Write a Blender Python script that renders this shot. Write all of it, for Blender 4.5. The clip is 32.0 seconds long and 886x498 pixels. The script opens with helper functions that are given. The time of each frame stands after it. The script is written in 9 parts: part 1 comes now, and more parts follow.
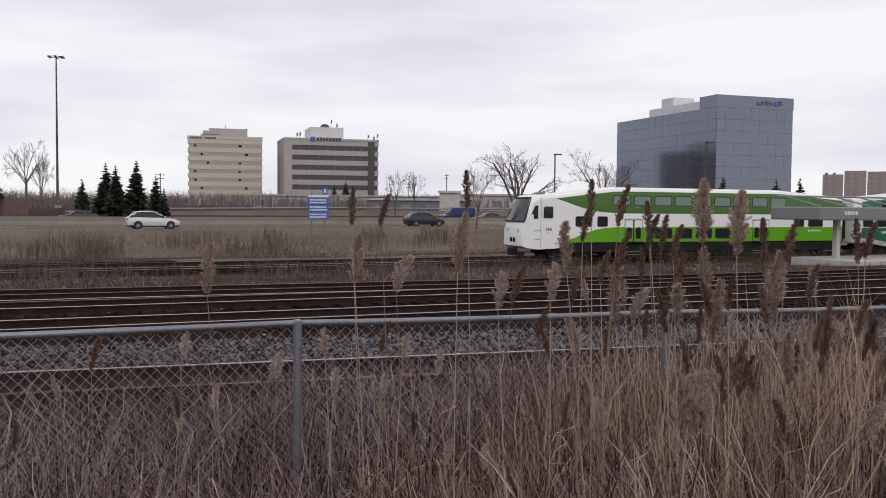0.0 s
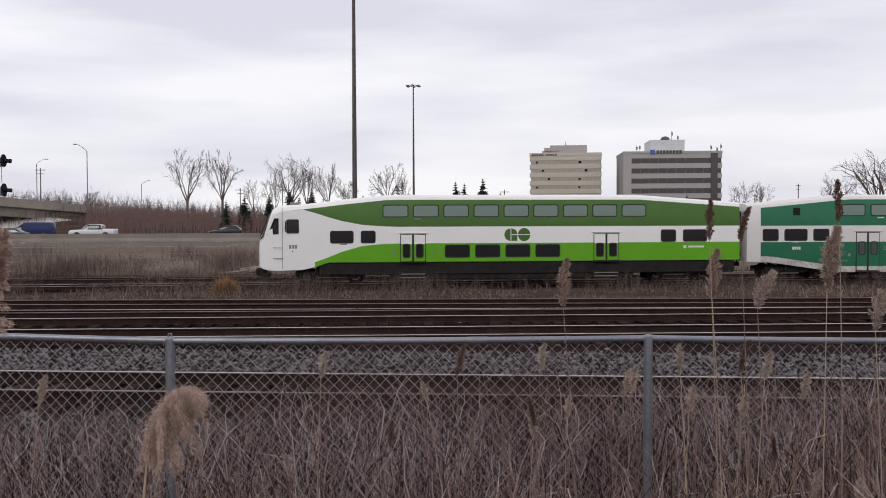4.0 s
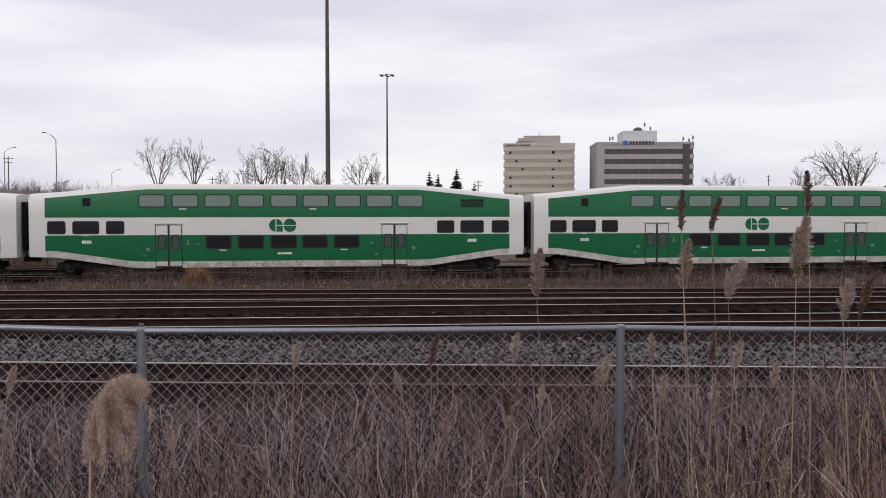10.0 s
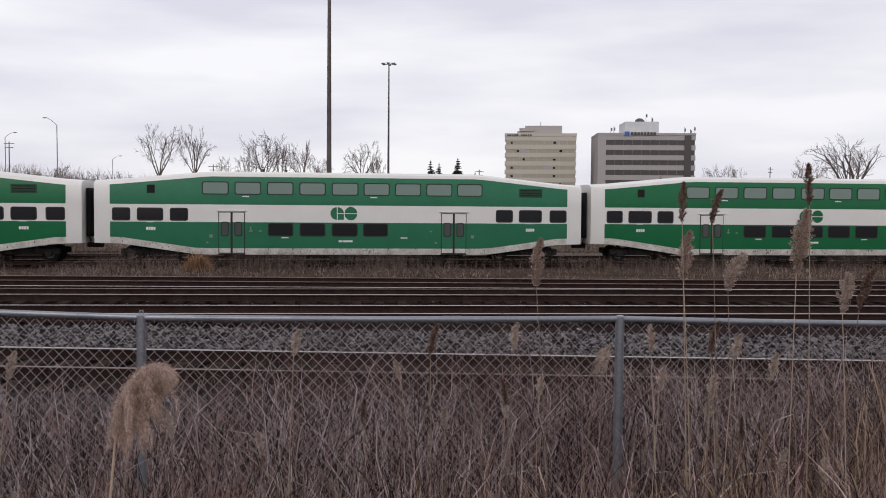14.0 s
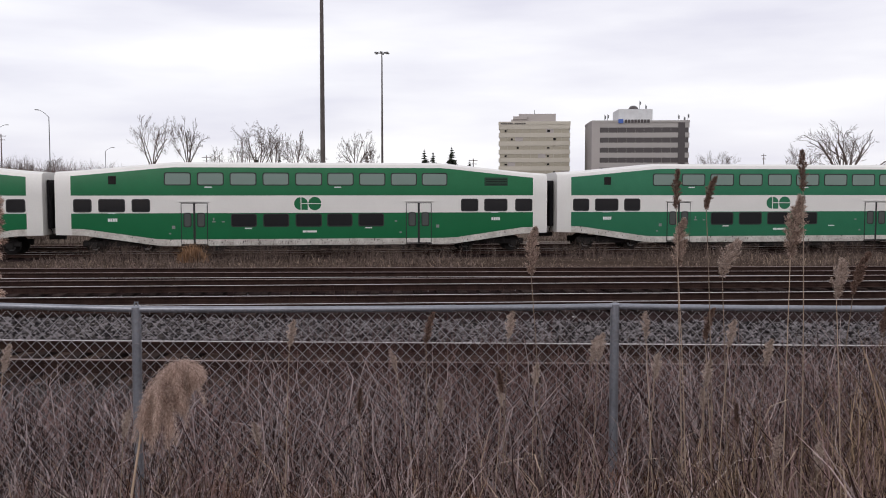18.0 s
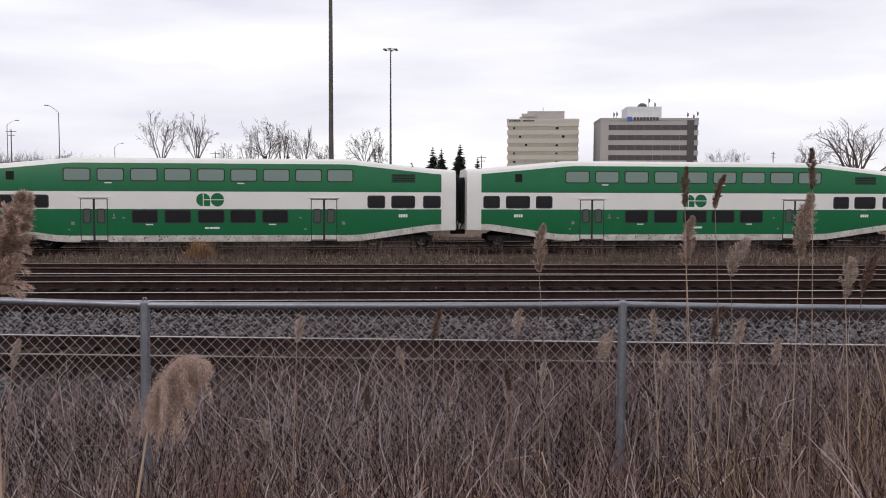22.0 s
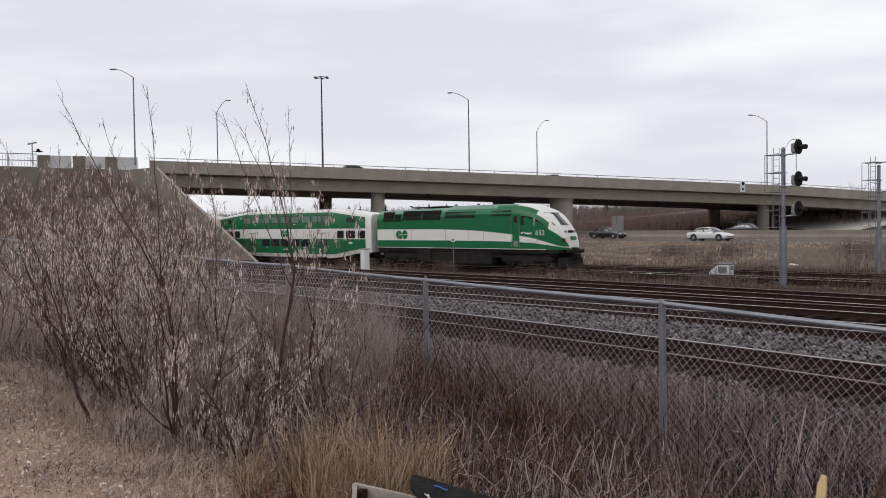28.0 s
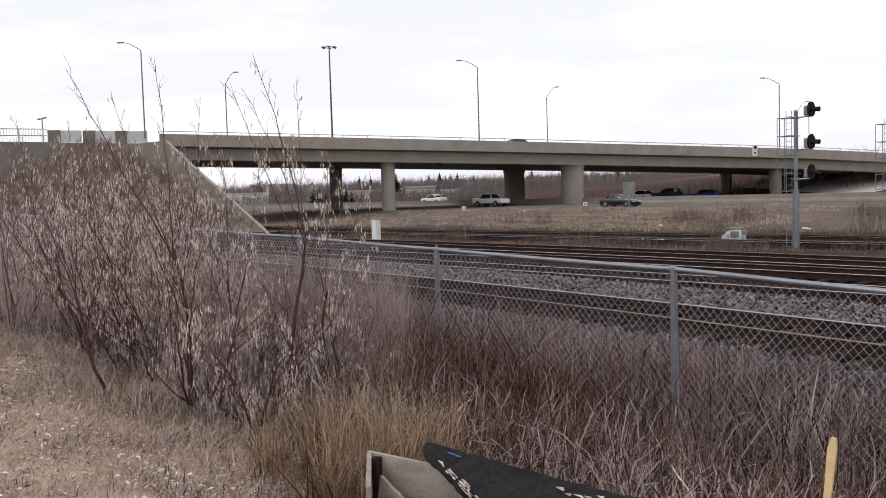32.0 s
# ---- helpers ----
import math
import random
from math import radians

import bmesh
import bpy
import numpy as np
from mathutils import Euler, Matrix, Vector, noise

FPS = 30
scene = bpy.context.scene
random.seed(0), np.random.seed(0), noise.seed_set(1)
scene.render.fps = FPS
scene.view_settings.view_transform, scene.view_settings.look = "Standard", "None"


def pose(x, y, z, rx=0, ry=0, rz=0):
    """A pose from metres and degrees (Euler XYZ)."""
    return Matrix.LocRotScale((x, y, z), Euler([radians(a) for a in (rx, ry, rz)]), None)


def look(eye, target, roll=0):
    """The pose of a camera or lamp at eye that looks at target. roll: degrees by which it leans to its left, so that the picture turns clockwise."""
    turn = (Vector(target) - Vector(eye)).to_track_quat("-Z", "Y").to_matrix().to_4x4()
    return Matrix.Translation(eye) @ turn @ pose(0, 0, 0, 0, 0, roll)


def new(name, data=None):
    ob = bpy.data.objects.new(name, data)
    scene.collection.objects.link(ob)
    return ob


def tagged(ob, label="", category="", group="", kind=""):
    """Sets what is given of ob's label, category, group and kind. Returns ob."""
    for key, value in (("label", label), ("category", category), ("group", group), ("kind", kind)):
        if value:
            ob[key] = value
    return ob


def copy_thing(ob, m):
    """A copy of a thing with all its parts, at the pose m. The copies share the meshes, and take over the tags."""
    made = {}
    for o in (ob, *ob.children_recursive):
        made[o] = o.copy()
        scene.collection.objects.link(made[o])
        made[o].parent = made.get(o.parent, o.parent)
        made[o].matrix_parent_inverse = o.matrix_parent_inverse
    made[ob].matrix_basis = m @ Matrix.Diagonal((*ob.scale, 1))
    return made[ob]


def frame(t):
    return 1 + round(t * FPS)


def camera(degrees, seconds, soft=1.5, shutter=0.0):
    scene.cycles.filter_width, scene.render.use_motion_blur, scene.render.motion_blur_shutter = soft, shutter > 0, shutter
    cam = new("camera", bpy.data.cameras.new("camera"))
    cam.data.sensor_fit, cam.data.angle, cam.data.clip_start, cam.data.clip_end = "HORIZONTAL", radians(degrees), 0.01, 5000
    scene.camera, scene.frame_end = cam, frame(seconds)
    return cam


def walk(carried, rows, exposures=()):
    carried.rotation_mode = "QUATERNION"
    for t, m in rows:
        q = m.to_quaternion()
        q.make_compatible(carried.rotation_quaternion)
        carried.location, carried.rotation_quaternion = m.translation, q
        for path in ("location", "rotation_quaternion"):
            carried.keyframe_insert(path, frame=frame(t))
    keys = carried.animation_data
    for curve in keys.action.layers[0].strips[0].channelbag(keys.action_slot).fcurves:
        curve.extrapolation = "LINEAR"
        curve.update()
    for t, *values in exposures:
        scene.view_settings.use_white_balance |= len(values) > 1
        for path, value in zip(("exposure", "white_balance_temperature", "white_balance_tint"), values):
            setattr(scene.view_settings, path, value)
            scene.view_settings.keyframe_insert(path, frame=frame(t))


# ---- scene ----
# camera: it stands on the bank and turns, with one small shift of the body
EYE = (0.0, 0.0, 2.57)
cam = camera(51.79, 32.0, soft=1.0)
PATH = [
    (0.0, 87.33, -0.51, -26.37), (0.5, 87.45, -0.35, -21.96), (1.0, 87.61, -0.47, -17.84), (1.5, 87.73, -0.19, -14.77),
    (2.0, 87.93, -0.34, -11.77), (2.5, 88.08, -0.30, -8.60), (3.0, 88.16, 0.02, -5.68),
    (3.5, 88.18, 0.21, -5.21), (5.5, 88.08, -0.08, -6.40), (6.0, 87.97, -0.08, -6.62), (6.5, 87.90, -0.01, -6.97),
    (7.0, 87.80, -0.13, -7.27), (7.5, 87.71, -0.07, -7.54), (8.0, 87.69, -0.20, -7.60), (8.5, 87.75, -0.11, -7.46),
    (9.0, 87.75, -0.02, -7.30), (9.5, 87.67, 0.02, -7.17), (10.0, 87.55, 0.05, -7.00), (10.5, 87.58, -0.04, -6.66),
    (11.0, 87.60, -0.20, -6.69), (11.5, 87.70, -0.08, -6.58), (12.0, 87.61, 0.11, -6.61), (12.5, 87.42, 0.06, -6.53),
    (13.0, 87.20, -0.18, -6.48), (13.5, 86.96, -0.37, -6.58), (14.0, 86.88, -0.49, -6.95), (14.5, 86.91, -0.38, -7.43),
    (16.5, 86.40, 0.04, -7.63), (17.0, 86.20, -0.10, -7.55), (17.5, 86.15, -0.05, -7.45), (18.0, 86.20, -0.02, -7.31),
    (18.5, 86.22, 0.05, -7.19), (19.0, 86.07, 0.05, -7.19), (19.5, 85.97, -0.20, -7.19), (20.0, 85.87, 0.07, -7.10),
    (20.5, 85.88, -0.05, -6.86), (21.0, 85.94, -0.06, -6.76), (21.5, 85.95, -0.09, -6.77), (22.0, 86.01, -0.25, -6.80),
    (22.5, 86.09, -0.28, -6.84), (23.0, 86.10, -0.43, -6.73), (23.5, 86.07, -0.51, -6.63), (24.0, 86.12, -0.29, -6.33),
    (24.5, 86.25, 0.05, -4.88), (24.8, 86.42, 0.55, -2.34), (25.0, 86.61, 0.93, 0.84),
    (25.2, 86.90, 1.05, 4.60), (25.5, 87.43, 1.15, 10.37), (26.0, 88.20, 1.30, 19.87),
    (26.5, 88.74, 1.12, 30.79), (28.5, 87.99, 0.79, 47.43), (29.0, 87.72, 0.74, 47.74), (29.5, 87.58, 0.81, 48.02),
    (30.0, 87.36, 0.87, 48.62), (30.5, 87.12, 0.89, 48.69), (31.0, 86.82, 1.07, 48.39), (31.5, 86.61, 1.39, 48.23),
    (32.0, 86.43, 1.70, 47.07),
]
SHIFT_T = (0, .5, 1, 1.5, 2, 2.5, 3, 24.5, 25, 25.5, 26, 26.5, 28.5, 32)
SHIFT_X = (.08, .065, .05, .042, .02, .005, 0, 0, -.03, -.11, -.135, -.16, -.15, -.145)
walk(cam, [(t, pose(float(np.interp(t, SHIFT_T, SHIFT_X)), EYE[1], EYE[2], rx, ry, rz)) for t, rx, ry, rz in PATH], [(0, 0.0, 6500, 10), (9, 0.0, 6500, 10), (13.5, 0.0, 6500, 10), (17, 0.10, 6500, 10), (23, 0.15, 6500, 10), (24.6, 0.2, 6500, 10), (25.6, 0.1, 6500, 9), (26.4, 0.03, 6520, 8), (27, 0.03, 6540, 7), (29, 0.08, 6580, 6), (30, 0.16, 6590, 6), (31, 0.34, 6590, 6), (32, 0.37, 6520, 7)])
scene.view_settings.exposure = 0.0

# ---- sky and light: bright, thin overcast ----
world = bpy.data.worlds.new("overcast_sky")
scene.world = world
world.use_nodes = True
wn, wl = world.node_tree.nodes, world.node_tree.links
wn.clear()
w_out = wn.new("ShaderNodeOutputWorld")
w_bg = wn.new("ShaderNodeBackground")
w_bg2 = wn.new("ShaderNodeBackground")
w_mix = wn.new("ShaderNodeMixShader")
w_sky = wn.new("ShaderNodeTexSky")
w_sky.sky_type = 'NISHITA'
w_sky.sun_disc = False
w_sky.sun_elevation, w_sky.sun_rotation = radians(32), radians(150)
w_bg.inputs["Strength"].default_value = 0.10
wl.new(w_sky.outputs[0], w_bg.inputs[0])
w_tc = wn.new("ShaderNodeTexCoord")
w_map = wn.new("ShaderNodeMapping")
w_map.inputs["Scale"].default_value = (1.6, 1.6, 9.0)
w_map.inputs["Rotation"].default_value = (0.05, -0.06, 0.4)
wl.new(w_tc.outputs["Generated"], w_map.inputs["Vector"])
w_noise = wn.new("ShaderNodeTexNoise")
w_noise.inputs["Scale"].default_value, w_noise.inputs["Detail"].default_value = 1.7, 5.0
w_noise.inputs["Roughness"].default_value = 0.48
wl.new(w_map.outputs[0], w_noise.inputs["Vector"])
w_ramp = wn.new("ShaderNodeValToRGB")
w_ramp.color_ramp.elements[0].position, w_ramp.color_ramp.elements[1].position = 0.36, 0.64
w_ramp.color_ramp.elements[0].color = (0.72, 0.71, 0.80, 1)
w_ramp.color_ramp.elements[1].color = (0.93, 0.92, 0.955, 1)
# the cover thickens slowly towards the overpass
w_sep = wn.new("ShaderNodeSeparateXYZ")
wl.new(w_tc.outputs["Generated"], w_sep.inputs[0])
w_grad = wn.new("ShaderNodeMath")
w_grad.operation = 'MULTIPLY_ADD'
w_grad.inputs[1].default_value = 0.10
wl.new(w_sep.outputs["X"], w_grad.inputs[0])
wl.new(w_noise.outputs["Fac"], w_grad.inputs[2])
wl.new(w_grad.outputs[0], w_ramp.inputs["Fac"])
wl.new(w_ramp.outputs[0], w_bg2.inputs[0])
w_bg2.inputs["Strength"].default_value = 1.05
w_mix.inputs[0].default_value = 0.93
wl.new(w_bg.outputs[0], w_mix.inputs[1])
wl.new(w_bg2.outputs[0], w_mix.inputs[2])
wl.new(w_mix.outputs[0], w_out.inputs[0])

sun_data = bpy.data.lights.new("sun", "SUN")
sun_data.energy, sun_data.angle, sun_data.color = 0.95, radians(22), (1.0, 0.965, 0.92)
sun = new("sun", sun_data)
sun.matrix_world = look((0, 0, 60), (35, 60, 0))


# ---- materials ----
def surf(name, dark, light, rough=0.7, metal=0.0, scale=3.0, fine=40.0, bump=0.15, dist=0.01, per_piece=0.0, stretch=(1, 1, 1), spec=0.5, island=False, thin=0.0):
    m = bpy.data.materials.new(name)
    m.use_nodes = True
    n, l = m.node_tree.nodes, m.node_tree.links
    b = n["Principled BSDF"]
    b.inputs["Roughness"].default_value, b.inputs["Metallic"].default_value = rough, metal
    b.inputs["Specular IOR Level"].default_value = spec if rough < .8 else .08 if rough < .9 else 0.0
    tc, mp = n.new("ShaderNodeTexCoord"), n.new("ShaderNodeMapping")
    mp.inputs["Scale"].default_value = stretch
    l.new(tc.outputs["Object"], mp.inputs["Vector"])
    a, c = n.new("ShaderNodeTexNoise"), n.new("ShaderNodeTexNoise")
    for q, s in ((a, scale), (c, fine)):
        q.inputs["Scale"].default_value, q.inputs["Detail"].default_value = s, 4.0
        l.new(mp.outputs[0], q.inputs["Vector"])
    add = n.new("ShaderNodeMath")
    add.operation = "MULTIPLY_ADD"
    add.inputs[1].default_value = 0.45
    l.new(c.outputs["Fac"], add.inputs[0])
    mul = n.new("ShaderNodeMath")
    mul.operation = "MULTIPLY"
    mul.inputs[1].default_value = 0.55
    l.new(a.outputs["Fac"], mul.inputs[0])
    l.new(mul.outputs[0], add.inputs[2])
    fac = add.outputs[0]
    if per_piece:
        if island:
            oi = n.new("ShaderNodeNewGeometry")
            rnd = oi.outputs["Random Per Island"]
        else:
            oi = n.new("ShaderNodeObjectInfo")
            rnd = oi.outputs["Random"]
        k = n.new("ShaderNodeMapRange")
        k.inputs["To Min"].default_value, k.inputs["To Max"].default_value = -per_piece, per_piece
        l.new(rnd, k.inputs["Value"])
        p = n.new("ShaderNodeMath")
        l.new(fac, p.inputs[0])
        l.new(k.outputs[0], p.inputs[1])
        fac = p.outputs[0]
    r = n.new("ShaderNodeValToRGB")
    r.color_ramp.elements[0].position, r.color_ramp.elements[1].position = 0.3, 0.7
    r.color_ramp.elements[0].color, r.color_ramp.elements[1].color = (*dark, 1), (*light, 1)
    l.new(fac, r.inputs["Fac"])
    l.new(r.outputs[0], b.inputs["Base Color"])
    if bump:
        bp = n.new("ShaderNodeBump")
        bp.inputs["Strength"].default_value, bp.inputs["Distance"].default_value = bump, dist
        l.new(c.outputs["Fac"], bp.inputs["Height"])
        l.new(bp.outputs[0], b.inputs["Normal"])
    if thin:
        # light that passes through thin dry leaves and silk
        tl, mx = n.new("ShaderNodeBsdfTranslucent"), n.new("ShaderNodeMixShader")
        l.new(r.outputs[0], tl.inputs["Color"])
        mx.inputs[0].default_value = thin
        l.new(b.outputs[0], mx.inputs[1])
        l.new(tl.outputs[0], mx.inputs[2])
        l.new(mx.outputs[0], n["Material Output"].inputs["Surface"])
    return m


def paint(name, col, rough=0.4, metal=0.0, dirt=0.12, scale=0.9):
    d = tuple(c * (1 - dirt) for c in col)
    return surf(name, d, col, rough, metal, scale, 14.0, 0.03, 0.004)


def glow(name, col, strength):
    m = bpy.data.materials.new(name)
    m.use_nodes = True
    b = m.node_tree.nodes["Principled BSDF"]
    b.inputs["Base Color"].default_value = (*col, 1)
    b.inputs["Emission Color"].default_value = (*col, 1)
    b.inputs["Emission Strength"].default_value = strength
    return m


def dark_glass(name, col, rough=0.08, metal=0.0):
    m = bpy.data.materials.new(name)
    m.use_nodes = True
    b = m.node_tree.nodes["Principled BSDF"]
    b.inputs["Base Color"].default_value = (*col, 1)
    b.inputs["Roughness"].default_value = rough
    b.inputs["Specular IOR Level"].default_value = 0.6
    b.inputs["Metallic"].default_value = metal
    return m


M_EARTH = surf("dry_grass_earth", (0.030, 0.021, 0.017), (0.095, 0.070, 0.056), 0.95, 0, 0.35, 9.0, 0.6, 0.05)
M_TURF = surf("dry_verge_turf", (0.098, 0.076, 0.062), (0.192, 0.155, 0.125), 0.95, 0, 0.12, 3.0, 0.5, 0.06)
M_RUSTWEED = surf("rusty_curled_weed", (0.045, 0.023, 0.015), (0.19, 0.104, 0.068), 0.95, 0, 3.0, 20, 0, per_piece=0.45, island=True, thin=0.25)
M_ROAD = surf("worn_asphalt", (0.115, 0.098, 0.086), (0.165, 0.142, 0.123), 0.9, 0, 0.15, 12.0, 0.2, 0.01, stretch=(0.25, 1, 1))
M_LINE = paint("road_paint", (0.62, 0.60, 0.55), 0.7)
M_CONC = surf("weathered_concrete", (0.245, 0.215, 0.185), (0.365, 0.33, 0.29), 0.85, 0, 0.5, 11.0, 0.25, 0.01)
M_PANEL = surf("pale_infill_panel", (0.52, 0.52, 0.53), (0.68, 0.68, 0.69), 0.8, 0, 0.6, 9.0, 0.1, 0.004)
# for stained walls, and for the shade painted under the overpass
M_CONC_D = surf("stained_shaded_concrete", (0.155, 0.135, 0.118), (0.25, 0.222, 0.195), 0.85, 0, 0.5, 9.0, 0.25, 0.01)
M_CONC_L = surf("pale_concrete", (0.36, 0.34, 0.32), (0.50, 0.48, 0.45), 0.85, 0, 0.8, 16.0, 0.2, 0.008)
M_BALLAST = surf("grey_ballast_stone", (0.022, 0.0195, 0.0205), (0.205, 0.186, 0.192), 0.9, 0, 2.0, 30.0, 0.5, 0.02, per_piece=0.4, island=True)
M_BALLAST_L = surf("pale_ballast_stone", (0.05, 0.045, 0.046), (0.36, 0.33, 0.335), 0.9, 0, 2.0, 30.0, 0.5, 0.02, per_piece=0.4, island=True)
M_BED = surf("ballast_bed", (0.024, 0.020, 0.019), (0.085, 0.074, 0.070), 0.95, 0, 3.0, 26.0, 0.9, 0.05)
M_OILED = surf("oily_track_bed", (0.011, 0.0075, 0.0075), (0.042, 0.029, 0.028), 0.95, 0, 1.5, 18.0, 0.8, 0.04)
M_RAILTOP = surf("polished_rail_head", (0.34, 0.31, 0.30), (0.50, 0.47, 0.46), 0.42, 0.85, 6, 60, 0.02)
M_DULLHEAD = surf("rusty_rail_head", (0.10, 0.065, 0.055), (0.24, 0.18, 0.165), 0.5, 0.4, 6, 60, 0.05)
M_RUST = surf("rusty_rail_web", (0.018, 0.011, 0.010), (0.052, 0.032, 0.027), 0.9, 0.1, 4, 40, 0.3)
M_TIE = surf("creosote_timber", (0.012, 0.009, 0.0085), (0.045, 0.033, 0.030), 0.9, 0, 3, 30, 0.5, 0.01, per_piece=0.15, stretch=(4, 0.6, 1))
M_GALV = surf("galvanised_steel", (0.15, 0.155, 0.178), (0.27, 0.28, 0.315), 0.42, 0.55, 3, 50, 0.1, 0.002)
M_WIRE = surf("galvanised_wire", (0.16, 0.148, 0.160), (0.30, 0.28, 0.30), 0.5, 0.3, 3, 50, 0.05, 0.002)
M_STEEL = surf("grey_pole_steel", (0.13, 0.13, 0.135), (0.22, 0.22, 0.225), 0.55, 0.4, 1, 20, 0.05, 0.002)
M_BLACK = surf("black_underframe", (0.012, 0.011, 0.011), (0.032, 0.029, 0.028), 0.85, 0.0, 2, 20, 0.2, 0.01)
M_GREY = paint("grey_fittings", (0.20, 0.20, 0.20), 0.5)
M_GREEN = surf("deep_green_paint", (0.004, 0.104, 0.036), (0.006, 0.126, 0.046), 0.42, 0, 0.9, 14.0, 0.03, 0.004, spec=0.3)
M_GREENW = surf("faded_green_paint", (0.013, 0.122, 0.060), (0.022, 0.150, 0.076), 0.48, 0, 0.9, 14.0, 0.03, 0.004, spec=0.3)
M_WHITE = paint("train_white_paint", (0.70, 0.68, 0.655), 0.38, dirt=0.10)
M_WHITE_C = paint("clean_white_paint", (0.80, 0.79, 0.775), 0.35, dirt=0.06)
M_SILL = surf("dirty_white_sill", (0.34, 0.31, 0.28), (0.66, 0.64, 0.60), 0.55, 0, 3.0, 11.0, 0.1, 0.004)
M_OLIVE = surf("leaf_green_paint", (0.050, 0.120, 0.021), (0.061, 0.145, 0.026), 0.42, 0, 0.9, 14.0, 0.03, 0.004, spec=0.3)
M_LIME = surf("bright_lime_paint", (0.100, 0.315, 0.008), (0.120, 0.37, 0.010), 0.42, 0, 0.9, 14.0, 0.03, 0.004, spec=0.3)
# the sky showing in the upper glass is mixed into this base colour
M_PANE_UP = dark_glass("sky_tinted_upper_pane", (0.165, 0.225, 0.20), 0.14)
M_PANE_DOOR = dark_glass("grey_door_pane", (0.075, 0.082, 0.080), 0.12)
M_PANE = dark_glass("dark_tinted_pane", (0.018, 0.018, 0.020), 0.08)
M_PANE_CAR = dark_glass("vehicle_glass", (0.010, 0.011, 0.013), 0.12)
M_RUBBER = paint("black_rubber", (0.015, 0.015, 0.016), 0.7)
M_BELLOWS = paint("dark_gangway_bellows", (0.035, 0.032, 0.035), 0.8)
M_STRAW = surf("dry_straw", (0.12, 0.084, 0.066), (0.42, 0.315, 0.245), 0.85, 0, 2.0, 12, 0, per_piece=0.45, island=True, thin=0.25)
M_REDSTALK = surf("reddish_dry_stalk", (0.036, 0.022, 0.0212), (0.255, 0.170, 0.160), 0.9, 0, 2.0, 12, 0, per_piece=0.55, island=True, thin=0.25)
M_GREYSTALK = surf("grey_dry_stalk", (0.048, 0.035, 0.034), (0.50, 0.40, 0.39), 0.9, 0, 2.0, 12, 0, per_piece=0.55, island=True, thin=0.25)
M_REED = surf("golden_reed_stem", (0.15, 0.105, 0.078), (0.36, 0.268, 0.20), 0.7, 0, 3.0, 25, 0.05, per_piece=0.25)
M_PLUME = surf("reed_plume_silk", (0.145, 0.097, 0.079), (0.53, 0.41, 0.35), 0.95, 0, 9.0, 60, 0, per_piece=0.4, island=True, thin=0.35)
M_PLUME_P = surf("greyish_plume_silk", (0.20, 0.15, 0.128), (0.60, 0.49, 0.43), 0.95, 0, 9.0, 60, 0, per_piece=0.4, island=True, thin=0.35)
M_PLUME_N = surf("pale_plume_silk", (0.22, 0.150, 0.124), (0.68, 0.53, 0.46), 0.95, 0, 9.0, 60, 0, per_piece=0.4, island=True, thin=0.4)
M_PLUME_D = surf("dark_reed_plume", (0.068, 0.041, 0.033), (0.285, 0.190, 0.155), 0.95, 0, 9.0, 60, 0, per_piece=0.35, island=True, thin=0.3)
M_BARK = surf("bare_twig_bark", (0.075, 0.058, 0.052), (0.19, 0.152, 0.138), 0.9, 0, 2, 20, 0.2, 0.01)
M_TWIG = surf("red_brown_twig", (0.085, 0.052, 0.047), (0.24, 0.165, 0.148), 0.85, 0, 4, 30, 0.1, 0.004)
M_PALETWIG = surf("pinkish_grey_twig", (0.20, 0.15, 0.14), (0.46, 0.37, 0.345), 0.9, 0, 4, 30, 0.1, 0.004)
M_STEM = surf("dark_red_stem", (0.034, 0.018, 0.018), (0.115, 0.064, 0.058), 0.8, 0, 4, 30, 0.1, 0.004)
M_SEED = surf("pale_seed_husk", (0.40, 0.32, 0.29), (0.74, 0.65, 0.60), 0.9, 0, 5, 30, 0, per_piece=0.3, island=True, thin=0.3)
M_SPRUCE = surf("spruce_needles", (0.020, 0.026, 0.019), (0.070, 0.080, 0.060), 0.9, 0, 3, 20, 0, per_piece=0.3, island=True)
# the haze of distance is mixed into this colour as extra paleness
M_WOODS = surf("hazed_bare_woods", (0.085, 0.070, 0.067), (0.205, 0.172, 0.165), 0.95, 0, 0.5, 8, 0, per_piece=0.35, island=True)
M_BEIGE = paint("beige_precast", (0.53, 0.49, 0.42), 0.8, scale=0.15)
M_BEIGE_W = dark_glass("beige_tinted_ribbon_glass", (0.36, 0.325, 0.255), 0.3)
M_TAUPE = paint("taupe_precast", (0.40, 0.375, 0.36), 0.8, scale=0.15)
M_BROWNGL = dark_glass("brown_ribbon_glass", (0.055, 0.045, 0.045), 0.25)
M_PINK = paint("pinkish_precast", (0.42, 0.385, 0.37), 0.8, scale=0.15)
M_BLUEGL = dark_glass("blue_curtain_glass", (0.165, 0.185, 0.232), 0.09, 0.75)
M_MULL = paint("slate_mullion", (0.125, 0.138, 0.170), 0.45)
M_SIGNBLUE = paint("blue_road_sign", (0.05, 0.12, 0.42), 0.5)
M_SIGNWH = paint("white_sign_face", (0.7, 0.7, 0.7), 0.5)
M_BRICK = paint("far_red_brick", (0.24, 0.15, 0.13), 0.9, scale=0.1)
M_WOOD = surf("weathered_grey_board", (0.17, 0.14, 0.12), (0.40, 0.35, 0.31), 0.9, 0, 2, 30, 0.5, 0.006, stretch=(1, 8, 8))
M_TAR = surf("black_tar_sheet", (0.007, 0.007, 0.008), (0.028, 0.026, 0.026), 0.85, 0, 5, 40, 0.6, 0.01)


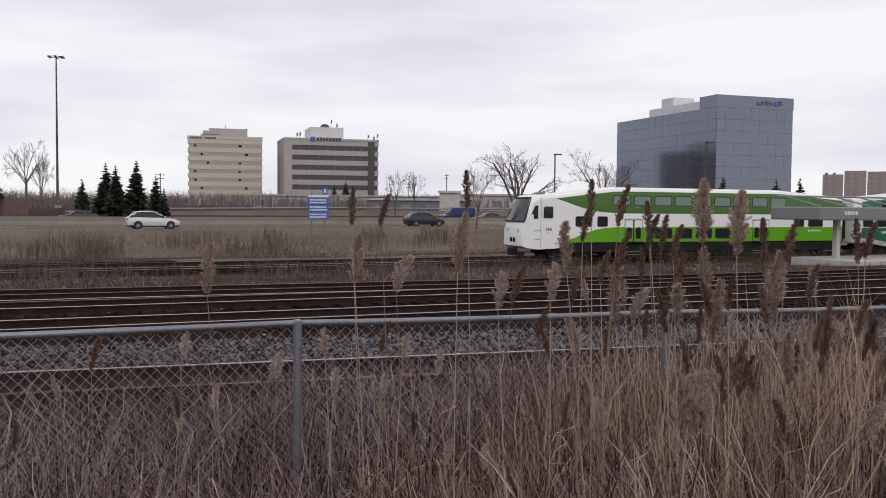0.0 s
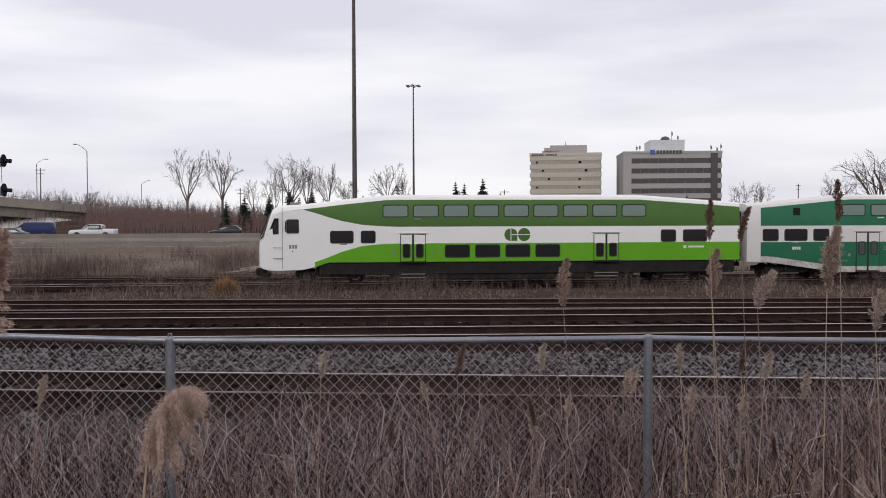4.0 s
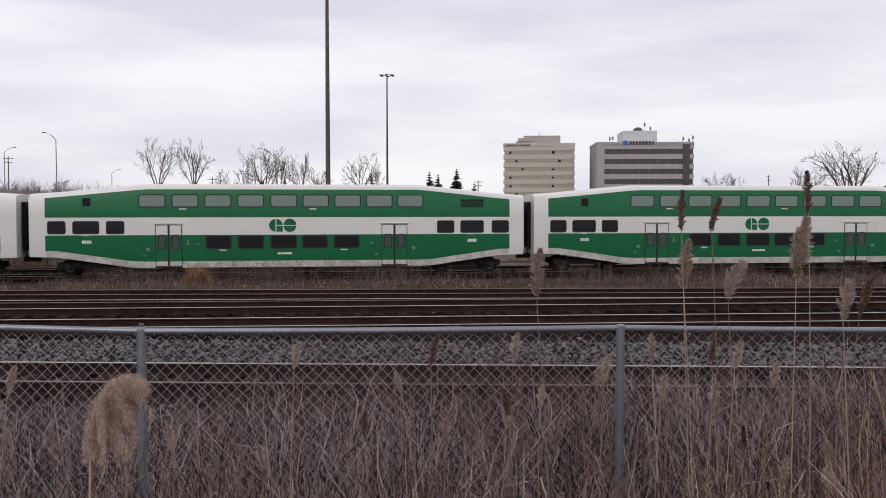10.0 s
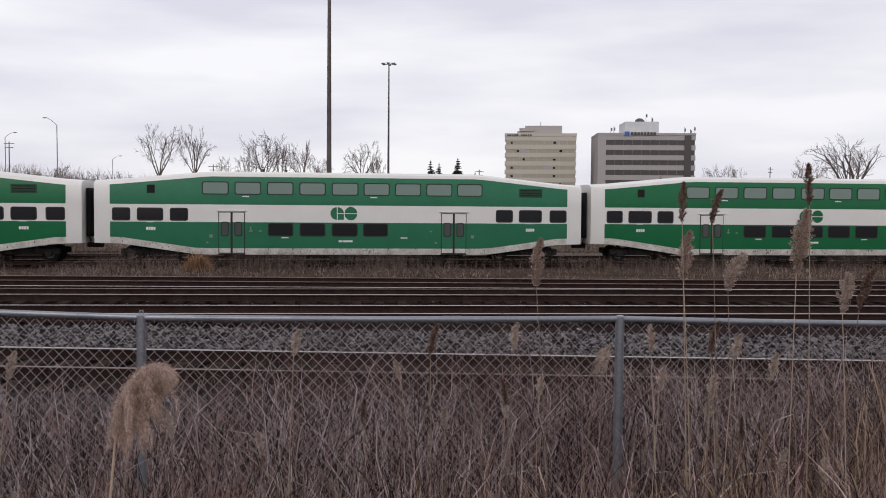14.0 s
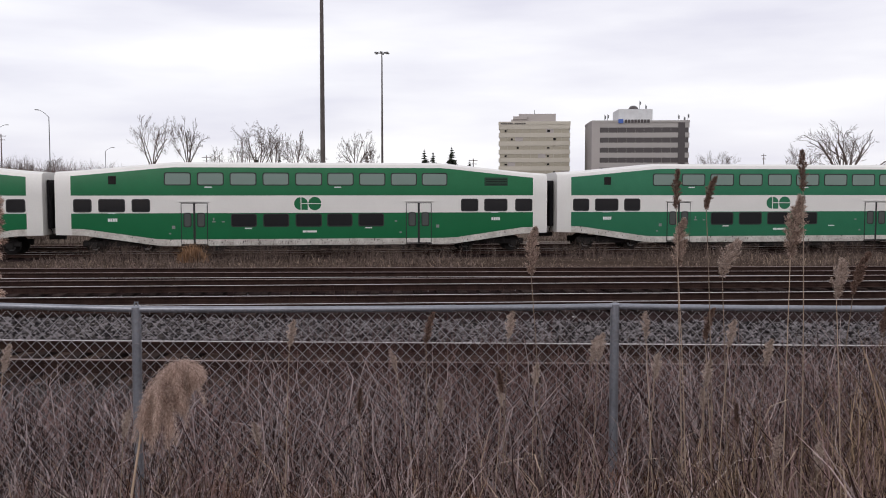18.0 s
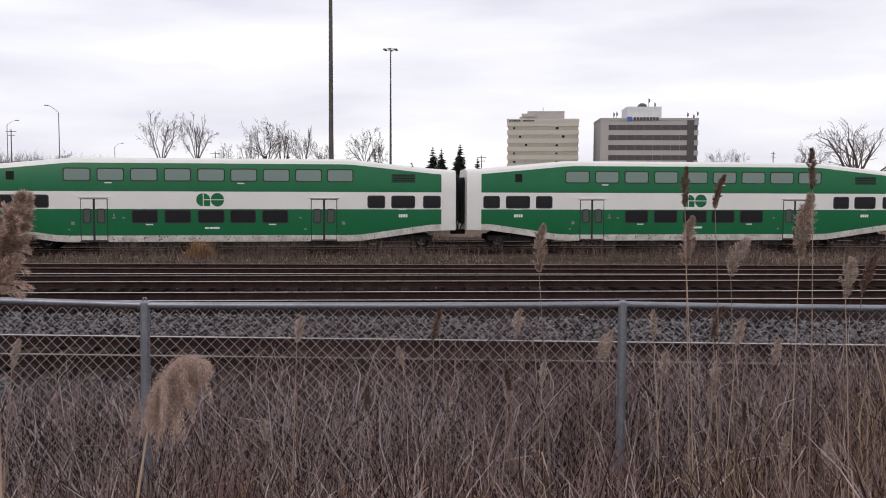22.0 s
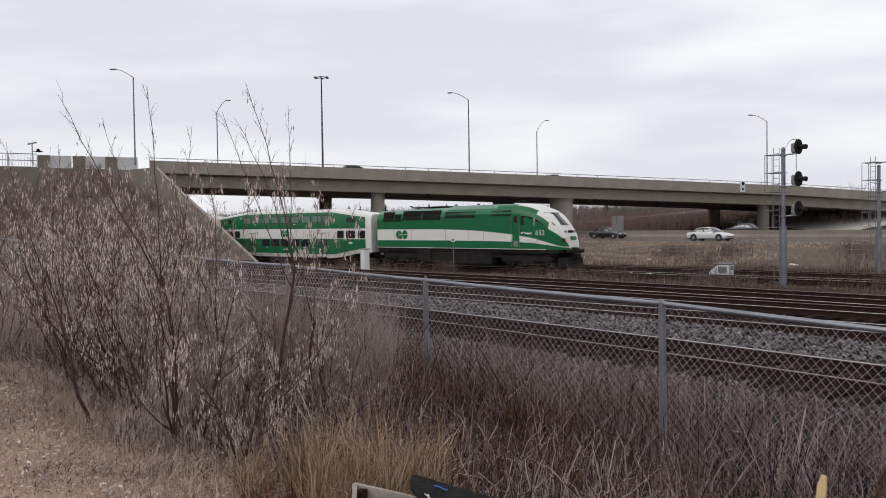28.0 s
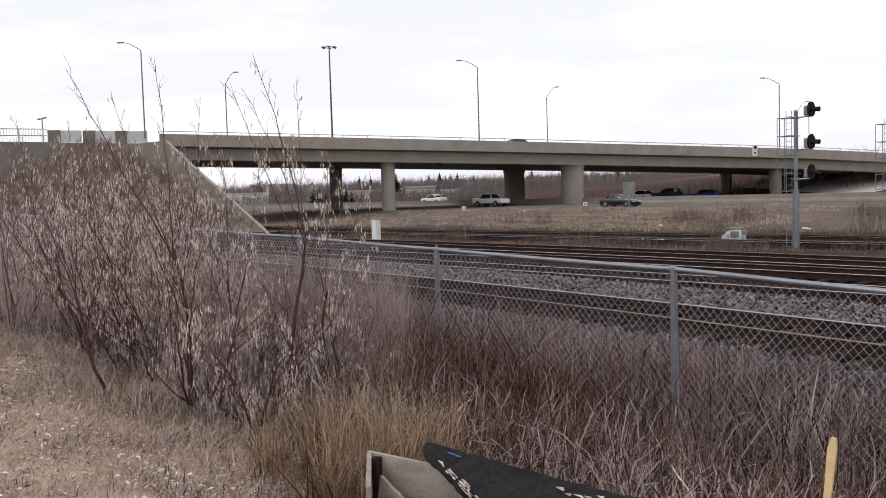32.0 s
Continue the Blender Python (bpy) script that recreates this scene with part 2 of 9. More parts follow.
# ---- mesh tools ----
class Mesh:
    """Collects vertices, faces and material numbers of one mesh."""

    def __init__(self, *mats):
        self.v, self.f, self.m, self.mats = [], [], [], list(mats)

    def face(self, pts, mi=0):
        i = len(self.v)
        self.v += [tuple(p) for p in pts]
        self.f.append(tuple(range(i, i + len(pts))))
        self.m.append(mi)

    def box(self, c, s, mi=0, ch=0.0, rz=0.0):
        """A box with chamfered edges: centre, size."""
        hx, hy, hz = s[0] / 2, s[1] / 2, s[2] / 2
        ch = min(ch, hx * 0.9, hy * 0.9, hz * 0.9)
        cs, sn = math.cos(rz), math.sin(rz)
        i0 = len(self.v)

        def put(x, y, z):
            self.v.append((c[0] + x * cs - y * sn, c[1] + x * sn + y * cs, c[2] + z))
            return len(self.v) - 1
        if ch <= 0:
            q = [put(x, y, z) for x in (-hx, hx) for y in (-hy, hy) for z in (-hz, hz)]
            fs = [(q[0], q[1], q[3], q[2]), (q[4], q[6], q[7], q[5]), (q[0], q[4], q[5], q[1]), (q[2], q[3], q[7], q[6]), (q[0], q[2], q[6], q[4]), (q[1], q[5], q[7], q[3])]
            self.f += fs
            self.m += [mi] * 6
            return
        P = {}
        for x in (-1, 1):
            for y in (-1, 1):
                for z in (-1, 1):
                    P[x, y, z, 0] = put(x * hx, y * (hy - ch), z * (hz - ch))
                    P[x, y, z, 1] = put(x * (hx - ch), y * hy, z * (hz - ch))
                    P[x, y, z, 2] = put(x * (hx - ch), y * (hy - ch), z * hz)
        fs = []
        for s_ in (-1, 1):
            fs.append([P[s_, a, b, 0] for a, b in ((-1, -1), (s_, -s_), (1, 1), (-s_, s_))])
            fs.append([P[a, s_, b, 1] for a, b in ((-1, -1), (-s_, s_), (1, 1), (s_, -s_))])
            fs.append([P[a, b, s_, 2] for a, b in ((-1, -1), (s_, -s_), (1, 1), (-s_, s_))])
        for a in (-1, 1):
            for b in (-1, 1):
                fs.append([P[a, b, -1, 0], P[a, b, 1, 0], P[a, b, 1, 1], P[a, b, -1, 1]])
                fs.append([P[a, -1, b, 0], P[a, 1, b, 0], P[a, 1, b, 2], P[a, -1, b, 2]])
                fs.append([P[-1, a, b, 1], P[1, a, b, 1], P[1, a, b, 2], P[-1, a, b, 2]])
                for z in (-1, 1):
                    fs.append([P[a, b, z, 0], P[a, b, z, 1], P[a, b, z, 2]])
        self.f += [tuple(q) for q in fs]
        self.m += [mi] * len(fs)

    def tube(self, p0, p1, r0, r1=None, n=6, mi=0, caps=True):
        r1 = r0 if r1 is None else r1
        a, b = Vector(p0), Vector(p1)
        d = (b - a)
        if d.length < 1e-7:
            return
        d.normalize()
        u = d.cross(Vector((0, 0, 1)) if abs(d.z) < 0.9 else Vector((1, 0, 0))).normalized()
        w = d.cross(u)
        i = len(self.v)
        for p, r in ((a, r0), (b, r1)):
            for k in range(n):
                t = 2 * math.pi * k / n
                self.v.append(tuple(p + u * (r * math.cos(t)) + w * (r * math.sin(t))))
        for k in range(n):
            j = (k + 1) % n
            self.f.append((i + k, i + j, i + n + j, i + n + k))
            self.m.append(mi)
        if caps:
            self.f.append(tuple(i + k for k in reversed(range(n))))
            self.f.append(tuple(i + n + k for k in range(n)))
            self.m += [mi, mi]

    def path(self, pts, r0, r1=None, n=6, mi=0):
        r1 = r0 if r1 is None else r1
        """A bent pipe in one piece."""
        P = [Vector(p) for p in pts]
        k = len(P) - 1
        rings, u = [], None
        for i, p in enumerate(P):
            d = (P[min(i + 1, k)] - P[max(i - 1, 0)]).normalized()
            ref = Vector((0, 0, 1)) if abs(d.z) < 0.9 else Vector((1, 0, 0))
            if u is None:
                u = d.cross(ref).normalized()
            u = (u - d * u.dot(d)).normalized()
            w = d.cross(u)
            r = r0 + (r1 - r0) * i / k
            rings.append([tuple(p + u * (r * math.cos(6.28318 * j / n)) + w * (r * math.sin(6.28318 * j / n))) for j in range(n)])
        self.loft(rings, mi)

    def loft(self, rings, mi=0, closed=True, caps=True, mat_of=None):
        n = len(rings[0])
        i0 = len(self.v)
        for r in rings:
            self.v += [tuple(p) for p in r]
        for a in range(len(rings) - 1):
            for k in range(n if closed else n - 1):
                j = (k + 1) % n
                q = i0 + a * n
                self.f.append((q + k, q + j, q + n + j, q + n + k))
                self.m.append(mat_of(a, k) if mat_of else mi)
        if caps:
            self.f.append(tuple(i0 + k for k in reversed(range(n))))
            self.f.append(tuple(i0 + (len(rings) - 1) * n + k for k in range(n)))
            self.m += [mi, mi]

    def disc(self, c, r, axis, depth, n=14, mi=0):
        c, ax = Vector(c), Vector(axis).normalized()
        self.tube(c - ax * depth / 2, c + ax * depth / 2, r, r, n, mi)

    def data(self, name, smooth=False):
        me = bpy.data.meshes.new(name)
        me.from_pydata(self.v, [], self.f)
        for m in self.mats:
            me.materials.append(m)
        if len(self.mats) > 1:
            me.polygons.foreach_set("material_index", self.m)
        if smooth:
            me.polygons.foreach_set("use_smooth", [True] * len(me.polygons))
            me.set_sharp_from_angle(angle=radians(35))
        me.update()
        return me


def part(name, mesh, parent, label="", smooth=False):
    ob = new(name, mesh.data(name, smooth))
    ob.parent = parent
    if label:
        ob["label"] = label
    return ob


def thing(name, label, category, group="", at=None):
    ob = new(name)
    ob.empty_display_size = 0.2
    if at is not None:
        ob.matrix_basis = at
    return tagged(ob, label, category, group)


def setting(name, mesh, label="", smooth=False, kind="structure"):
    return tagged(new(name, mesh.data(name, smooth)), label, kind=kind)


def lerp(table, x):
    """Piecewise straight line through (x, value) pairs."""
    if x <= table[0][0]:
        return table[0][1]
    for (a, p), (b, q) in zip(table, table[1:]):
        if x <= b:
            return p + (q - p) * (x - a) / (b - a)
    return table[-1][1]


def polar(az, d, z=0.0):
    """A place by its bearing to the left of the y axis, in degrees, and its distance from the eye."""
    return Vector((-d * math.sin(radians(az)), d * math.cos(radians(az)), z))


rng = random.Random(7)


# ---- the lie of the land ----
def bend(y0, s, x, lo=-8.0, hi=14.0, ll=26.0, lh=12.0):
    """The line of a track that straightens out at both ends."""
    y = y0 + s * min(max(x, lo), hi)
    if x < lo:
        y += s * ll * (math.exp((x - lo) / ll) - 1)
    if x > hi:
        y += s * lh * (1 - math.exp(-(x - hi) / lh))
    return y


TRACKS = (("near", 12.75, -0.165, 0.30), ("second", 20.42, -0.058, 0.10), ("third", 24.4, -0.055, 0.09), ("fourth", 28.1, -0.095, 0.08))
TRAIN_Y, RAIL_Z = 49.5, -0.80


def far_line(x):
    """The far track; it swings a little towards the station platform."""
    u = min(max(x - 25, 0), 35)
    return TRAIN_Y - .0021 * u * u - .147 * min(max(x - 60, 0), 30)


ROAD_Z = 0.30
BANK = [(-30, 1.05), (0.8, 1.0), (2.2, 0.88), (4.2, 0.42), (6.0, 0.24), (8.0, 0.05), (9.5, -0.10), (11.0, -0.25), (16.0, -0.30), (17.5, -0.38), (31.0, -0.38), (33.0, -0.40),
        (44.0, -0.95), (46.5, -1.05), (53, -1.05), (58, -0.85), (70, -0.45), (78, 0.20), (80, 0.26), (146, 0.26), (160, 0.4), (330, 2.2), (520, 3.0), (900, 6), (3000, 10)]


def ground_z(x, y):
    z = lerp(BANK, y)
    if -60 < x < 40 and 2 < y < 8:
        z += 0.05 * math.sin(x * 1.7) * math.sin(y * 2.1) * min(1, (y - 2) / .8)
    if y < 8:
        z += max(0, -x - 6) * 0.012
    z += 0.36 * min(1, max(0, (-x - 3) / 6)) * lerp(((0.8, 0), (2.6, 1), (6.6, 1), (9, 0)), y)
    # rising ground behind the bridge's far end
    if y > 146:
        hill = math.exp(-((x + 80) / 46) ** 2) * min(1, (y - 146) / 30) * 4.4
        z += hill * (1 if y < 230 else max(0, 1 - (y - 230) / 120))
    return z


def make_ground():
    xs = sorted({round(v, 2) for v in [*np.arange(-16, 16, 0.5), *np.arange(-120, 120, 6.0), *np.arange(-400, 400, 25.0), *np.arange(-3000, 3001, 300.0)]})
    ys = sorted({round(v, 2) for v in [*np.arange(-6, 12, 0.4), *np.arange(12, 60, 1.5), *np.arange(60, 200, 6.0), *np.arange(200, 600, 40.0), *np.arange(-2000, 3001, 300.0), *(b for b, _ in BANK)]})
    m = Mesh(M_EARTH)
    for y in ys:
        for x in xs:
            m.v.append((x, y, ground_z(x, y)))
    k = len(xs)
    for j in range(len(ys) - 1):
        for i in range(k - 1):
            a = j * k + i
            m.f.append((a, a + 1, a + k + 1, a + k))
            m.m.append(0)
    setting("ground", m, "bare earth and matted dead grass", True)


make_ground()


# ---- highway ----
def make_highway():
    m = Mesh(M_ROAD)
    xs = list(np.arange(-1500, 1501, 100.0))
    for y0, y1 in ((80, 146),):
        for a, b in zip(xs, xs[1:]):
            m.face([(a, y0, ROAD_Z), (b, y0, ROAD_Z), (b, y1, ROAD_Z), (a, y1, ROAD_Z)])
    setting("road", m, "grey-brown asphalt highway of many lanes")
    lines = Mesh(M_LINE)
    for y in (82.3, 101.0, 109.0, 143.5):
        lines.face([(-900, y, ROAD_Z + .005), (900, y, ROAD_Z + .005), (900, y + .15, ROAD_Z + .005), (-900, y + .15, ROAD_Z + .005)])
    for y in (88, 92, 96.5, 114, 119, 124, 130):
        for x in np.arange(-420, 420, 12.0):
            lines.face([(x, y, ROAD_Z + .005), (x + 3, y, ROAD_Z + .005), (x + 3, y + .13, ROAD_Z + .005), (x, y + .13, ROAD_Z + .005)])
    setting("lane_marking", lines, "worn white lane lines", kind="stuff")
    # concrete barrier along the median and a low kerb wall at the near shoulder
    bar = Mesh(M_CONC_D)
    prof = [(-.35, 0), (-.30, .1), (-.12, .35), (-.08, .85), (.08, .85), (.12, .35), (.30, .1), (.35, 0)]
    for y in (105.0,):
        bar.loft([[(x, y + a, ROAD_Z + b) for a, b in prof] for x in (-900, -300, 0, 300, 900)])
    setting("median_barrier", bar, "long concrete median barrier")


make_highway()


def make_verge():
    """Dry turf that rises from the tracks to the highway."""
    m = Mesh(M_TURF)
    xs = [-900, -300] + list(np.arange(-120, 121, 4.0)) + [300, 900]
    ys = [58.6, 59.5, 62, 66, 70, 74, 78, 79.9]
    m.loft([[(x, y + (.7 * math.sin(x * .21) + .4 * math.sin(x * .53) if y < 60 else 0), ground_z(x, y) + (.03 if y < 79 else .045)) for y in ys] for x in xs], closed=False, caps=False)
    setting("verge", m, "dry khaki grass slope beside the highway", True)


make_verge()


# ---- tracks ----
RAIL_PROF = ((-.07, 0), (-.07, .012), (-.012, .03), (-.012, .125), (-.036, .135), (-.036, .165), (-.028, .172), (.028, .172), (.036, .165), (.036, .135), (.012, .125), (.012, .03), (.07, .012), (.07, 0))


def rail_mesh(line, off, z, xs, head):
    m = Mesh(M_RUST, head)
    rings = []
    for x in xs:
        e = 0.05
        s = (line(x + e) - line(x - e)) / (2 * e)
        nx, ny = -s / math.hypot(1, s), 1 / math.hypot(1, s)
        rings.append([(x + nx * (off + a), line(x) + ny * (off + a), z - .172 + b) for a, b in RAIL_PROF])
    m.loft(rings, mat_of=lambda a, k: 1 if k in (5, 6, 7) else 0)
    return m


def sleeper(m, line, x, z):
    s = (line(x + .1) - line(x - .1)) / .2
    m.box((x, line(x), z - .172 - .055), (.22, 2.55, .13), 0, .012, math.atan(s))


def make_track(name, line, z, lo, hi):
    tr = thing("railway_track", "rusty steel rails on dark timber sleepers", "track", "parallel tracks")
    xs = [lo] + [x for x in np.arange(-60, 61, 2.5) if lo < x < hi] + [hi]
    for off in (-.755, .755):
        part("rail", rail_mesh(line, off, z, xs, M_DULLHEAD if name in ("fourth", "beyond") or (off < 0 and name == "near") or (off > 0 and name == "third") else M_RAILTOP), tr, "rusty rail with a polished head")
    rest = Mesh(M_TIE)
    piece = []
    for x in np.arange(-90, 75, .56):
        if -22 < x < 18:
            piece.append(x)
        else:
            sleeper(rest, line, x, z)
    o = part("timber_bedding", rest, tr, "dark creosoted timber further along the track")
    tagged(o, kind="stuff")
    if piece:
        one = Mesh(M_TIE)
        one.box((0, 0, 0), (.22, 2.55, .13), 0, .012)
        me = one.data("sleeper")
        for x in piece:
            ob = new("sleeper", me)
            ob.parent = tr
            ob.matrix_basis = pose(x, line(x), z - .227, 0, 0, math.degrees(math.atan((line(x + .1) - line(x - .1)) / .2)) + rng.uniform(-1, 1))
    return tr


def make_bed(name, line, z, w0, w1, mat, drop=.5, label=""):
    m = Mesh(mat)
    xs = [-900, -300] + list(np.arange(-120, 121, 4.0)) + [300, 900]
    rings = [[(x, line(x) - w1, z - .24 - drop), (x, line(x) - w0, z - .24), (x, line(x) + w0, z - .24), (x, line(x) + w1, z - .24 - drop)] for x in xs]
    m.loft(rings, closed=False, caps=False)
    return setting(name, m, label)


LINES = [lambda x, y0=y0, s=s: bend(y0, s, x) for _, y0, s, _ in TRACKS]
for (nm, y0, s, z), line in zip(TRACKS, LINES):
    make_track(nm, line, z, -600, 500)
    make_bed("ballast_bed", line, z, 4.6 if nm == "near" else 1.6, 5.6 if nm == "near" else 2.4, M_BED if nm == "near" else M_OILED, .4, "stone ballast shoulder under the track")
def make_yard():
    """Cinders and oil between the three far tracks."""
    m = Mesh(M_OILED)
    xs = [-900, -300] + list(np.arange(-120, 121, 6.0)) + [300, 900]
    m.loft([[(x, LINES[1](x) - 2.6, -.37), (x, LINES[1](x) - 1.9, -.20), (x, (LINES[1](x) + LINES[2](x)) / 2, -.24), (x, LINES[3](x) + 1.6, -.22), (x, LINES[3](x) + 2.6, -.38)] for x in xs], closed=False, caps=False)
    setting("cinder_bed", m, "dark oily cinders between the tracks")


make_yard()


def make_loose_rail():
    """A spare rail laid along the cinders between the third and fourth tracks."""
    t = thing("loose_rail", "long worn steel rail lying between the tracks", "rail")
    xs = [-300] + list(np.arange(-60, 61, 2.5)) + [300]
    part("rail", rail_mesh(lambda x: bend(25.95, -.085, x), 0, .06, xs, M_RAILTOP), t, "worn rail with a bright head")


make_loose_rail()


def make_gauge_strip():
    """Rust and brake dust between and beside the near rails."""
    m = Mesh(surf("rusty_track_dust", (0.034, 0.022, 0.018), (0.115, 0.080, 0.066), .95, 0, 1.2, 22, .8, .03))
    xs = list(np.arange(-90, 91, 3.0))
    m.loft([[(x, LINES[0](x) + o, z) for o, z in ((-1.3, .066), (-.6, .072), (.6, .072), (1.05, .066))] for x in xs], closed=False, caps=False)
    setting("rusty_strip", m, "rust-brown dust between the near rails")


make_gauge_strip()
make_track("train", far_line, RAIL_Z, -900, 500)
make_track("beyond", lambda x: far_line(x) + 5.6, RAIL_Z, -900, 500)
make_bed("ballast_bed", lambda x: far_line(x) + 2.8, RAIL_Z, 5.0, 6.0, M_OILED, .4, "dark oily ballast under the far tracks")


def scatter_stones(count, area, size, name, label, mat=None):
    """Angular stones, joined: area(rng) gives the place."""
    base = np.array([(1, 0, 0), (-1, 0, 0), (0, 1, 0), (0, -1, 0), (0, 0, 1), (0, 0, -1)], float)
    tris = np.array([(0, 2, 4), (2, 1, 4), (1, 3, 4), (3, 0, 4), (2, 0, 5), (1, 2, 5), (3, 1, 5), (0, 3, 5)])
    g = np.random.default_rng(11)
    P = np.array([area(rng) for _ in range(count)])
    S = g.uniform(size[0], size[1], (count, 1, 1)) * g.uniform(.55, 1.15, (count, 6, 1))
    th = g.uniform(0, 6.28, count)
    tilt = g.uniform(-.9, .9, count)
    V = base[None] * S
    c, s = np.cos(th)[:, None], np.sin(th)[:, None]
    x, y, z = V[..., 0].copy(), V[..., 1].copy(), V[..., 2].copy()
    ct, st = np.cos(tilt)[:, None], np.sin(tilt)[:, None]
    y, z = y * ct - z * st, y * st + z * ct
    V[..., 0], V[..., 1], V[..., 2] = x * c - y * s, x * s + y * c, z * .8
    V += P[:, None]
    F = (tris[None] + (np.arange(count) * 6)[:, None, None]).reshape(-1, 3)
    me = bpy.data.meshes.new(name)
    me.from_pydata(V.reshape(-1, 3).tolist(), [], F.tolist())
    me.materials.append(mat or M_BALLAST)
    return tagged(new(name, me), label, kind="stuff")


def near_stone(r):
    x = r.uniform(-26, 17)
    o = r.uniform(-3.8, -1.1) if r.random() < (.30 if x < -2 else .12) else r.uniform(-.65, .65) if r.random() < .03 else r.uniform(1.05, 4.7)
    z = TRACKS[0][3] - .235
    return (x, bend(TRACKS[0][1], TRACKS[0][2], x) + o, z + r.uniform(-.01, .025))


def side_stone(r):
    x = r.uniform(-34, -7)
    o = r.choice((r.uniform(-3.6, -1.0), r.uniform(1.05, 4.7), r.uniform(1.05, 4.7)))
    return (x, bend(TRACKS[0][1], TRACKS[0][2], x) + o, TRACKS[0][3] - .235 + r.uniform(-.005, .03))


def far_stone(r):
    x = r.uniform(-48, 36)
    if r.random() < .55:
        return (x, bend(25.95, -.085, x) + .15 + abs(r.gauss(0, .35)), -.19 + r.uniform(-.02, .08))
    k = r.choice((1, 2, 3))
    return (x, bend(TRACKS[k][1], TRACKS[k][2], x) + r.uniform(-1.9, 1.9), TRACKS[k][3] - .27 + r.uniform(-.02, .03))


scatter_stones(34000, near_stone, (.025, .055), "ballast_stones", "loose angular grey ballast stones")
scatter_stones(5000, side_stone, (.025, .05), "ballast_stones", "loose pale ballast stones along the near track", M_BALLAST_L)
scatter_stones(5200, far_stone, (.03, .07), "ballast_stones", "pale ballast stones along the far rails", M_BALLAST_L)


# ---- chain-link fence ----
FENCE = [(22.0, 4.0, 1.59), (17.0, 4.6, 1.61), (14.0, 5.0, 1.63), (10.95, 5.3, 1.66), (7.9, 5.52, 1.69), (4.90, 5.70, 1.745), (1.89, 5.80, 1.792), (-1.21, 6.01, 1.796), (-4.32, 6.43, 1.885), (-7.39, 6.62, 1.955),
         (-10.43, 6.90, 2.03), (-13.45, 7.15, 2.08), (-16.4, 7.4, 2.14), (-19.4, 7.7, 2.20), (-22.4, 8.0, 2.26), (-28.5, 8.6, 2.36)]


def make_fence():
    fe = thing("chain_link_fence", "galvanised chain-link fence with a bent top rail", "fence")
    for i, (x, y, z) in enumerate(FENCE):
        m = Mesh(M_GALV)
        lean = rng.uniform(-.012, .012)
        b = ground_z(x, y) - .15
        m.tube((x - lean, y, b), (x, y, z + .012), .0295, .0295, 14)
        post = part("post", m, fe, smooth=True)
        m = Mesh(M_GALV)
        m.tube((x, y, z - .012), (x, y, z + .014), .0315, .0315, 14)
        m.tube((x, y, z + .014), (x, y, z + .024), .0315, .020, 14)
        if i % 2:
            m.path([(x - .012, y, z + .018), (x - .008, y, z + .046), (x + .008, y, z + .046), (x + .012, y, z + .018)], .006, n=6)
        part("post_cap", m, post, "pressed steel cap", True)
        for h in (.22, .62, 1.0):
            m = Mesh(M_WIRE)
            m.path([(x - .034, y - .022, z - h - .01), (x - .016, y - .034, z - h), (x + .016, y - .034, z - h + .004), (x + .034, y - .022, z - h - .006)], .002, n=4)
            part("tie_wire", m, post)
    rail = Mesh(M_GALV)
    pts = []
    for (x0, y0, z0), (x1, y1, z1) in zip(FENCE, FENCE[1:]):
        sag = .03 * rng.uniform(.2, 1)
        for k in range(6):
            t = k / 6
            pts.append((x0 + (x1 - x0) * t, y0 + (y1 - y0) * t, z0 + (z1 - z0) * t - sag * 4 * t * (1 - t) * .5))
        c = 1 / 3 + .005
        cp = Mesh(M_GALV)
        a, b = (Vector((x0 + (x1 - x0) * t, y0 + (y1 - y0) * t, z0 + (z1 - z0) * t - sag * 2 * t * (1 - t))) for t in (c, c + .04))
        cp.tube(a, b, .0232, .0232, 12)
        part("rail_coupling", cp, fe, smooth=True)
    rail.path(pts, .021, .021, 12)
    part("top_rail", rail, fe, "grey steel top rail", True)
    H, W, R = 1.36, .0745, .0022
    for (x0, y0, z0), (x1, y1, z1) in zip(FENCE, FENCE[1:]):
        L = math.hypot(x1 - x0, y1 - y0)
        m = Mesh(M_WIRE)
        run = H * .98
        for sgn in (1, -1):
            u = -run
            while u < L:
                a, b = (u, u + run) if sgn > 0 else (u + run, u)
                pts = []
                for k in range(4):
                    t = k / 3
                    q = a + (b - a) * t
                    pts.append((q, t))
                # clip to the bay
                def at(q, t):
                    f = q / L
                    return (x0 + (x1 - x0) * f, y0 + (y1 - y0) * f - .026 + sgn * .0015 + .012 * math.sin(q * 2.2) * t, z0 + (z1 - z0) * f - .03 - H * t)
                t0, t1 = 0.0, 1.0
                dq = b - a
                lo, hi = (0 - a) / dq, (L - a) / dq
                if lo > hi:
                    lo, hi = hi, lo
                t0, t1 = max(0, lo), min(1, hi)
                if t1 - t0 > .01:
                    m.tube(at(a + dq * t0, t0), at(a + dq * t1, t1), R, R, 3, caps=False)
                u += W
        # knuckled upper selvage
        for k in range(int(L / W)):
            q = (k + .5) * W / L
            p = Vector((x0 + (x1 - x0) * q, y0 + (y1 - y0) * q - .026, z0 + (z1 - z0) * q - .03))
            m.tube(p, p + Vector((rng.uniform(-.01, .01), 0, .022)), R, R, 3, caps=False)
        part("mesh_panel", m, fe, "diamond wire mesh")


make_fence()


# ---- overpass ----
def edge_x(y):
    return -105 + (y - 49) * .42


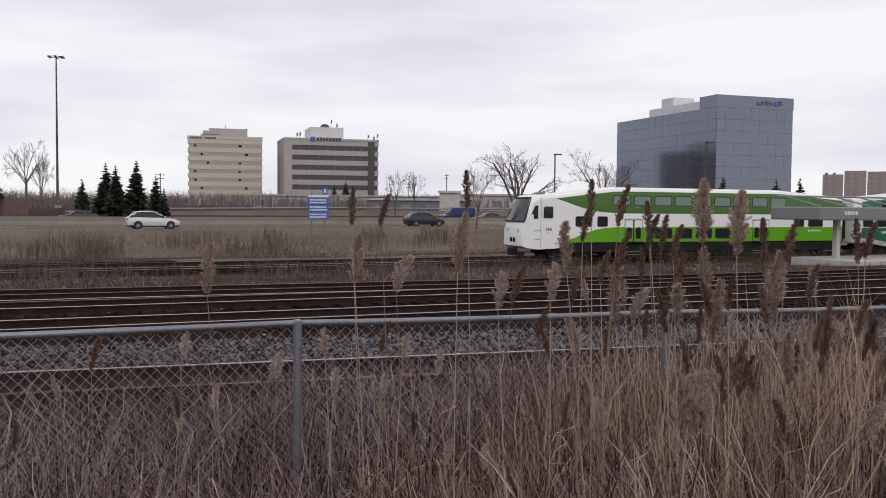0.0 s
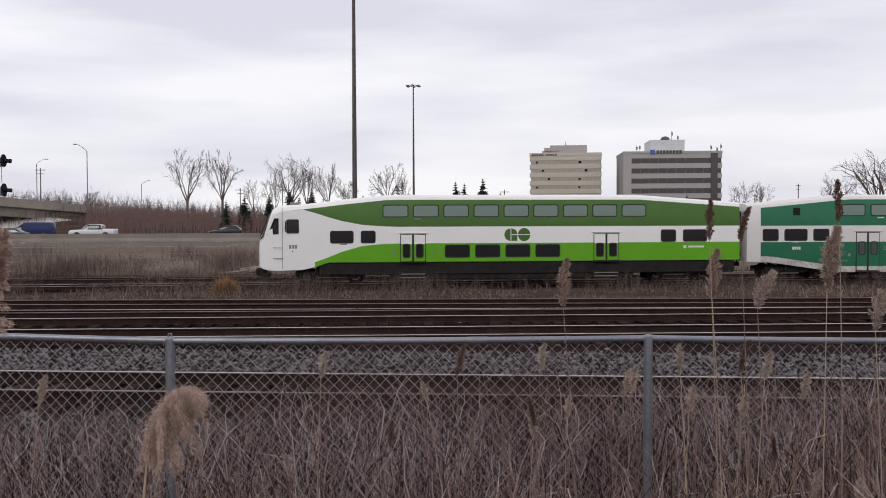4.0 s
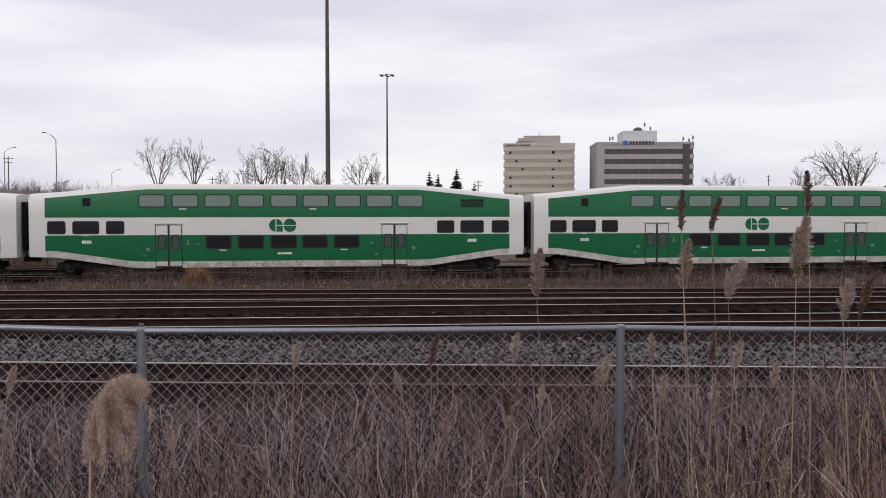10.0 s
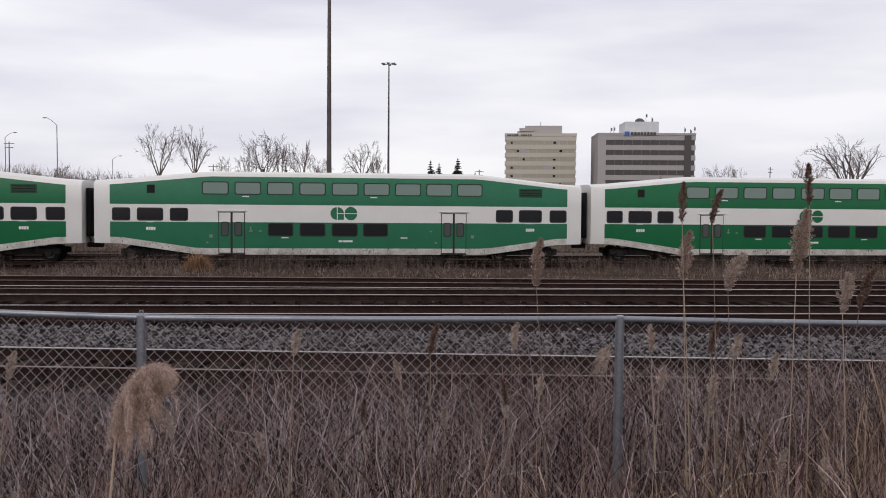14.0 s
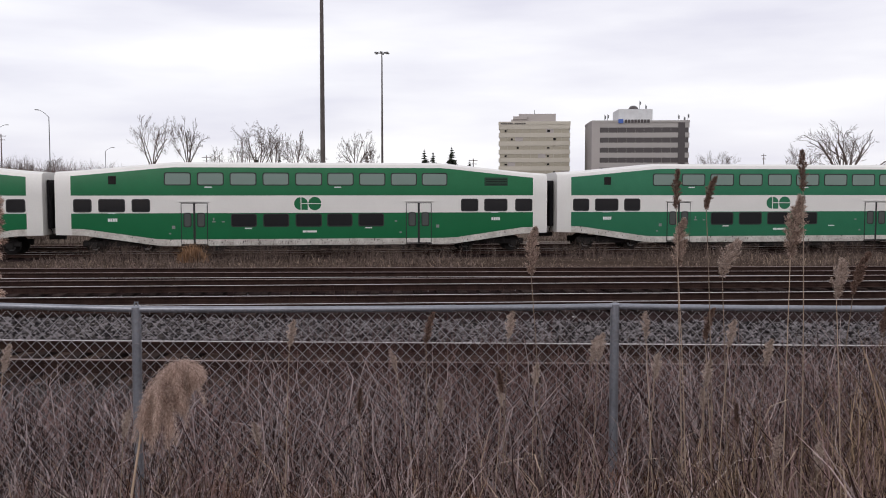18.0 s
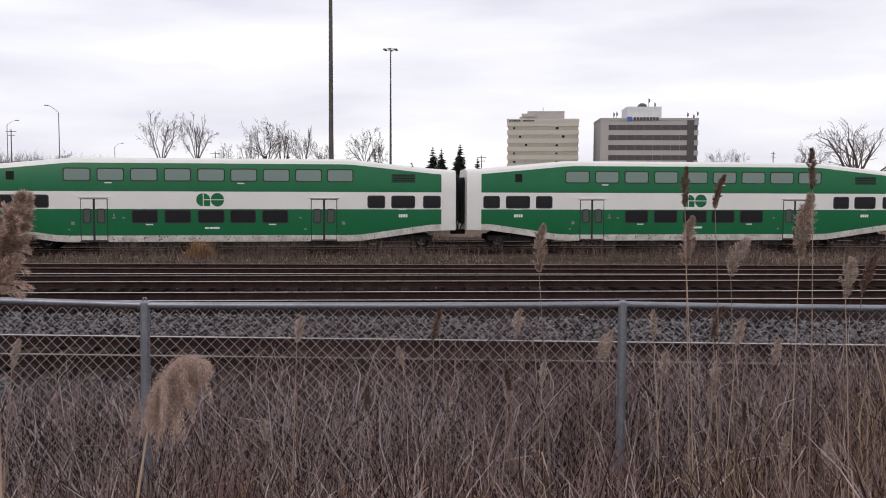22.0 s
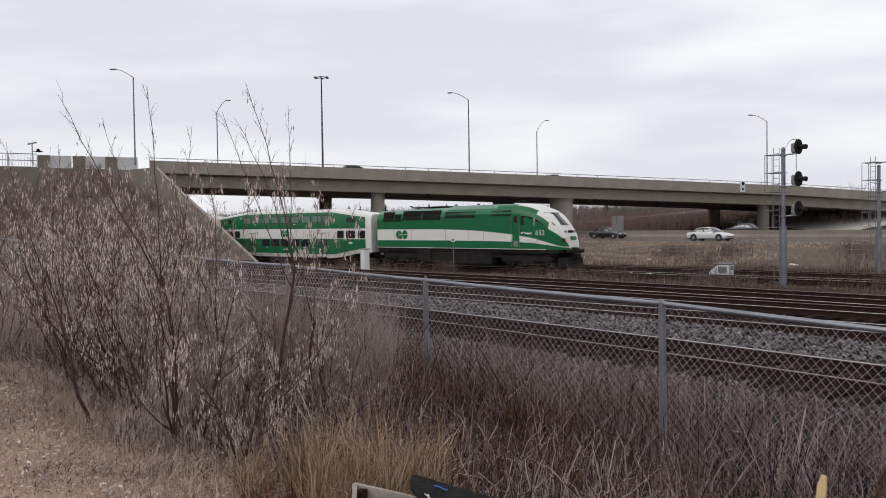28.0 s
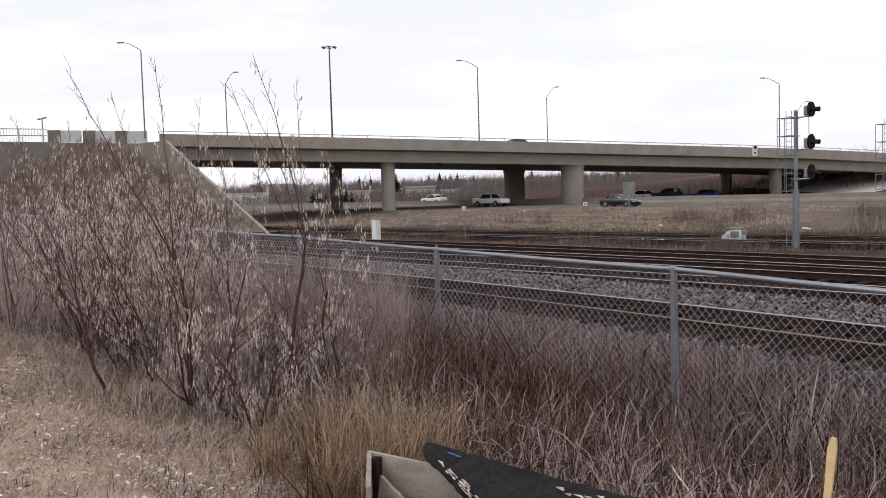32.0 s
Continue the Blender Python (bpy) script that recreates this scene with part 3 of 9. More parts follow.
TOPZ = [(-10, 11.4), (30, 10.95), (49, 10.65), (89, 9.45), (138, 7.75), (174, 5.75), (192, 5.0), (260, 4.2)]
BR_W = 27.0
BR_N = (-.922, .387)


def br(y, off, z):
    """A point of the bridge: along it by y at the near edge, off metres across it."""
    return (edge_x(y) + BR_N[0] * off, y + BR_N[1] * off, lerp(TOPZ, y) + z)


def make_bridge():
    b = thing("road_overpass", "weathered concrete road overpass on round and wall piers", "bridge")
    ys = [50.5, 60, 80, 100, 120, 140, 160, 178, 187]
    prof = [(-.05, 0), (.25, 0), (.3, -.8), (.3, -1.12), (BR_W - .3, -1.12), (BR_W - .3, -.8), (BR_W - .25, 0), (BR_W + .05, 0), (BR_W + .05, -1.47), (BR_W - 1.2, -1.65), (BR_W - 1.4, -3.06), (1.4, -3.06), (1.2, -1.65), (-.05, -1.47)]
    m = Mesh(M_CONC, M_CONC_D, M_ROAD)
    # soffit, overhangs and far girder get their shade from the darker concrete
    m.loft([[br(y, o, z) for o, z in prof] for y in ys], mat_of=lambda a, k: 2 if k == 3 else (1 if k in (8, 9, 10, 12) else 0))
    part("deck", m, b, "concrete deck with solid parapets, undersides coloured dark for shade")
    # handrail above both parapets
    for off in (.1, BR_W - .1):
        r = Mesh(M_STEEL)
        r.path([br(y, off, .32) for y in np.arange(50.5, 188, 7.0)], .045, n=6)
        for y in np.arange(50.5, 188, 3.0):
            r.tube(br(y, off, -.02), br(y, off, .32), .035, n=5)
        part("handrail", r, b, "thin steel rail on short posts")
    cols = (((-95.9, 79.0), 1.9, 0), ((-85.2, 105.0), 3.7, 1), ((-71.0, 138.5), 1.9, 0), ((-112.4, 82.4), 1.9, 0), ((-103.5, 112.4), 3.8, 1), ((-87.0, 151.3), 2.0, 0))
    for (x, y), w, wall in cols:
        # four piers wear the darker concrete as painted shade of the deck
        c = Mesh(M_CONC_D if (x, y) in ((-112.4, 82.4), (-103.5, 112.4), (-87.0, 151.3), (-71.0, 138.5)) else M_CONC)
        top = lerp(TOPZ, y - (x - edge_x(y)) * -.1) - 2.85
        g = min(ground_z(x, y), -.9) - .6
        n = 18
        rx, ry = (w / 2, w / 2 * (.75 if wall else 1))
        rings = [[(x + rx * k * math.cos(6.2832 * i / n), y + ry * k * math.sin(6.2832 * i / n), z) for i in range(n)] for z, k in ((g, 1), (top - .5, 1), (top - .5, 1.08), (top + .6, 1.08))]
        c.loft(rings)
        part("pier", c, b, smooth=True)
    # small lamps and bearings hung under the near girder
    for y in (66, 84, 95, 108, 118, 131, 150, 166):
        l = Mesh(M_BLACK)
        l.box(br(y, 1.7, -3.2), (.5, .5, .4), 0, .05)
        part("drain_box", l, b)
    # abutments
    for y0, y1, skew, top in ((40, 45.6, .387, -1.3), (187.0, 200, 0, 0)):
        a = Mesh(M_CONC_D)
        a.loft([[br(y - skew * o, o, z) for o, z in ((.2, top), (BR_W - .2, top), (BR_W - .2, -14), (.2, -14))] for y in (y0, y1)])
        part("abutment", a, b, "stained concrete abutment")
    m = Mesh(M_CONC_D, M_ROAD)
    m.loft([[br(y, o, z) for o, z in ((.3, -1.18), (BR_W - .3, -1.18), (BR_W - .3, -2.9), (.3, -2.9))] for y in (-20, 50.48)], mat_of=lambda a, k: 1 if k == 0 else 0)
    part("approach_slab", m, b, "concrete slab that carries the road on to the fill")
    sp = Mesh(M_CONC_L)
    rings = []
    for y in np.arange(146, 171, 3.0):
        row = [br(y, o, 0) for o in np.arange(-4, BR_W + 1, 4.0)]
        rings.append([(q[0], q[1], ground_z(q[0], q[1]) + .12) for q in row])
    sp.loft(rings, closed=False, caps=False)
    part("slope_paving", sp, b, "sloped concrete paving under the deck")
    # wing wall that falls towards the tracks
    w = Mesh(M_CONC, M_CONC_D)
    q = [((-106.2, 45.7), 9.2), ((-91.9, 45.45), 8.93), ((-86.5, 45.28), 6.24), ((-79.9, 45.28), 3.10), ((-73.4, 45.28), -.12), ((-71.4, 45.28), -1.2)]
    rings = []
    for (x, y), z in q:
        rings.append([(x, y, -2), (x, y, z), (x - .1, y - .28, z), (x - .3, y - .28, -2)])
    w.loft(rings, 0, mat_of=lambda a, k: 0 if k == 1 else 1)
    part("wing_wall", w, b, "sloping concrete wing wall")


make_bridge()


def fill_top(y):
    """The height of the scrubby fill beside the approach; it climbs to the abutment."""
    return lerp(((-60, 2.6), (24, 2.8), (31, 4.0), (36, 6.0), (40, 8.2), (43, 9.4), (46, 9.5)), y)


def make_embankment():
    """The approach fill on the camera's side of the tracks, grown over with scrub."""
    m = Mesh(M_TURF)
    ys = [-120, -60, -20, 5, 20, 26, 31, 36, 40, 43, 45.0]
    rings = []
    for y in ys:
        x = edge_x(max(y, -30)) if y > -30 else edge_x(-30)
        z = lerp(TOPZ, y) - 1.15 if y < -70 else fill_top(y)
        toe = 26 if y < 30 else 26 + (y - 30) * .53
        rings.append([(x + toe, y, -.6), (x + toe * .5, y, z * .5), (x + .6, y, z), (x - BR_W, y, z), (x - BR_W - 20, y, -.6)])
    m.loft(rings, closed=False, caps=False)
    setting("embankment", m, "scrub-covered road embankment", True)
    pil = thing("approach_parapet", "concrete pillars with pale panels and open railing", "parapet")
    for y in (39.7, 43.2, 46.5):
        p = Mesh(M_CONC_D)
        x, yy, z = br(y, .3, -.1)
        p.box((x, yy, z - .35), (1.35, .7, 1.5), 0, .04, math.radians(67))
        part("pillar", p, pil, "weathered concrete pillar")
    for y in (41.4, 44.8, 48.2):
        q = Mesh(M_PANEL)
        x, yy, z = br(y, .3, -.1)
        q.box((x, yy, z - .30), (2.3, .2, 1.4), 0, .02, math.radians(67))
        part("panel", q, pil, "pale infill panel")
    r = Mesh(M_STEEL)
    for h in (.42, -.34, -1.1):
        r = Mesh(M_STEEL)
        r.path([br(y, .3, h) for y in np.arange(39, -22, -5.0)], .05, n=5)
        part("railing_bar", r, pil, "long steel rail")
    for y in np.arange(38.6, -10, -2.4):
        r = Mesh(M_PANEL)
        r.tube(br(y, .3, -1.2), br(y, .3, .45), .08, n=6)
        part("railing_post", r, pil, "pale railing post")
    r = Mesh(M_STEEL)
    for y in np.arange(39, -10, -.30):
        r.tube(br(y, .3, -1.14), br(y, .3, .42), .018, n=3, caps=False)
    tagged(part("baluster", r, pil, "thin steel balusters"), kind="stuff")
    k = Mesh(M_CONC_D)
    k.loft([[br(y, o, z) for o, z in ((-.1, -1.6), (-.1, -1.16), (.6, -1.16), (.6, -1.6))] for y in (50.4, 40, 30, 10, -20)])
    part("kerb_wall", k, pil)
    k = Mesh(M_CONC_D)
    for ya, yb in ((45.0, 33.4), (28.0, -20.0)):
        k.loft([[br(y, o, z) for o, z in ((-.35, -11), (-.35, -1.55), (.9, -1.55), (.9, -11))] for y in (ya, yb)])
    k.loft([[br(y, o, z) for o, z in ((-.35, -2.9), (-.35, -1.55), (.9, -1.55), (.9, -2.9))] for y in (33.4, 28.0)])
    part("retaining_wall", k, pil, "stained concrete wall with a dark opening")
    # a black panel added to paint the shade inside the opening
    k = Mesh(M_BLACK)
    k.loft([[br(y, o, z) for o, z in ((.3, -11), (.3, -2.9), (.8, -2.9), (.8, -11))] for y in (33.3, 28.1)])
    part("opening_back", k, pil, "black panel standing in for the shade inside the opening")


make_embankment()


# ---- train ----
SIDE = 1.50


def body_ring(x, bot, top, levels, hw=SIDE, shoulder=.30):
    """Half a cross-section, near side then roof then far side; levels are the heights of the colour bands."""
    zs = [bot] + [min(max(z, bot + .01), top - shoulder - .01) for z in levels] + [top - shoulder]
    near = []
    for i, z in enumerate(zs):
        tuck = .04 if i == 0 else (.0 if z < 3.4 else .05 * (z - 3.4))
        near.append((x, -(hw - tuck), z))
    e = near[-1][1]
    arc = [(x, e * .93, top - shoulder * .45), (x, e * .78, top - shoulder * .14), (x, e * .45, top - .02), (x, 0, top)]
    left = near + arc
    right = [(a, -b, c) for a, b, c in reversed(left[:-1])]
    return left + right


def coach_top(x):
    return lerp([(-12.65, 4.24), (-11.6, 4.30), (-7.4, 4.70), (-6.8, 4.74), (6.8, 4.74), (7.4, 4.70), (11.6, 4.26), (12.65, 4.20)], x)


def coach_bot(x):
    return lerp([(-12.65, 1.02), (-11.3, .98), (-7.7, .45), (-7.0, .42), (7.0, .42), (7.7, .45), (11.3, .96), (12.65, 1.0)], x)



def pane(m, x0, x1, z0, z1, y, side, r=.09, mi=0, depth=.03, gasket=1):
    """A rounded window: gasket rim and glass, on the side at y."""
    def ring(e, yy):
        pts = []
        a0, a1, b0, b1 = x0 - e, x1 + e, z0 - e, z1 + e
        q = r + e * .5
        for cx, cz, t0 in ((a1 - q, b1 - q, 0), (a0 + q, b1 - q, 90), (a0 + q, b0 + q, 180), (a1 - q, b0 + q, 270)):
            for k in range(4):
                t = radians(t0 + k * 30)
                pts.append((cx + q * math.cos(t), yy, cz + q * math.sin(t)))
        return pts
    o = side * y
    rings = [ring(.045, o - side * .01), ring(.045, o + side * .012), ring(.0, o + side * .012), ring(-.005, o + side * .004)]
    m.loft(rings, gasket, caps=False)
    i = len(m.v)
    m.v += rings[-1]
    m.f.append(tuple(range(i, i + len(rings[-1]))))
    m.m.append(mi)


def bogie(parent, x, r=.42, base=2.6, label="black steel bogie with two wheelsets"):
    b = Mesh(M_BLACK)
    b.box((x, -1.0, .55), (base + 1.1, .18, .32), 0, .05)
    b.box((x, 1.0, .55), (base + 1.1, .18, .32), 0, .05)
    b.box((x, 0, .62), (.7, 2.1, .3), 0, .05)
    for s in (-1, 1):
        for e in (-base / 2, base / 2):
            b.box((x + e, s * 1.08, .46), (.36, .2, .34), 0, .04)
            b.tube((x + e * .55, s * 1.06, .5), (x + e * .55, s * 1.06, .85), .12, .12, 10)
    bo = part("bogie", b, parent, label)
    for e in (-base / 2, base / 2):
        for s in (-1, 1):
            w = Mesh(M_BLACK, M_GREY)
            w.disc((x + e, s * .74, r), r, (0, 1, 0), .13, 20)
            w.disc((x + e, s * .70, r), r + .03, (0, 1, 0), .03, 20)
            w.disc((x + e, s * .82, r), r * .55, (0, 1, 0), .03, 16, 1)
            part("wheel", w, bo)


def roundel(parent, x, z, s, y, mat, size=1.4, name="emblem"):
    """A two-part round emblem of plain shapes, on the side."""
    m = Mesh(mat)
    R = size * .235
    def put(pts):
        q = [(px, s * (y + .006), pz) for px, pz in pts]
        m.face(q if s < 0 else q[::-1])
    for cx, half in ((x - size * .255, "a"), (x + size * .255, "b")):
        k = 20
        if half == "a":
            arc = [(cx - .02 + R * math.cos(radians(90 + 180 * i / k)), z + R * math.sin(radians(90 + 180 * i / k))) for i in range(k + 1)]
            put(arc[::1])
            put([(cx + .025, z - R), (cx + R + .02, z - R), (cx + R + .02, z - .02), (cx + .025, z - .02)])
            put([(cx + .025, z + .025)] + [(cx + .025 + (R - .005) * math.cos(radians(a)), z + .025 + (R - .025) * math.sin(radians(a))) for a in range(0, 91, 10)])
        else:
            put([(cx + R * math.cos(radians(180 * i / k)), z + .02 + R * math.sin(radians(180 * i / k))) for i in range(k + 1)])
            put([(cx + R * math.cos(radians(180 + 180 * i / k)), z - .02 + R * math.sin(radians(180 + 180 * i / k))) for i in range(k + 1)])
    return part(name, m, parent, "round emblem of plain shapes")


def bar_marks(parent, spots, y, s, mat, name="lettering"):
    if name == "equipment_flap" and len(spots) > 1:
        for spot in spots:
            bar_marks(parent, [spot], y, s, mat, name)
        return None
    m = Mesh(mat)
    for x, z, w, h in spots:
        q = [(x, s * (y + .005), z), (x + w, s * (y + .005), z), (x + w, s * (y + .005), z + h), (x, s * (y + .005), z + h)]
        m.face(q if s < 0 else q[::-1])
    return part(name, m, parent)


def side_door(parent, xa, xb, z0, z1, s, body_mat, pane_mat, step_mat):
    """A pair of sliding leaves with tall windows and a dark gap between them."""
    mid = (xa + xb) / 2
    g = Mesh(M_RUBBER, M_WHITE)
    y = s * SIDE
    g.box((mid, y, (z0 + z1) / 2), (xb - xa + .06, .03, z1 - z0 + .05), 0, .01)
    g.box((mid, y + s * .03, z1 + .09), (xb - xa + .26, .05, .035), 1, .01)
    d = part("door", g, parent, "pair of sliding doors")
    for a, b in ((xa + .01, mid - .055), (mid + .055, xb - .01)):
        lf = Mesh(*body_mat, M_RUBBER, pane_mat, M_SILL)
        lo, hi = z0 + .02, z1 - .01
        cut, sill = 2.10, max(lo + .02, .75)
        lf.box(((a + b) / 2, y + s * .018, (lo + sill) / 2), (b - a, .03, sill - lo), 4 if lo < .9 else 0, .006)
        lf.box(((a + b) / 2, y + s * .018, (sill + cut) / 2), (b - a, .03, cut - sill), 0, .006)
        lf.box(((a + b) / 2, y + s * .018, (cut + hi) / 2), (b - a, .03, hi - cut), 1, .006)
        pane(lf, a + .13, b - .13, 1.42, 2.08, SIDE + .034, s, .09, 3, gasket=2)
        part("door_leaf", lf, d)
    st = Mesh(M_BLACK)
    st.box((mid, y + s * .03, z0 - .06), (xb - xa + .1, .12, .04), 0, .008)
    part("door_step", st, d)


def coach_body(parent, mats, levels, pick, top=coach_top, bot=coach_bot, xs=None, ring=None, label=""):
    m = Mesh(*mats)
    xs = xs or sorted({-12.65, -12.3, -11.88, -11.3, -9.5, -7.7, -7.4, -7.0, -6.8, -3, 0, 3, 6.8, 7.0, 7.4, 7.7, 9.5, 11.3, 11.88, 12.3, 12.65})
    rings = [(ring or body_ring)(x, bot(x), top(x), levels(x, bot(x), top(x))) for x in xs]
    n = len(levels(0, .4, 4.7))
    def of(a, k):
        half = n + 1
        tot = len(rings[0])
        j = k if k < tot // 2 else tot - 2 - k
        return pick((xs[a] + xs[a + 1]) / 2, j, half)
    m.loft(rings, 0, mat_of=of)
    return part("body", m, parent, label, True)


UP_W = [(-7.30, -5.99), (-5.66, -4.35), (-4.02, -2.70), (-2.36, -1.04), (-.69, .66), (.96, 2.29), (2.61, 3.95), (4.26, 5.61), (5.90, 7.23)]
LOW_W = [(-3.98, -2.70), (-2.35, -1.05), (-.70, .63), (.93, 2.22), (2.55, 3.87)]
END_W = [(-11.76, -10.89), (-10.54, -9.26), (-8.91, -8.03), (7.99, 8.89), (9.24, 10.47), (10.92, 11.83)]


def fill_windows(c, ups, lows, ends):
    for s in (-1, 1):
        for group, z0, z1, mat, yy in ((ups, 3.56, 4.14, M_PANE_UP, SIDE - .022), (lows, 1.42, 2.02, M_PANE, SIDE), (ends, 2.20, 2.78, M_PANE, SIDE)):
            for a, b in group:
                m = Mesh(mat, M_RUBBER)
                pane(m, a + .03, b - .03, z0, z1, yy, s)
                part("window", m, c)


M_VENT = paint("dark_green_vent", (0.006, 0.045, 0.022), 0.6)


def make_coach(low_count=5, green=None, label=""):
    c = thing("passenger_coach", label, "train coach", "coaches of the train")
    green = green or M_GREEN
    lv = lambda x, b, t: (b + .33, 2.10, 3.00)
    def pick(x, j, half):
        if j >= half:
            return 0
        if abs(x) > 11.88:
            return 0
        return (2, 1, 0, 1)[min(j, 3)]
    coach_body(c, (M_WHITE, green, M_SILL), lv, pick, label="white and green painted steel body")
    lows = LOW_W if low_count == 5 else LOW_W[:4]
    fill_windows(c, UP_W, lows, END_W)
    for s in (-1, 1):
        for a, b in ((-6.47, -5.19), (5.07, 6.37)):
            side_door(c, a, b, .50, 2.60, s, (green, M_WHITE), M_PANE_DOOR, M_BLACK)
        roundel(c, -.07, 2.58, s, SIDE, green)
        bar_marks(c, [(-5.3 + k * 3.3, 3.40, .36, .06) for k in (0, 2)] + [(-3.3, 1.28, .36, .06), (2.9, 1.28, .36, .06), (-10.1, 2.08, .38, .07), (9.6, 2.08, .38, .07)], SIDE, s, M_SIGNWH, "label_strip")
        bar_marks(c, [(-10.1, 1.68, .1, .16), (-9.98, 1.68, .1, .16), (-9.86, 1.68, .1, .16), (-9.74, 1.68, .1, .16), (9.62, 1.68, .1, .16), (9.74, 1.68, .1, .16), (9.86, 1.68, .1, .16), (9.98, 1.68, .1, .16), (-.35, 1.08, .2, .1), (-.12, 1.08, .5, .1)], SIDE, s, M_SIGNWH, "number_bars")
        bar_marks(c, [(-4.95, 1.62, .18, .06), (-4.9, 1.72, .07, .14), (-4.45, 1.62, .14, .06), (-6.95, 1.30, .16, .16), (4.45, 1.62, .12, .07), (6.65, 1.30, .16, .16), (-7.1, 1.02, .1, .07), (4.7, 1.02, .12, .08)], SIDE, s, M_GREY, "equipment_flap")
        sp = Mesh(M_BLACK)
        for _ in range(90):
            x = rng.gauss(0, 5) if rng.random() < .6 else rng.uniform(-11.5, 11.5)
            if abs(x) > 11.6:
                continue
            z = coach_bot(x) + rng.uniform(.06, .30)
            w, h = rng.uniform(.015, .06), rng.uniform(.02, .09)
            f = [(x, s * (SIDE + .004), z), (x + w, s * (SIDE + .004), z), (x + w * .8, s * (SIDE + .004), z + h), (x + w * .2, s * (SIDE + .004), z + h)]
            sp.face(f if s < 0 else f[::-1])
        tagged(part("grime_fleck", sp, c, "black grime flecks on the sill"), kind="stuff")
        v = Mesh(M_BLACK, M_VENT)
        v.box((9.87, s * (SIDE - .035), 3.73), (1.26, .05, .46), 1, .01)
        for k in range(3):
            v.box((9.87, s * (SIDE - .02), 3.60 + k * .13), (1.12, .05, .035), 0)
        part("vent_grille", v, c, "dark louvred vent")
        v = Mesh(M_BLACK)
        v.box((-9.86, s * (SIDE - .02), 3.78), (.38, .04, .42), 0, .01)
        part("vent_hatch", v, c)
    for e in (-1, 1):
        g = Mesh(M_BELLOWS)
        g.box((e * 12.76, 0, 2.55), (.22, 1.3, 2.3), 0, .05)
        for k in range(3):
            g.box((e * (12.70 + k * .06), 0, 2.55), (.03, 1.5, 2.5), 0, .01)
        part("gangway", g, c, "dark rubber gangway")
        k = Mesh(M_BLACK)
        k.box((e * 12.75, 0, .85), (.4, .3, .25), 0, .03)
        part("coupler", k, c)
        for s in (-1, 1):
            k = Mesh(M_BLACK)
            k.path([(e * 12.7, s * .7, 1.5), (e * 12.86, s * .62, 1.15), (e * 12.85, s * .5, .9)], .03, n=6)
            part("brake_hose", k, c)
        bogie(c, e * 9.6)
    u = Mesh(M_BLACK)
    u.box((0, 0, .33), (12.5, 2.5, .2), 0, .04)
    for k in range(5):
        u.box((-5 + k * 2.4, -1.1, .3), (1.3, .5, .3), 0, .04)
    part("underframe", u, c, "black underframe with equipment boxes")
    return c


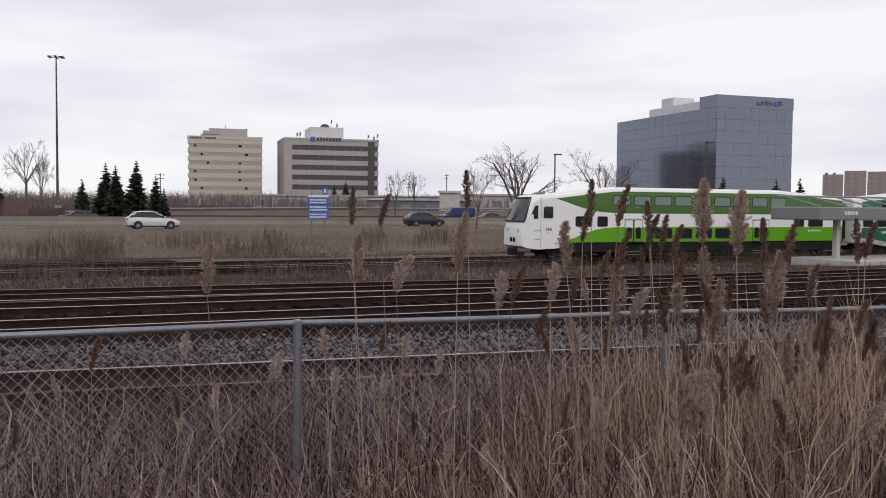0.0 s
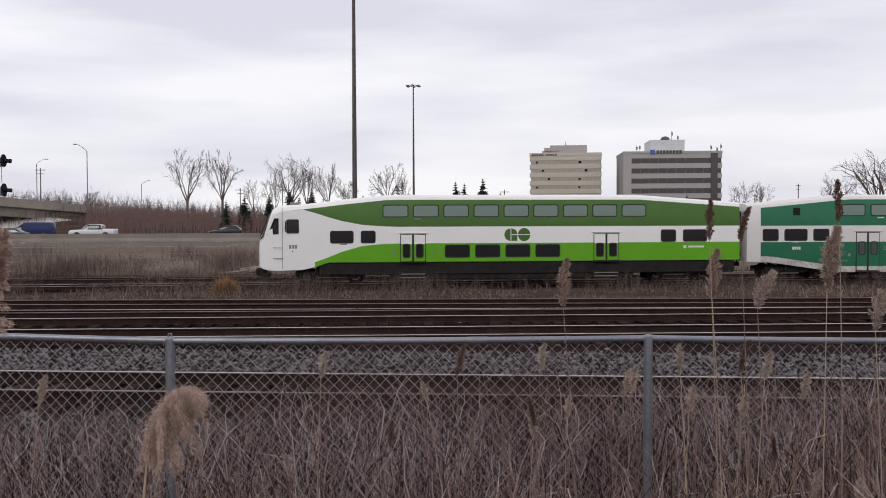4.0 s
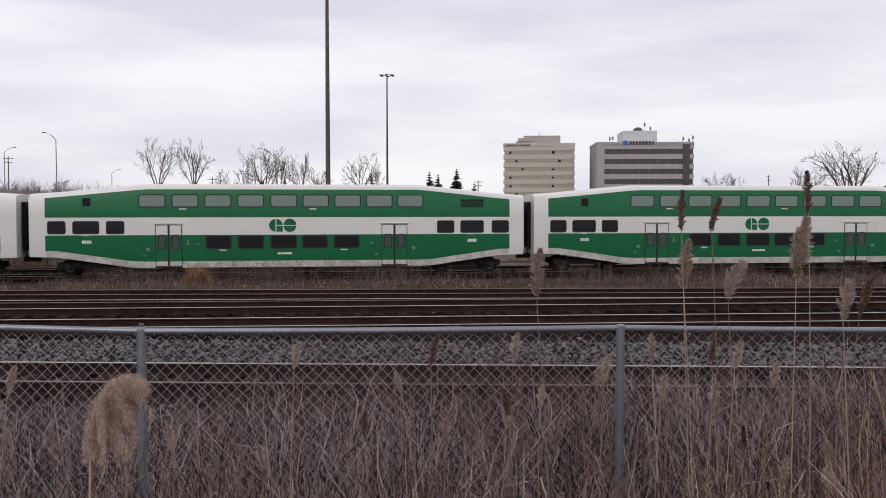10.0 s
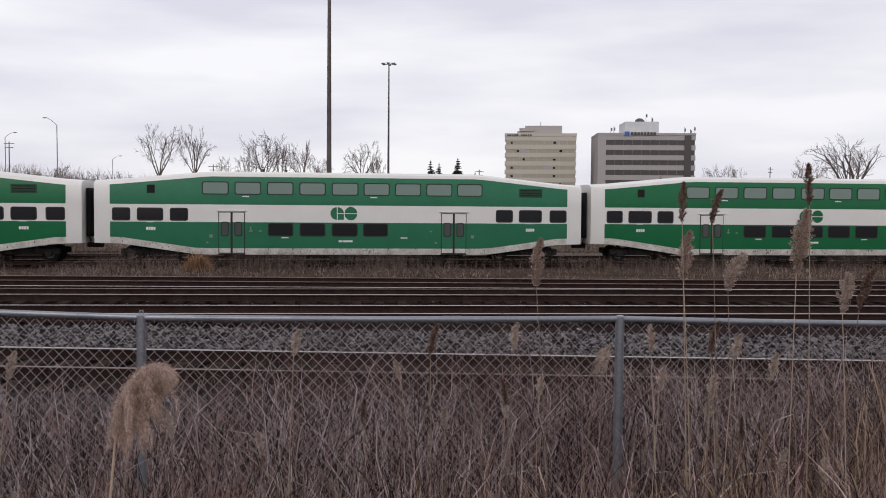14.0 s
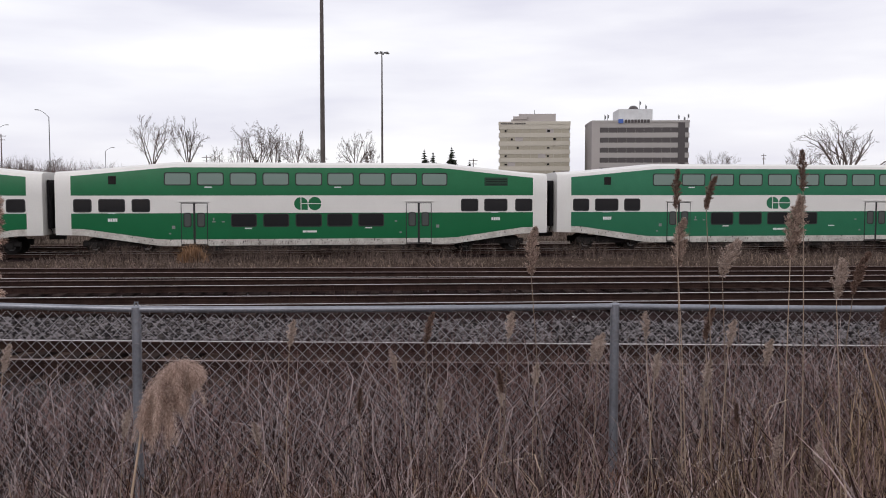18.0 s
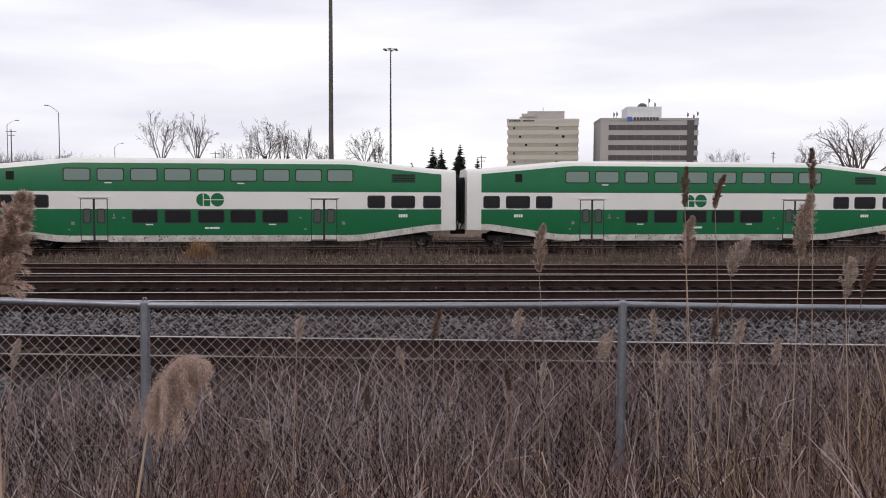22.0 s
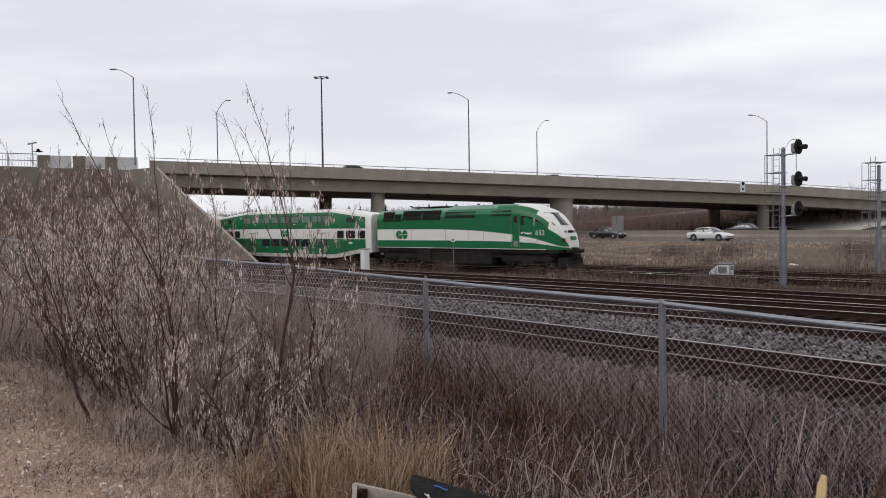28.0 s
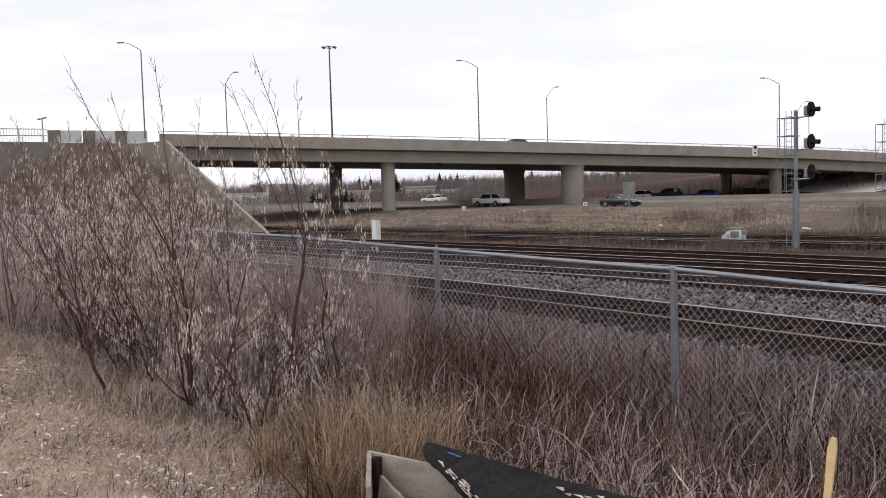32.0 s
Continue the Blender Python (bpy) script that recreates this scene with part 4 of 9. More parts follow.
def make_cab_car():
    """The leading coach with a driver's cab; its nose points to -x, its tail end is at +12.95."""
    c = thing("cab_car", "white and two-tone green double-deck cab car with raked nose", "train coach", "coaches of the train")
    N = -12.9
    xs = [N - .28, N - .05, N + .2, N + .42, N + .75, N + 1.05, N + 1.4, N + 2.0, N + 2.6, N + 3.3, N + 4.0, N + 5.0, N + 5.6, N + 6.3, N + 7, -3, 0, 3, 5, 7.0, 7.4, 8.5, 9.5, 11.0, 12.0, 12.3, 12.65]
    top = lambda x: lerp([(N - .28, 2.35), (N - .05, 2.75), (N + .2, 3.45), (N + .42, 4.02), (N + .75, 4.16), (N + 2, 4.24), (N + 4, 4.48), (N + 6.5, 4.74), (7.0, 4.74), (12.65, 4.34)], x)
    bot = lambda x: lerp([(N - .28, .95), (N, .80), (N + .6, .72), (N + 2.4, .80), (N + 3.0, 1.15), (12.65, 1.15)], x)
    low = lambda x: lerp([(N + 2.6, 1.18), (N + 3.1, 1.35), (N + 4.0, 1.72), (N + 5.0, 2.0), (N + 6.0, 2.12), (N + 7, 2.14)], x)
    upp = lambda x: lerp([(N + 1.4, 4.12), (N + 2.0, 3.98), (N + 3, 3.62), (N + 4, 3.33), (N + 5, 3.14), (N + 6, 3.05), (N + 7, 3.02)], x)
    def hw(x):
        return lerp([(N - .28, 1.24), (N - .05, 1.36), (N + .2, 1.44), (N + .5, 1.47), (N + 1.2, SIDE)], x)
    def ring(x, b, t, levels):
        sh = .30 if x > N + 1.2 else lerp([(N - .28, .5), (N + 1.2, .30)], x)
        return body_ring(x, b, t, levels, hw(x), sh)
    lv = lambda x, b, t: (b + .02, low(x), upp(x))
    def pick(x, j, half):
        if j >= half or x < N + 1.4:
            return 0
        if j == 1:
            return 2 if x > N + 2.6 else 0
        if j == 3:
            return 1
        return 0
    coach_body(c, (M_WHITE_C, M_OLIVE, M_LIME), lv, pick, top, bot, xs, ring, "white body with curved green bands")
    ups = [(N + 6.15 + k * 1.605, N + 7.48 + k * 1.605) for k in range(9)]
    lows = [(N + 9.42 + k * 1.62, N + 10.74 + k * 1.62) for k in range(4)]
    ends = [(N + 3.4, N + 4.6), (N + 5.0, N + 5.75), (N + 21.15, N + 21.97), (N + 22.38, N + 23.7)]
    fill_windows(c, ups, lows, ends)
    for s in (-1, 1):
        for a, b in ((N + 7.08, N + 8.38), (N + 17.46, N + 18.8)):
            side_door(c, a, b, 1.17, 2.60, s, (M_LIME, M_WHITE_C), M_PANE, M_BLACK)
            st = Mesh(M_GREY)
            st.box(((a + b) / 2, s * 1.46, .52), (b - a, .06, .05), 0, .01)
            st.box(((a + b) / 2, s * 1.46, .34), (b - a, .06, .05), 0, .01)
            part("step_rail", st, c, "pale step irons")
        roundel(c, N + 13.30, 2.58, s, SIDE, M_OLIVE)
        # cab side window, driver's window and door seams
        w = Mesh(M_PANE, M_RUBBER)
        pts = [(N + .14, 2.60), (N + .74, 2.66), (N + .74, 3.48), (N + .52, 3.48)]
        y = lambda x: s * (hw(x) + .006)
        w.face([(x, y(x), z) for x, z in (pts if s < 0 else pts[::-1])], 0)
        part("quarter_window", w, c)
        w = Mesh(M_PANE, M_RUBBER)
        pane(w, N + 1.18, N + 1.74, 2.74, 3.38, SIDE - .005, s, .05)
        part("cab_window", w, c)
        mi = Mesh(M_BLACK)
        mi.box((N + 1.10, s * (SIDE + .12), 3.05), (.05, .14, .55), 0, .02)
        part("mirror", mi, c)
        h = Mesh(M_GREY)
        for z in (1.95, 1.40):
            h.tube((N + .45, s * (hw(N + .45) + .05), z), (N + .92, s * (hw(N + .92) + .05), z), .016, n=6)
        h.tube((N + .93, s * (SIDE - .01), .85), (N + .93, s * (SIDE - .01), 4.0), .012, n=4)
        part("grab_rail", h, c)
        bar_marks(c, [(N + 1.28, 1.90, .1, .2), (N + 1.43, 1.90, .1, .2), (N + 1.58, 1.90, .1, .2), (N + 1.41, 1.72, .08, .08), (N + 3.9, 2.08, .36, .06), (N + 7.8, 3.40, .36, .06), (N + 12.2, 1.25, .3, .06), (N + 22.4, 2.08, .3, .05)], SIDE, s, M_GREY, "number_bars")
        bar_marks(c, [(N + 22.4, 1.80, .16, .16), (N + 22.65, 1.84, .9, .1)], SIDE, s, M_SIGNWH, "lettering")
        bar_marks(c, [(N + 8.7, 1.60, .12, .1), (N + 9.05, 1.68, .06, .18), (N + 6.65, 1.55, .14, .25), (N + 16.9, 1.68, .06, .18)], SIDE, s, M_GREY, "equipment_flap")
        hl = Mesh(M_GREY, M_BLACK)
        hl.disc((N - .16, s * .62, 1.82), .13, (-1, s * .25, .2), .06, 14)
        hl.disc((N - .20, s * .62, 1.83), .08, (-1, s * .25, .2), .04, 12, 1)
        part("headlight", hl, c, "round headlight cluster")
    ws = Mesh(M_PANE, M_RUBBER)
    ys = (-1.32, -1.0, -.5, 0, .5, 1.0, 1.32)
    f = lambda yy, z: (N + lerp([(2.5, -.22), (2.75, -.07), (3.45, .19), (3.98, .40)], z) + .16 * (abs(yy) / 1.32) ** 2 - .10, yy * (1 - .10 * (z - 2.5)), z)
    for a, b in zip(ys, ys[1:]):
        for z0, z1 in ((2.50, 2.85), (2.85, 3.4), (3.4, 3.98)):
            ws.face([f(a, z0), f(a, z1), f(b, z1), f(b, z0)], 0)
    part("windscreen", ws, c, "raked dark windscreen")
    for a, w in ((-1.29, .05), (1.29, .05)):
        po = Mesh(M_RUBBER)
        zs = (2.46, 2.75, 3.1, 3.45, 3.75, 4.0)
        po.loft([[Vector(f(a - w, z)) + Vector((-.03, 0, 0)), Vector(f(a + w, z)) + Vector((-.03, 0, 0)), Vector(f(a + w, z)) + Vector((.02, 0, 0)), Vector(f(a - w, z)) + Vector((.02, 0, 0))] for z in zs])
        part("screen_post", po, c, "black windscreen frame")
    for z, w in ((2.50, .04), (3.97, .05)):
        po = Mesh(M_RUBBER)
        po.path([Vector(f(a, z)) + Vector((-.02, 0, 0)) for a in ys], w, n=6)
        part("screen_frame", po, c, "black windscreen frame")
    em = Mesh(M_BLACK)
    for yy in (-.2, .2):
        em.disc((N - .30, yy, 1.32), .16, (1, 0, 0), .02, 18)
    part("nose_emblem", em, c, "two round dark shapes on the nose")
    for s in (-1, 1):
        for yy, z, k in ((.74, 1.90, 1), (.62, 1.72, 0)):
            em = Mesh(M_BLACK, M_SIGNWH)
            em.loft([[(N - .27 - e, s * (yy - .16), z + .14), (N - .27 - e, s * (yy + .16), z + .14), (N - .27 - e, s * yy, z - .12)] for e in (0, .05)], k)
            part("lamp_housing", em, c, "dark triangular lamp housing")
            break
    wp = Mesh(M_BLACK)
    wp.tube(Vector(f(-.05, 2.55)) + Vector((-.05, 0, 0)), Vector(f(-.45, 3.3)) + Vector((-.06, 0, 0)), .018, n=5)
    wp.tube(Vector(f(.05, 2.55)) + Vector((-.05, 0, 0)), Vector(f(-.15, 3.4)) + Vector((-.06, 0, 0)), .018, n=5)
    part("wiper", wp, c)
    fr = Mesh(M_BLACK)
    fr.box((N - .30, 0, .62), (.55, .45, .4), 0, .06)
    fr.box((N - .05, 0, .45), (.3, 2.0, .28), 0, .06)
    part("coupler", fr, c, "black front coupler")
    sk = Mesh(M_BLACK)
    sk.box(((N + 2.8 + 12.4) / 2, 0, .82), (12.4 - N - 2.8, 2.86, .66), 0, .05)
    sk.box(((N + 6.6 + 6.8) / 2, 0, .42), (6.8 - N - 6.6, 2.7, .4), 0, .05)
    part("underframe", sk, c, "black skirt and underframe")
    rf = Mesh(M_GREY)
    rf.box((N + 1.5, -.3, 4.26), (.5, .35, .14), 0, .04)
    rf.tube((N + 1.1, .4, 4.15), (N + 1.6, .4, 4.32), .05, n=8)
    part("roof_horn", rf, c)
    g = Mesh(M_BELLOWS)
    g.box((12.76, 0, 2.55), (.22, 1.3, 2.3), 0, .05)
    part("gangway", g, c, "dark rubber gangway")
    for x in (N + 3.4, 9.5):
        bogie(c, x)
    return c


def make_locomotive():
    """Diesel locomotive; its flat tail is at x=0, its raked nose at x=20.1."""
    c = thing("locomotive", "deep green and white diesel locomotive with raked white-topped nose", "locomotive")
    top = lambda x: lerp([(.35, 4.44), (2.6, 4.47), (3.4, 4.50), (8.4, 4.56), (8.7, 4.66), (13.2, 4.68), (15.4, 4.66), (16.6, 4.48), (17.4, 4.24), (18.0, 3.95), (18.6, 3.40), (18.95, 3.05), (19.25, 2.72), (19.5, 2.35), (19.65, 1.95), (19.7, 1.6)], x)
    wl_ = lambda x: lerp([(0, 2.02), (9, 2.03), (13, 2.0), (15.5, 1.97), (17.4, 1.86), (18.6, 1.72), (19.5, 1.58)], x)
    wh_ = lambda x: lerp([(0, 2.90), (8, 2.88), (11, 2.80), (13.2, 2.66), (15.4, 2.48), (17, 2.25), (18.3, 1.95), (19.3, 1.64)], x)
    hw = lambda x: lerp([(.35, 1.46), (16.4, 1.46), (17.6, 1.40), (18.4, 1.26), (19.0, 1.02), (19.4, .78), (19.7, .5)], x)
    rf_ = lambda x: lerp([(0, 9), (13.6, 9), (13.7, 4.62), (15.5, 4.42), (16.8, 4.0), (17.5, 3.72), (18.2, 3.25), (19.0, 2.55), (19.7, 1.8)], x)
    xs = [.35, 1.2, 2.6, 3.4, 5, 7, 8.4, 8.7, 10, 11.5, 13.2, 13.7, 14.6, 15.4, 16.0, 16.6, 17.0, 17.4, 17.8, 18.1, 18.4, 18.7, 18.95, 19.1, 19.25, 19.4, 19.5, 19.58, 19.65, 19.7]
    m = Mesh(M_GREEN, M_WHITE, M_GREENW, surf("weathered_roof_green", (0.10, 0.19, 0.14), (0.20, 0.31, 0.25), .7, 0, .8, 9, .1, .004))
    rings = []
    for x in xs:
        t, b = top(x), 1.42
        sh = lerp([(.35, .75), (13, .75), (16, .8), (18, .9), (19.7, .25)], x)
        h = hw(x)
        side = [b, b + .08, wl_(x), wh_(x), min(max(rf_(x), wh_(x) + .02), t - sh * .98)]
        side = [min(z, t - .1) for z in side]
        left = [(x, -h, z) for z in side]
        left += [(x, -h * 1.0, max(t - sh, side[-1] + .01)), (x, -h * .90, t - sh * .42), (x, -h * .72, t - sh * .12), (x, -h * .45, t - .02), (x, 0, t)]
        rings.append(left + [(a, -y, z) for a, y, z in reversed(left[:-1])])
    tot = len(rings[0])
    def of(a, k):
        j = k if k < tot // 2 else tot - 2 - k
        x = (xs[a] + xs[a + 1]) / 2
        if j == 2:
            return 1
        if j in (0, 1, 3):
            return 0
        if x > 13.65:
            if j == 4:
                return 1 if x > 18.8 else 0
            return {5: 1 if x > 18.4 else 0, 6: 1 if x > 17.4 else 0}.get(j, 1 if x > 15.2 else 3)
        return 0 if j == 4 else 2 if j == 5 else 3
    m.loft(rings, 0, mat_of=of)
    part("body", m, c, "green steel body with a white stripe", True)
    for s in (-1, 1):
        y0 = 1.46
        g = Mesh(M_BLACK, M_GREENW)
        def slat_panel(x0, x1, z0, z1, n):
            for k in range(n):
                z = z0 + (z1 - z0) * (k + .5) / n
                yy = s * (y0 - .005 - max(0, z - 3.8) * .30)
                g.box(((x0 + x1) / 2, yy + s * .02, z), (x1 - x0, .05, (z1 - z0) / n * .72), 0)
            g.box(((x0 + x1) / 2, s * (y0 - .07 - max(0, (z0 + z1) / 2 - 3.8) * .30), (z0 + z1) / 2), (x1 - x0 + .02, .1, z1 - z0), 0)
        slat_panel(1.15, 2.42, 3.52, 4.30, 9)
        slat_panel(2.55, 3.32, 3.52, 4.08, 7)
        slat_panel(3.56, 5.68, 3.60, 4.34, 9)
        slat_panel(5.82, 7.9, 3.60, 4.34, 9)
        slat_panel(8.45, 11.65, 3.72, 4.18, 6)
        slat_panel(13.15, 15.15, 4.06, 4.20, 2)
        slat_panel(13.15, 15.15, 3.80, 3.94, 2)
        part("grille", g, c, "dark louvred radiator grilles")
        d = Mesh(M_GREEN, M_PANE, M_GREY)
        d.box((15.62, s * (y0 + .005), 2.72), (.62, .03, 2.45), 0, .01)
        d.box((15.62, s * (y0 + .012), 3.55), (.34, .03, .5), 1, .01)
        for x in (15.24, 16.0):
            d.tube((x, s * (y0 + .06), 1.6), (x, s * (y0 + .06), 3.75), .018, n=6, mi=2)
        d.box((15.62, s * (y0 + .012), 1.82), (.42, .03, .4), 2, .01)
        part("cab_door", d, c, "narrow cab door with handrails")
        w = Mesh(M_PANE, M_RUBBER)
        q = [(16.12, 3.14), (18.1, 3.10), (17.9, 3.24), (17.55, 3.48), (16.95, 3.70), (16.3, 3.78), (16.12, 3.76)]
        yy = lambda x: s * (hw(x) + .012)
        w.face([(x, yy(x), z) for x, z in (q if s < 0 else q[::-1])], 0)
        part("cab_window", w, c, "dark cab side window")
        fr = Mesh(M_WHITE)
        fr.tube((17.32, s * (hw(17.3) + .03), 3.08), (17.32, s * (hw(17.3) + .03), 3.62), .03, n=6)
        part("window_post", fr, c)
        bar_marks(c, [(16.15, 2.52, .12, .12), (16.3, 2.60, .18, .06), (16.5, 2.50, .60, .11)], 1.462, s, M_SIGNWH, "lettering")
        pl = Mesh(M_WHITE, M_GREEN)
        pl.box((16.95, s * 1.452, 2.06), (1.2, .03, .24), 0, .02)
        part("hatch", pl, c)
        roundel(c, 3.42, 2.47, s, 1.465, M_GREEN, 1.42)
        ms = Mesh(M_GREY)
        for x in (2.45, 4.6, 8.45, 10.9, 12.5):
            ms.box((x, s * 1.462, 2.46), (.03, .01, .84), 0)
        part("panel_seam", ms, c)
        hl = Mesh(M_BLACK, M_GREY)
        hl.box((19.42, s * .80, 2.10), (.18, .2, .2), 0, .03)
        part("marker_lamp_housing", hl, c)
        red = Mesh(glow("red_marker_light", (0.9, 0.02, 0.02), 1.2) if s < 0 else bpy.data.materials["red_marker_light"])
        red.disc((19.52, s * .78, 2.10), .05, (1, s * .3, 0), .04, 10)
        part("marker_light", red, c, "small red tail marker light")
        hd = Mesh(M_GREY, M_BLACK)
        hd.disc((19.30, s * .48, 2.66), .10, (1, 0, .6), .06, 12)
        part("headlight", hd, c)
    nb = Mesh(M_BLACK)
    nb.box((19.34, 0, 2.66), (.08, .5, .18), 0, .02, 0)
    part("number_box", nb, c)
    roundel_n = Mesh(M_GREEN)
    for yy in (-.17, .17):
        roundel_n.disc((19.60, yy, 2.22), .15, (1, 0, .45), .02, 16)
    part("nose_emblem", roundel_n, c, "two round green shapes on the nose")
    ws = Mesh(M_PANE, M_WHITE)
    for a, b in ((-1.02, -.05), (.05, 1.02)):
        k = lambda yy: -.26 * (abs(yy) / 1.02) ** 2
        ws.face([(18.97 + k(a), a, 3.12), (18.97 + k(b), b, 3.12), (18.02 + k(b), b * .92, 3.99), (18.02 + k(a), a * .92, 3.99)], 0)
    part("windscreen", ws, c, "raked two-pane windscreen")
    sl = Mesh(M_SILL)
    sl.box((9.4, -1.47, 1.45), (18.0, .05, .05), 0, .01)
    sl.box((9.4, 1.47, 1.45), (18.0, .05, .05), 0, .01)
    part("sill_strip", sl, c, "pale line along the sill")
    u = Mesh(M_BLACK, M_GREY)
    u.box((9.8, 0, 1.28), (19.0, 2.7, .26), 0, .03)
    u.box((9.6, 0, .72), (7.2, 2.7, 1.0), 0, .12)
    u.box((9.8, 0, .98), (17.6, 2.3, .42), 0, .05)
    u.box((5.9, -1.2, .85), (1.7, .5, .9), 0, .05)
    for x in (1.0, 18.8):
        for k in range(3):
            u.box((x - (.3 if x < 5 else -.0), -1.35, .5 + k * .28), (.55, .25, .04), 0)
    part("underframe", u, c, "black frame, fuel tank and steps")
    pw = Mesh(M_BLACK)
    pw.loft([[(19.2, y, z) for y, z in ((-1.3, .22), (1.3, .22), (1.2, .9), (-1.2, .9))], [(19.75, y, z) for y, z in ((-.9, .3), (.9, .3), (.8, .85), (-.8, .85))]])
    pw.box((19.85, 0, .98), (.6, .4, .36), 0, .05)
    pw.box((19.75, 0, 1.32), (.3, 1.7, .22), 0, .04)
    part("pilot", pw, c, "black pilot plough and coupler")
    rail = Mesh(M_GALV)
    for s in (-1, 1):
        rail.path([(.05, s * 1.35, 1.42), (.05, s * 1.35, 2.5), (.35, s * 1.35, 2.5)], .025, n=6)
        rail.path([(-.1, s * 1.1, 1.42), (-.1, s * 1.1, 2.5), (-.1, s * .5, 2.5)], .025, n=6)
    rail.box((.1, 0, 1.4), (.6, 2.7, .06), 0, .01)
    part("end_platform", rail, c, "railed rear platform")
    rd = Mesh(M_BLACK, M_GREY)
    rd.box((5.0, 0, 4.60), (2.2, 1.6, .10), 0, .03)
    rd.box((6.9, 0, 4.62), (1.6, 1.6, .10), 0, .03)
    for x in (3.4, 8.6, 13.3, 11):
        rd.box((x, -.4, 4.72), (.18, .18, .1), 0, .02)
    part("roof_fan_housing", rd, c)
    hn = Mesh(M_BLACK)
    for k in range(3):
        hn.tube((14.7 + k * .12, -.2 + k * .2, 4.78), (15.2, -.2 + k * .2, 4.86), .03, .08, 8)
    hn.box((14.9, 0, 4.74), (.3, .6, .06), 0)
    part("air_horn", hn, c)
    num = bpy.data.curves.new("fleet_number", "FONT")
    num.body, num.size, num.extrude = "652", .50, .004
    num.materials.append(M_SIGNWH)
    nt = new("fleet_number", num)
    nt.parent = c
    nt.matrix_basis = pose(17.42, -1.455, 2.43, 90, 0, 10.5)
    nt["label"] = "white painted fleet number"
    for x in (3.2, 16.4):
        bogie(c, x, .5, 3.6, "black steel truck")
        for s in (-1, 1):
            sf = Mesh(M_BLACK)
            sf.box((x, s * 1.12, .74), (4.9, .16, .40), 0, .06)
            sf.box((x, s * 1.14, .46), (1.1, .14, .36), 0, .05)
            part("truck_frame", sf, c, "black truck side frame")
    return c


def train_pos(t):
    """Where the joint behind the cab car stands at t seconds."""
    return ((0.0023033 * t - 0.243436) * t - 7.3313) * t + 54.10 + lerp([(0, 1.72), (1, 1.06), (2, .54), (3, .2), (4, .0), (25.5, .0), (27, -.3), (28.5, -.70)], t)


TRAIN = []      # (thing, offset behind the first joint)


def make_train():
    cab = make_cab_car()
    TRAIN.append((cab, -12.95))
    five = make_coach(5, label="green and white double-deck coach, dirty along the sill")
    four = make_coach(4, M_GREENW, label="faded green and white double-deck coach with four lower windows")
    for k in range(9):
        src = five if k in (1, 2, 4, 5, 7, 8) else four
        first = not any(o is src for o, _ in TRAIN)
        ob = src if first else copy_thing(src, pose(0, 0, 0))
        TRAIN.append((ob, 12.95 + 25.9 * k))
    loco = make_locomotive()
    TRAIN.append((loco, 25.9 * 9 + .12))


make_train()


# ---- buildings beyond the highway ----
def local_box(o, ux, uy, x0, x1, y0, y1, z0, z1):
    """Corners of a box in a building's own frame, as two rings for a loft."""
    def p(x, y, z):
        return (o.x + ux.x * x + uy.x * y, o.y + ux.y * x + uy.y * y, z)
    return [[p(x0, y0, z), p(x1, y0, z), p(x1, y1, z), p(x0, y1, z)] for z in (z0, z1)]


def frame_from(a, b):
    ux = (b - a)
    w = ux.length
    ux = ux / w
    return ux, Vector((-ux.y, ux.x, 0)), w


def slab(parent, name, o, ux, uy, dims, mat, label=""):
    m = Mesh(mat)
    m.loft(local_box(o, ux, uy, *dims))
    return part(name, m, parent, label)


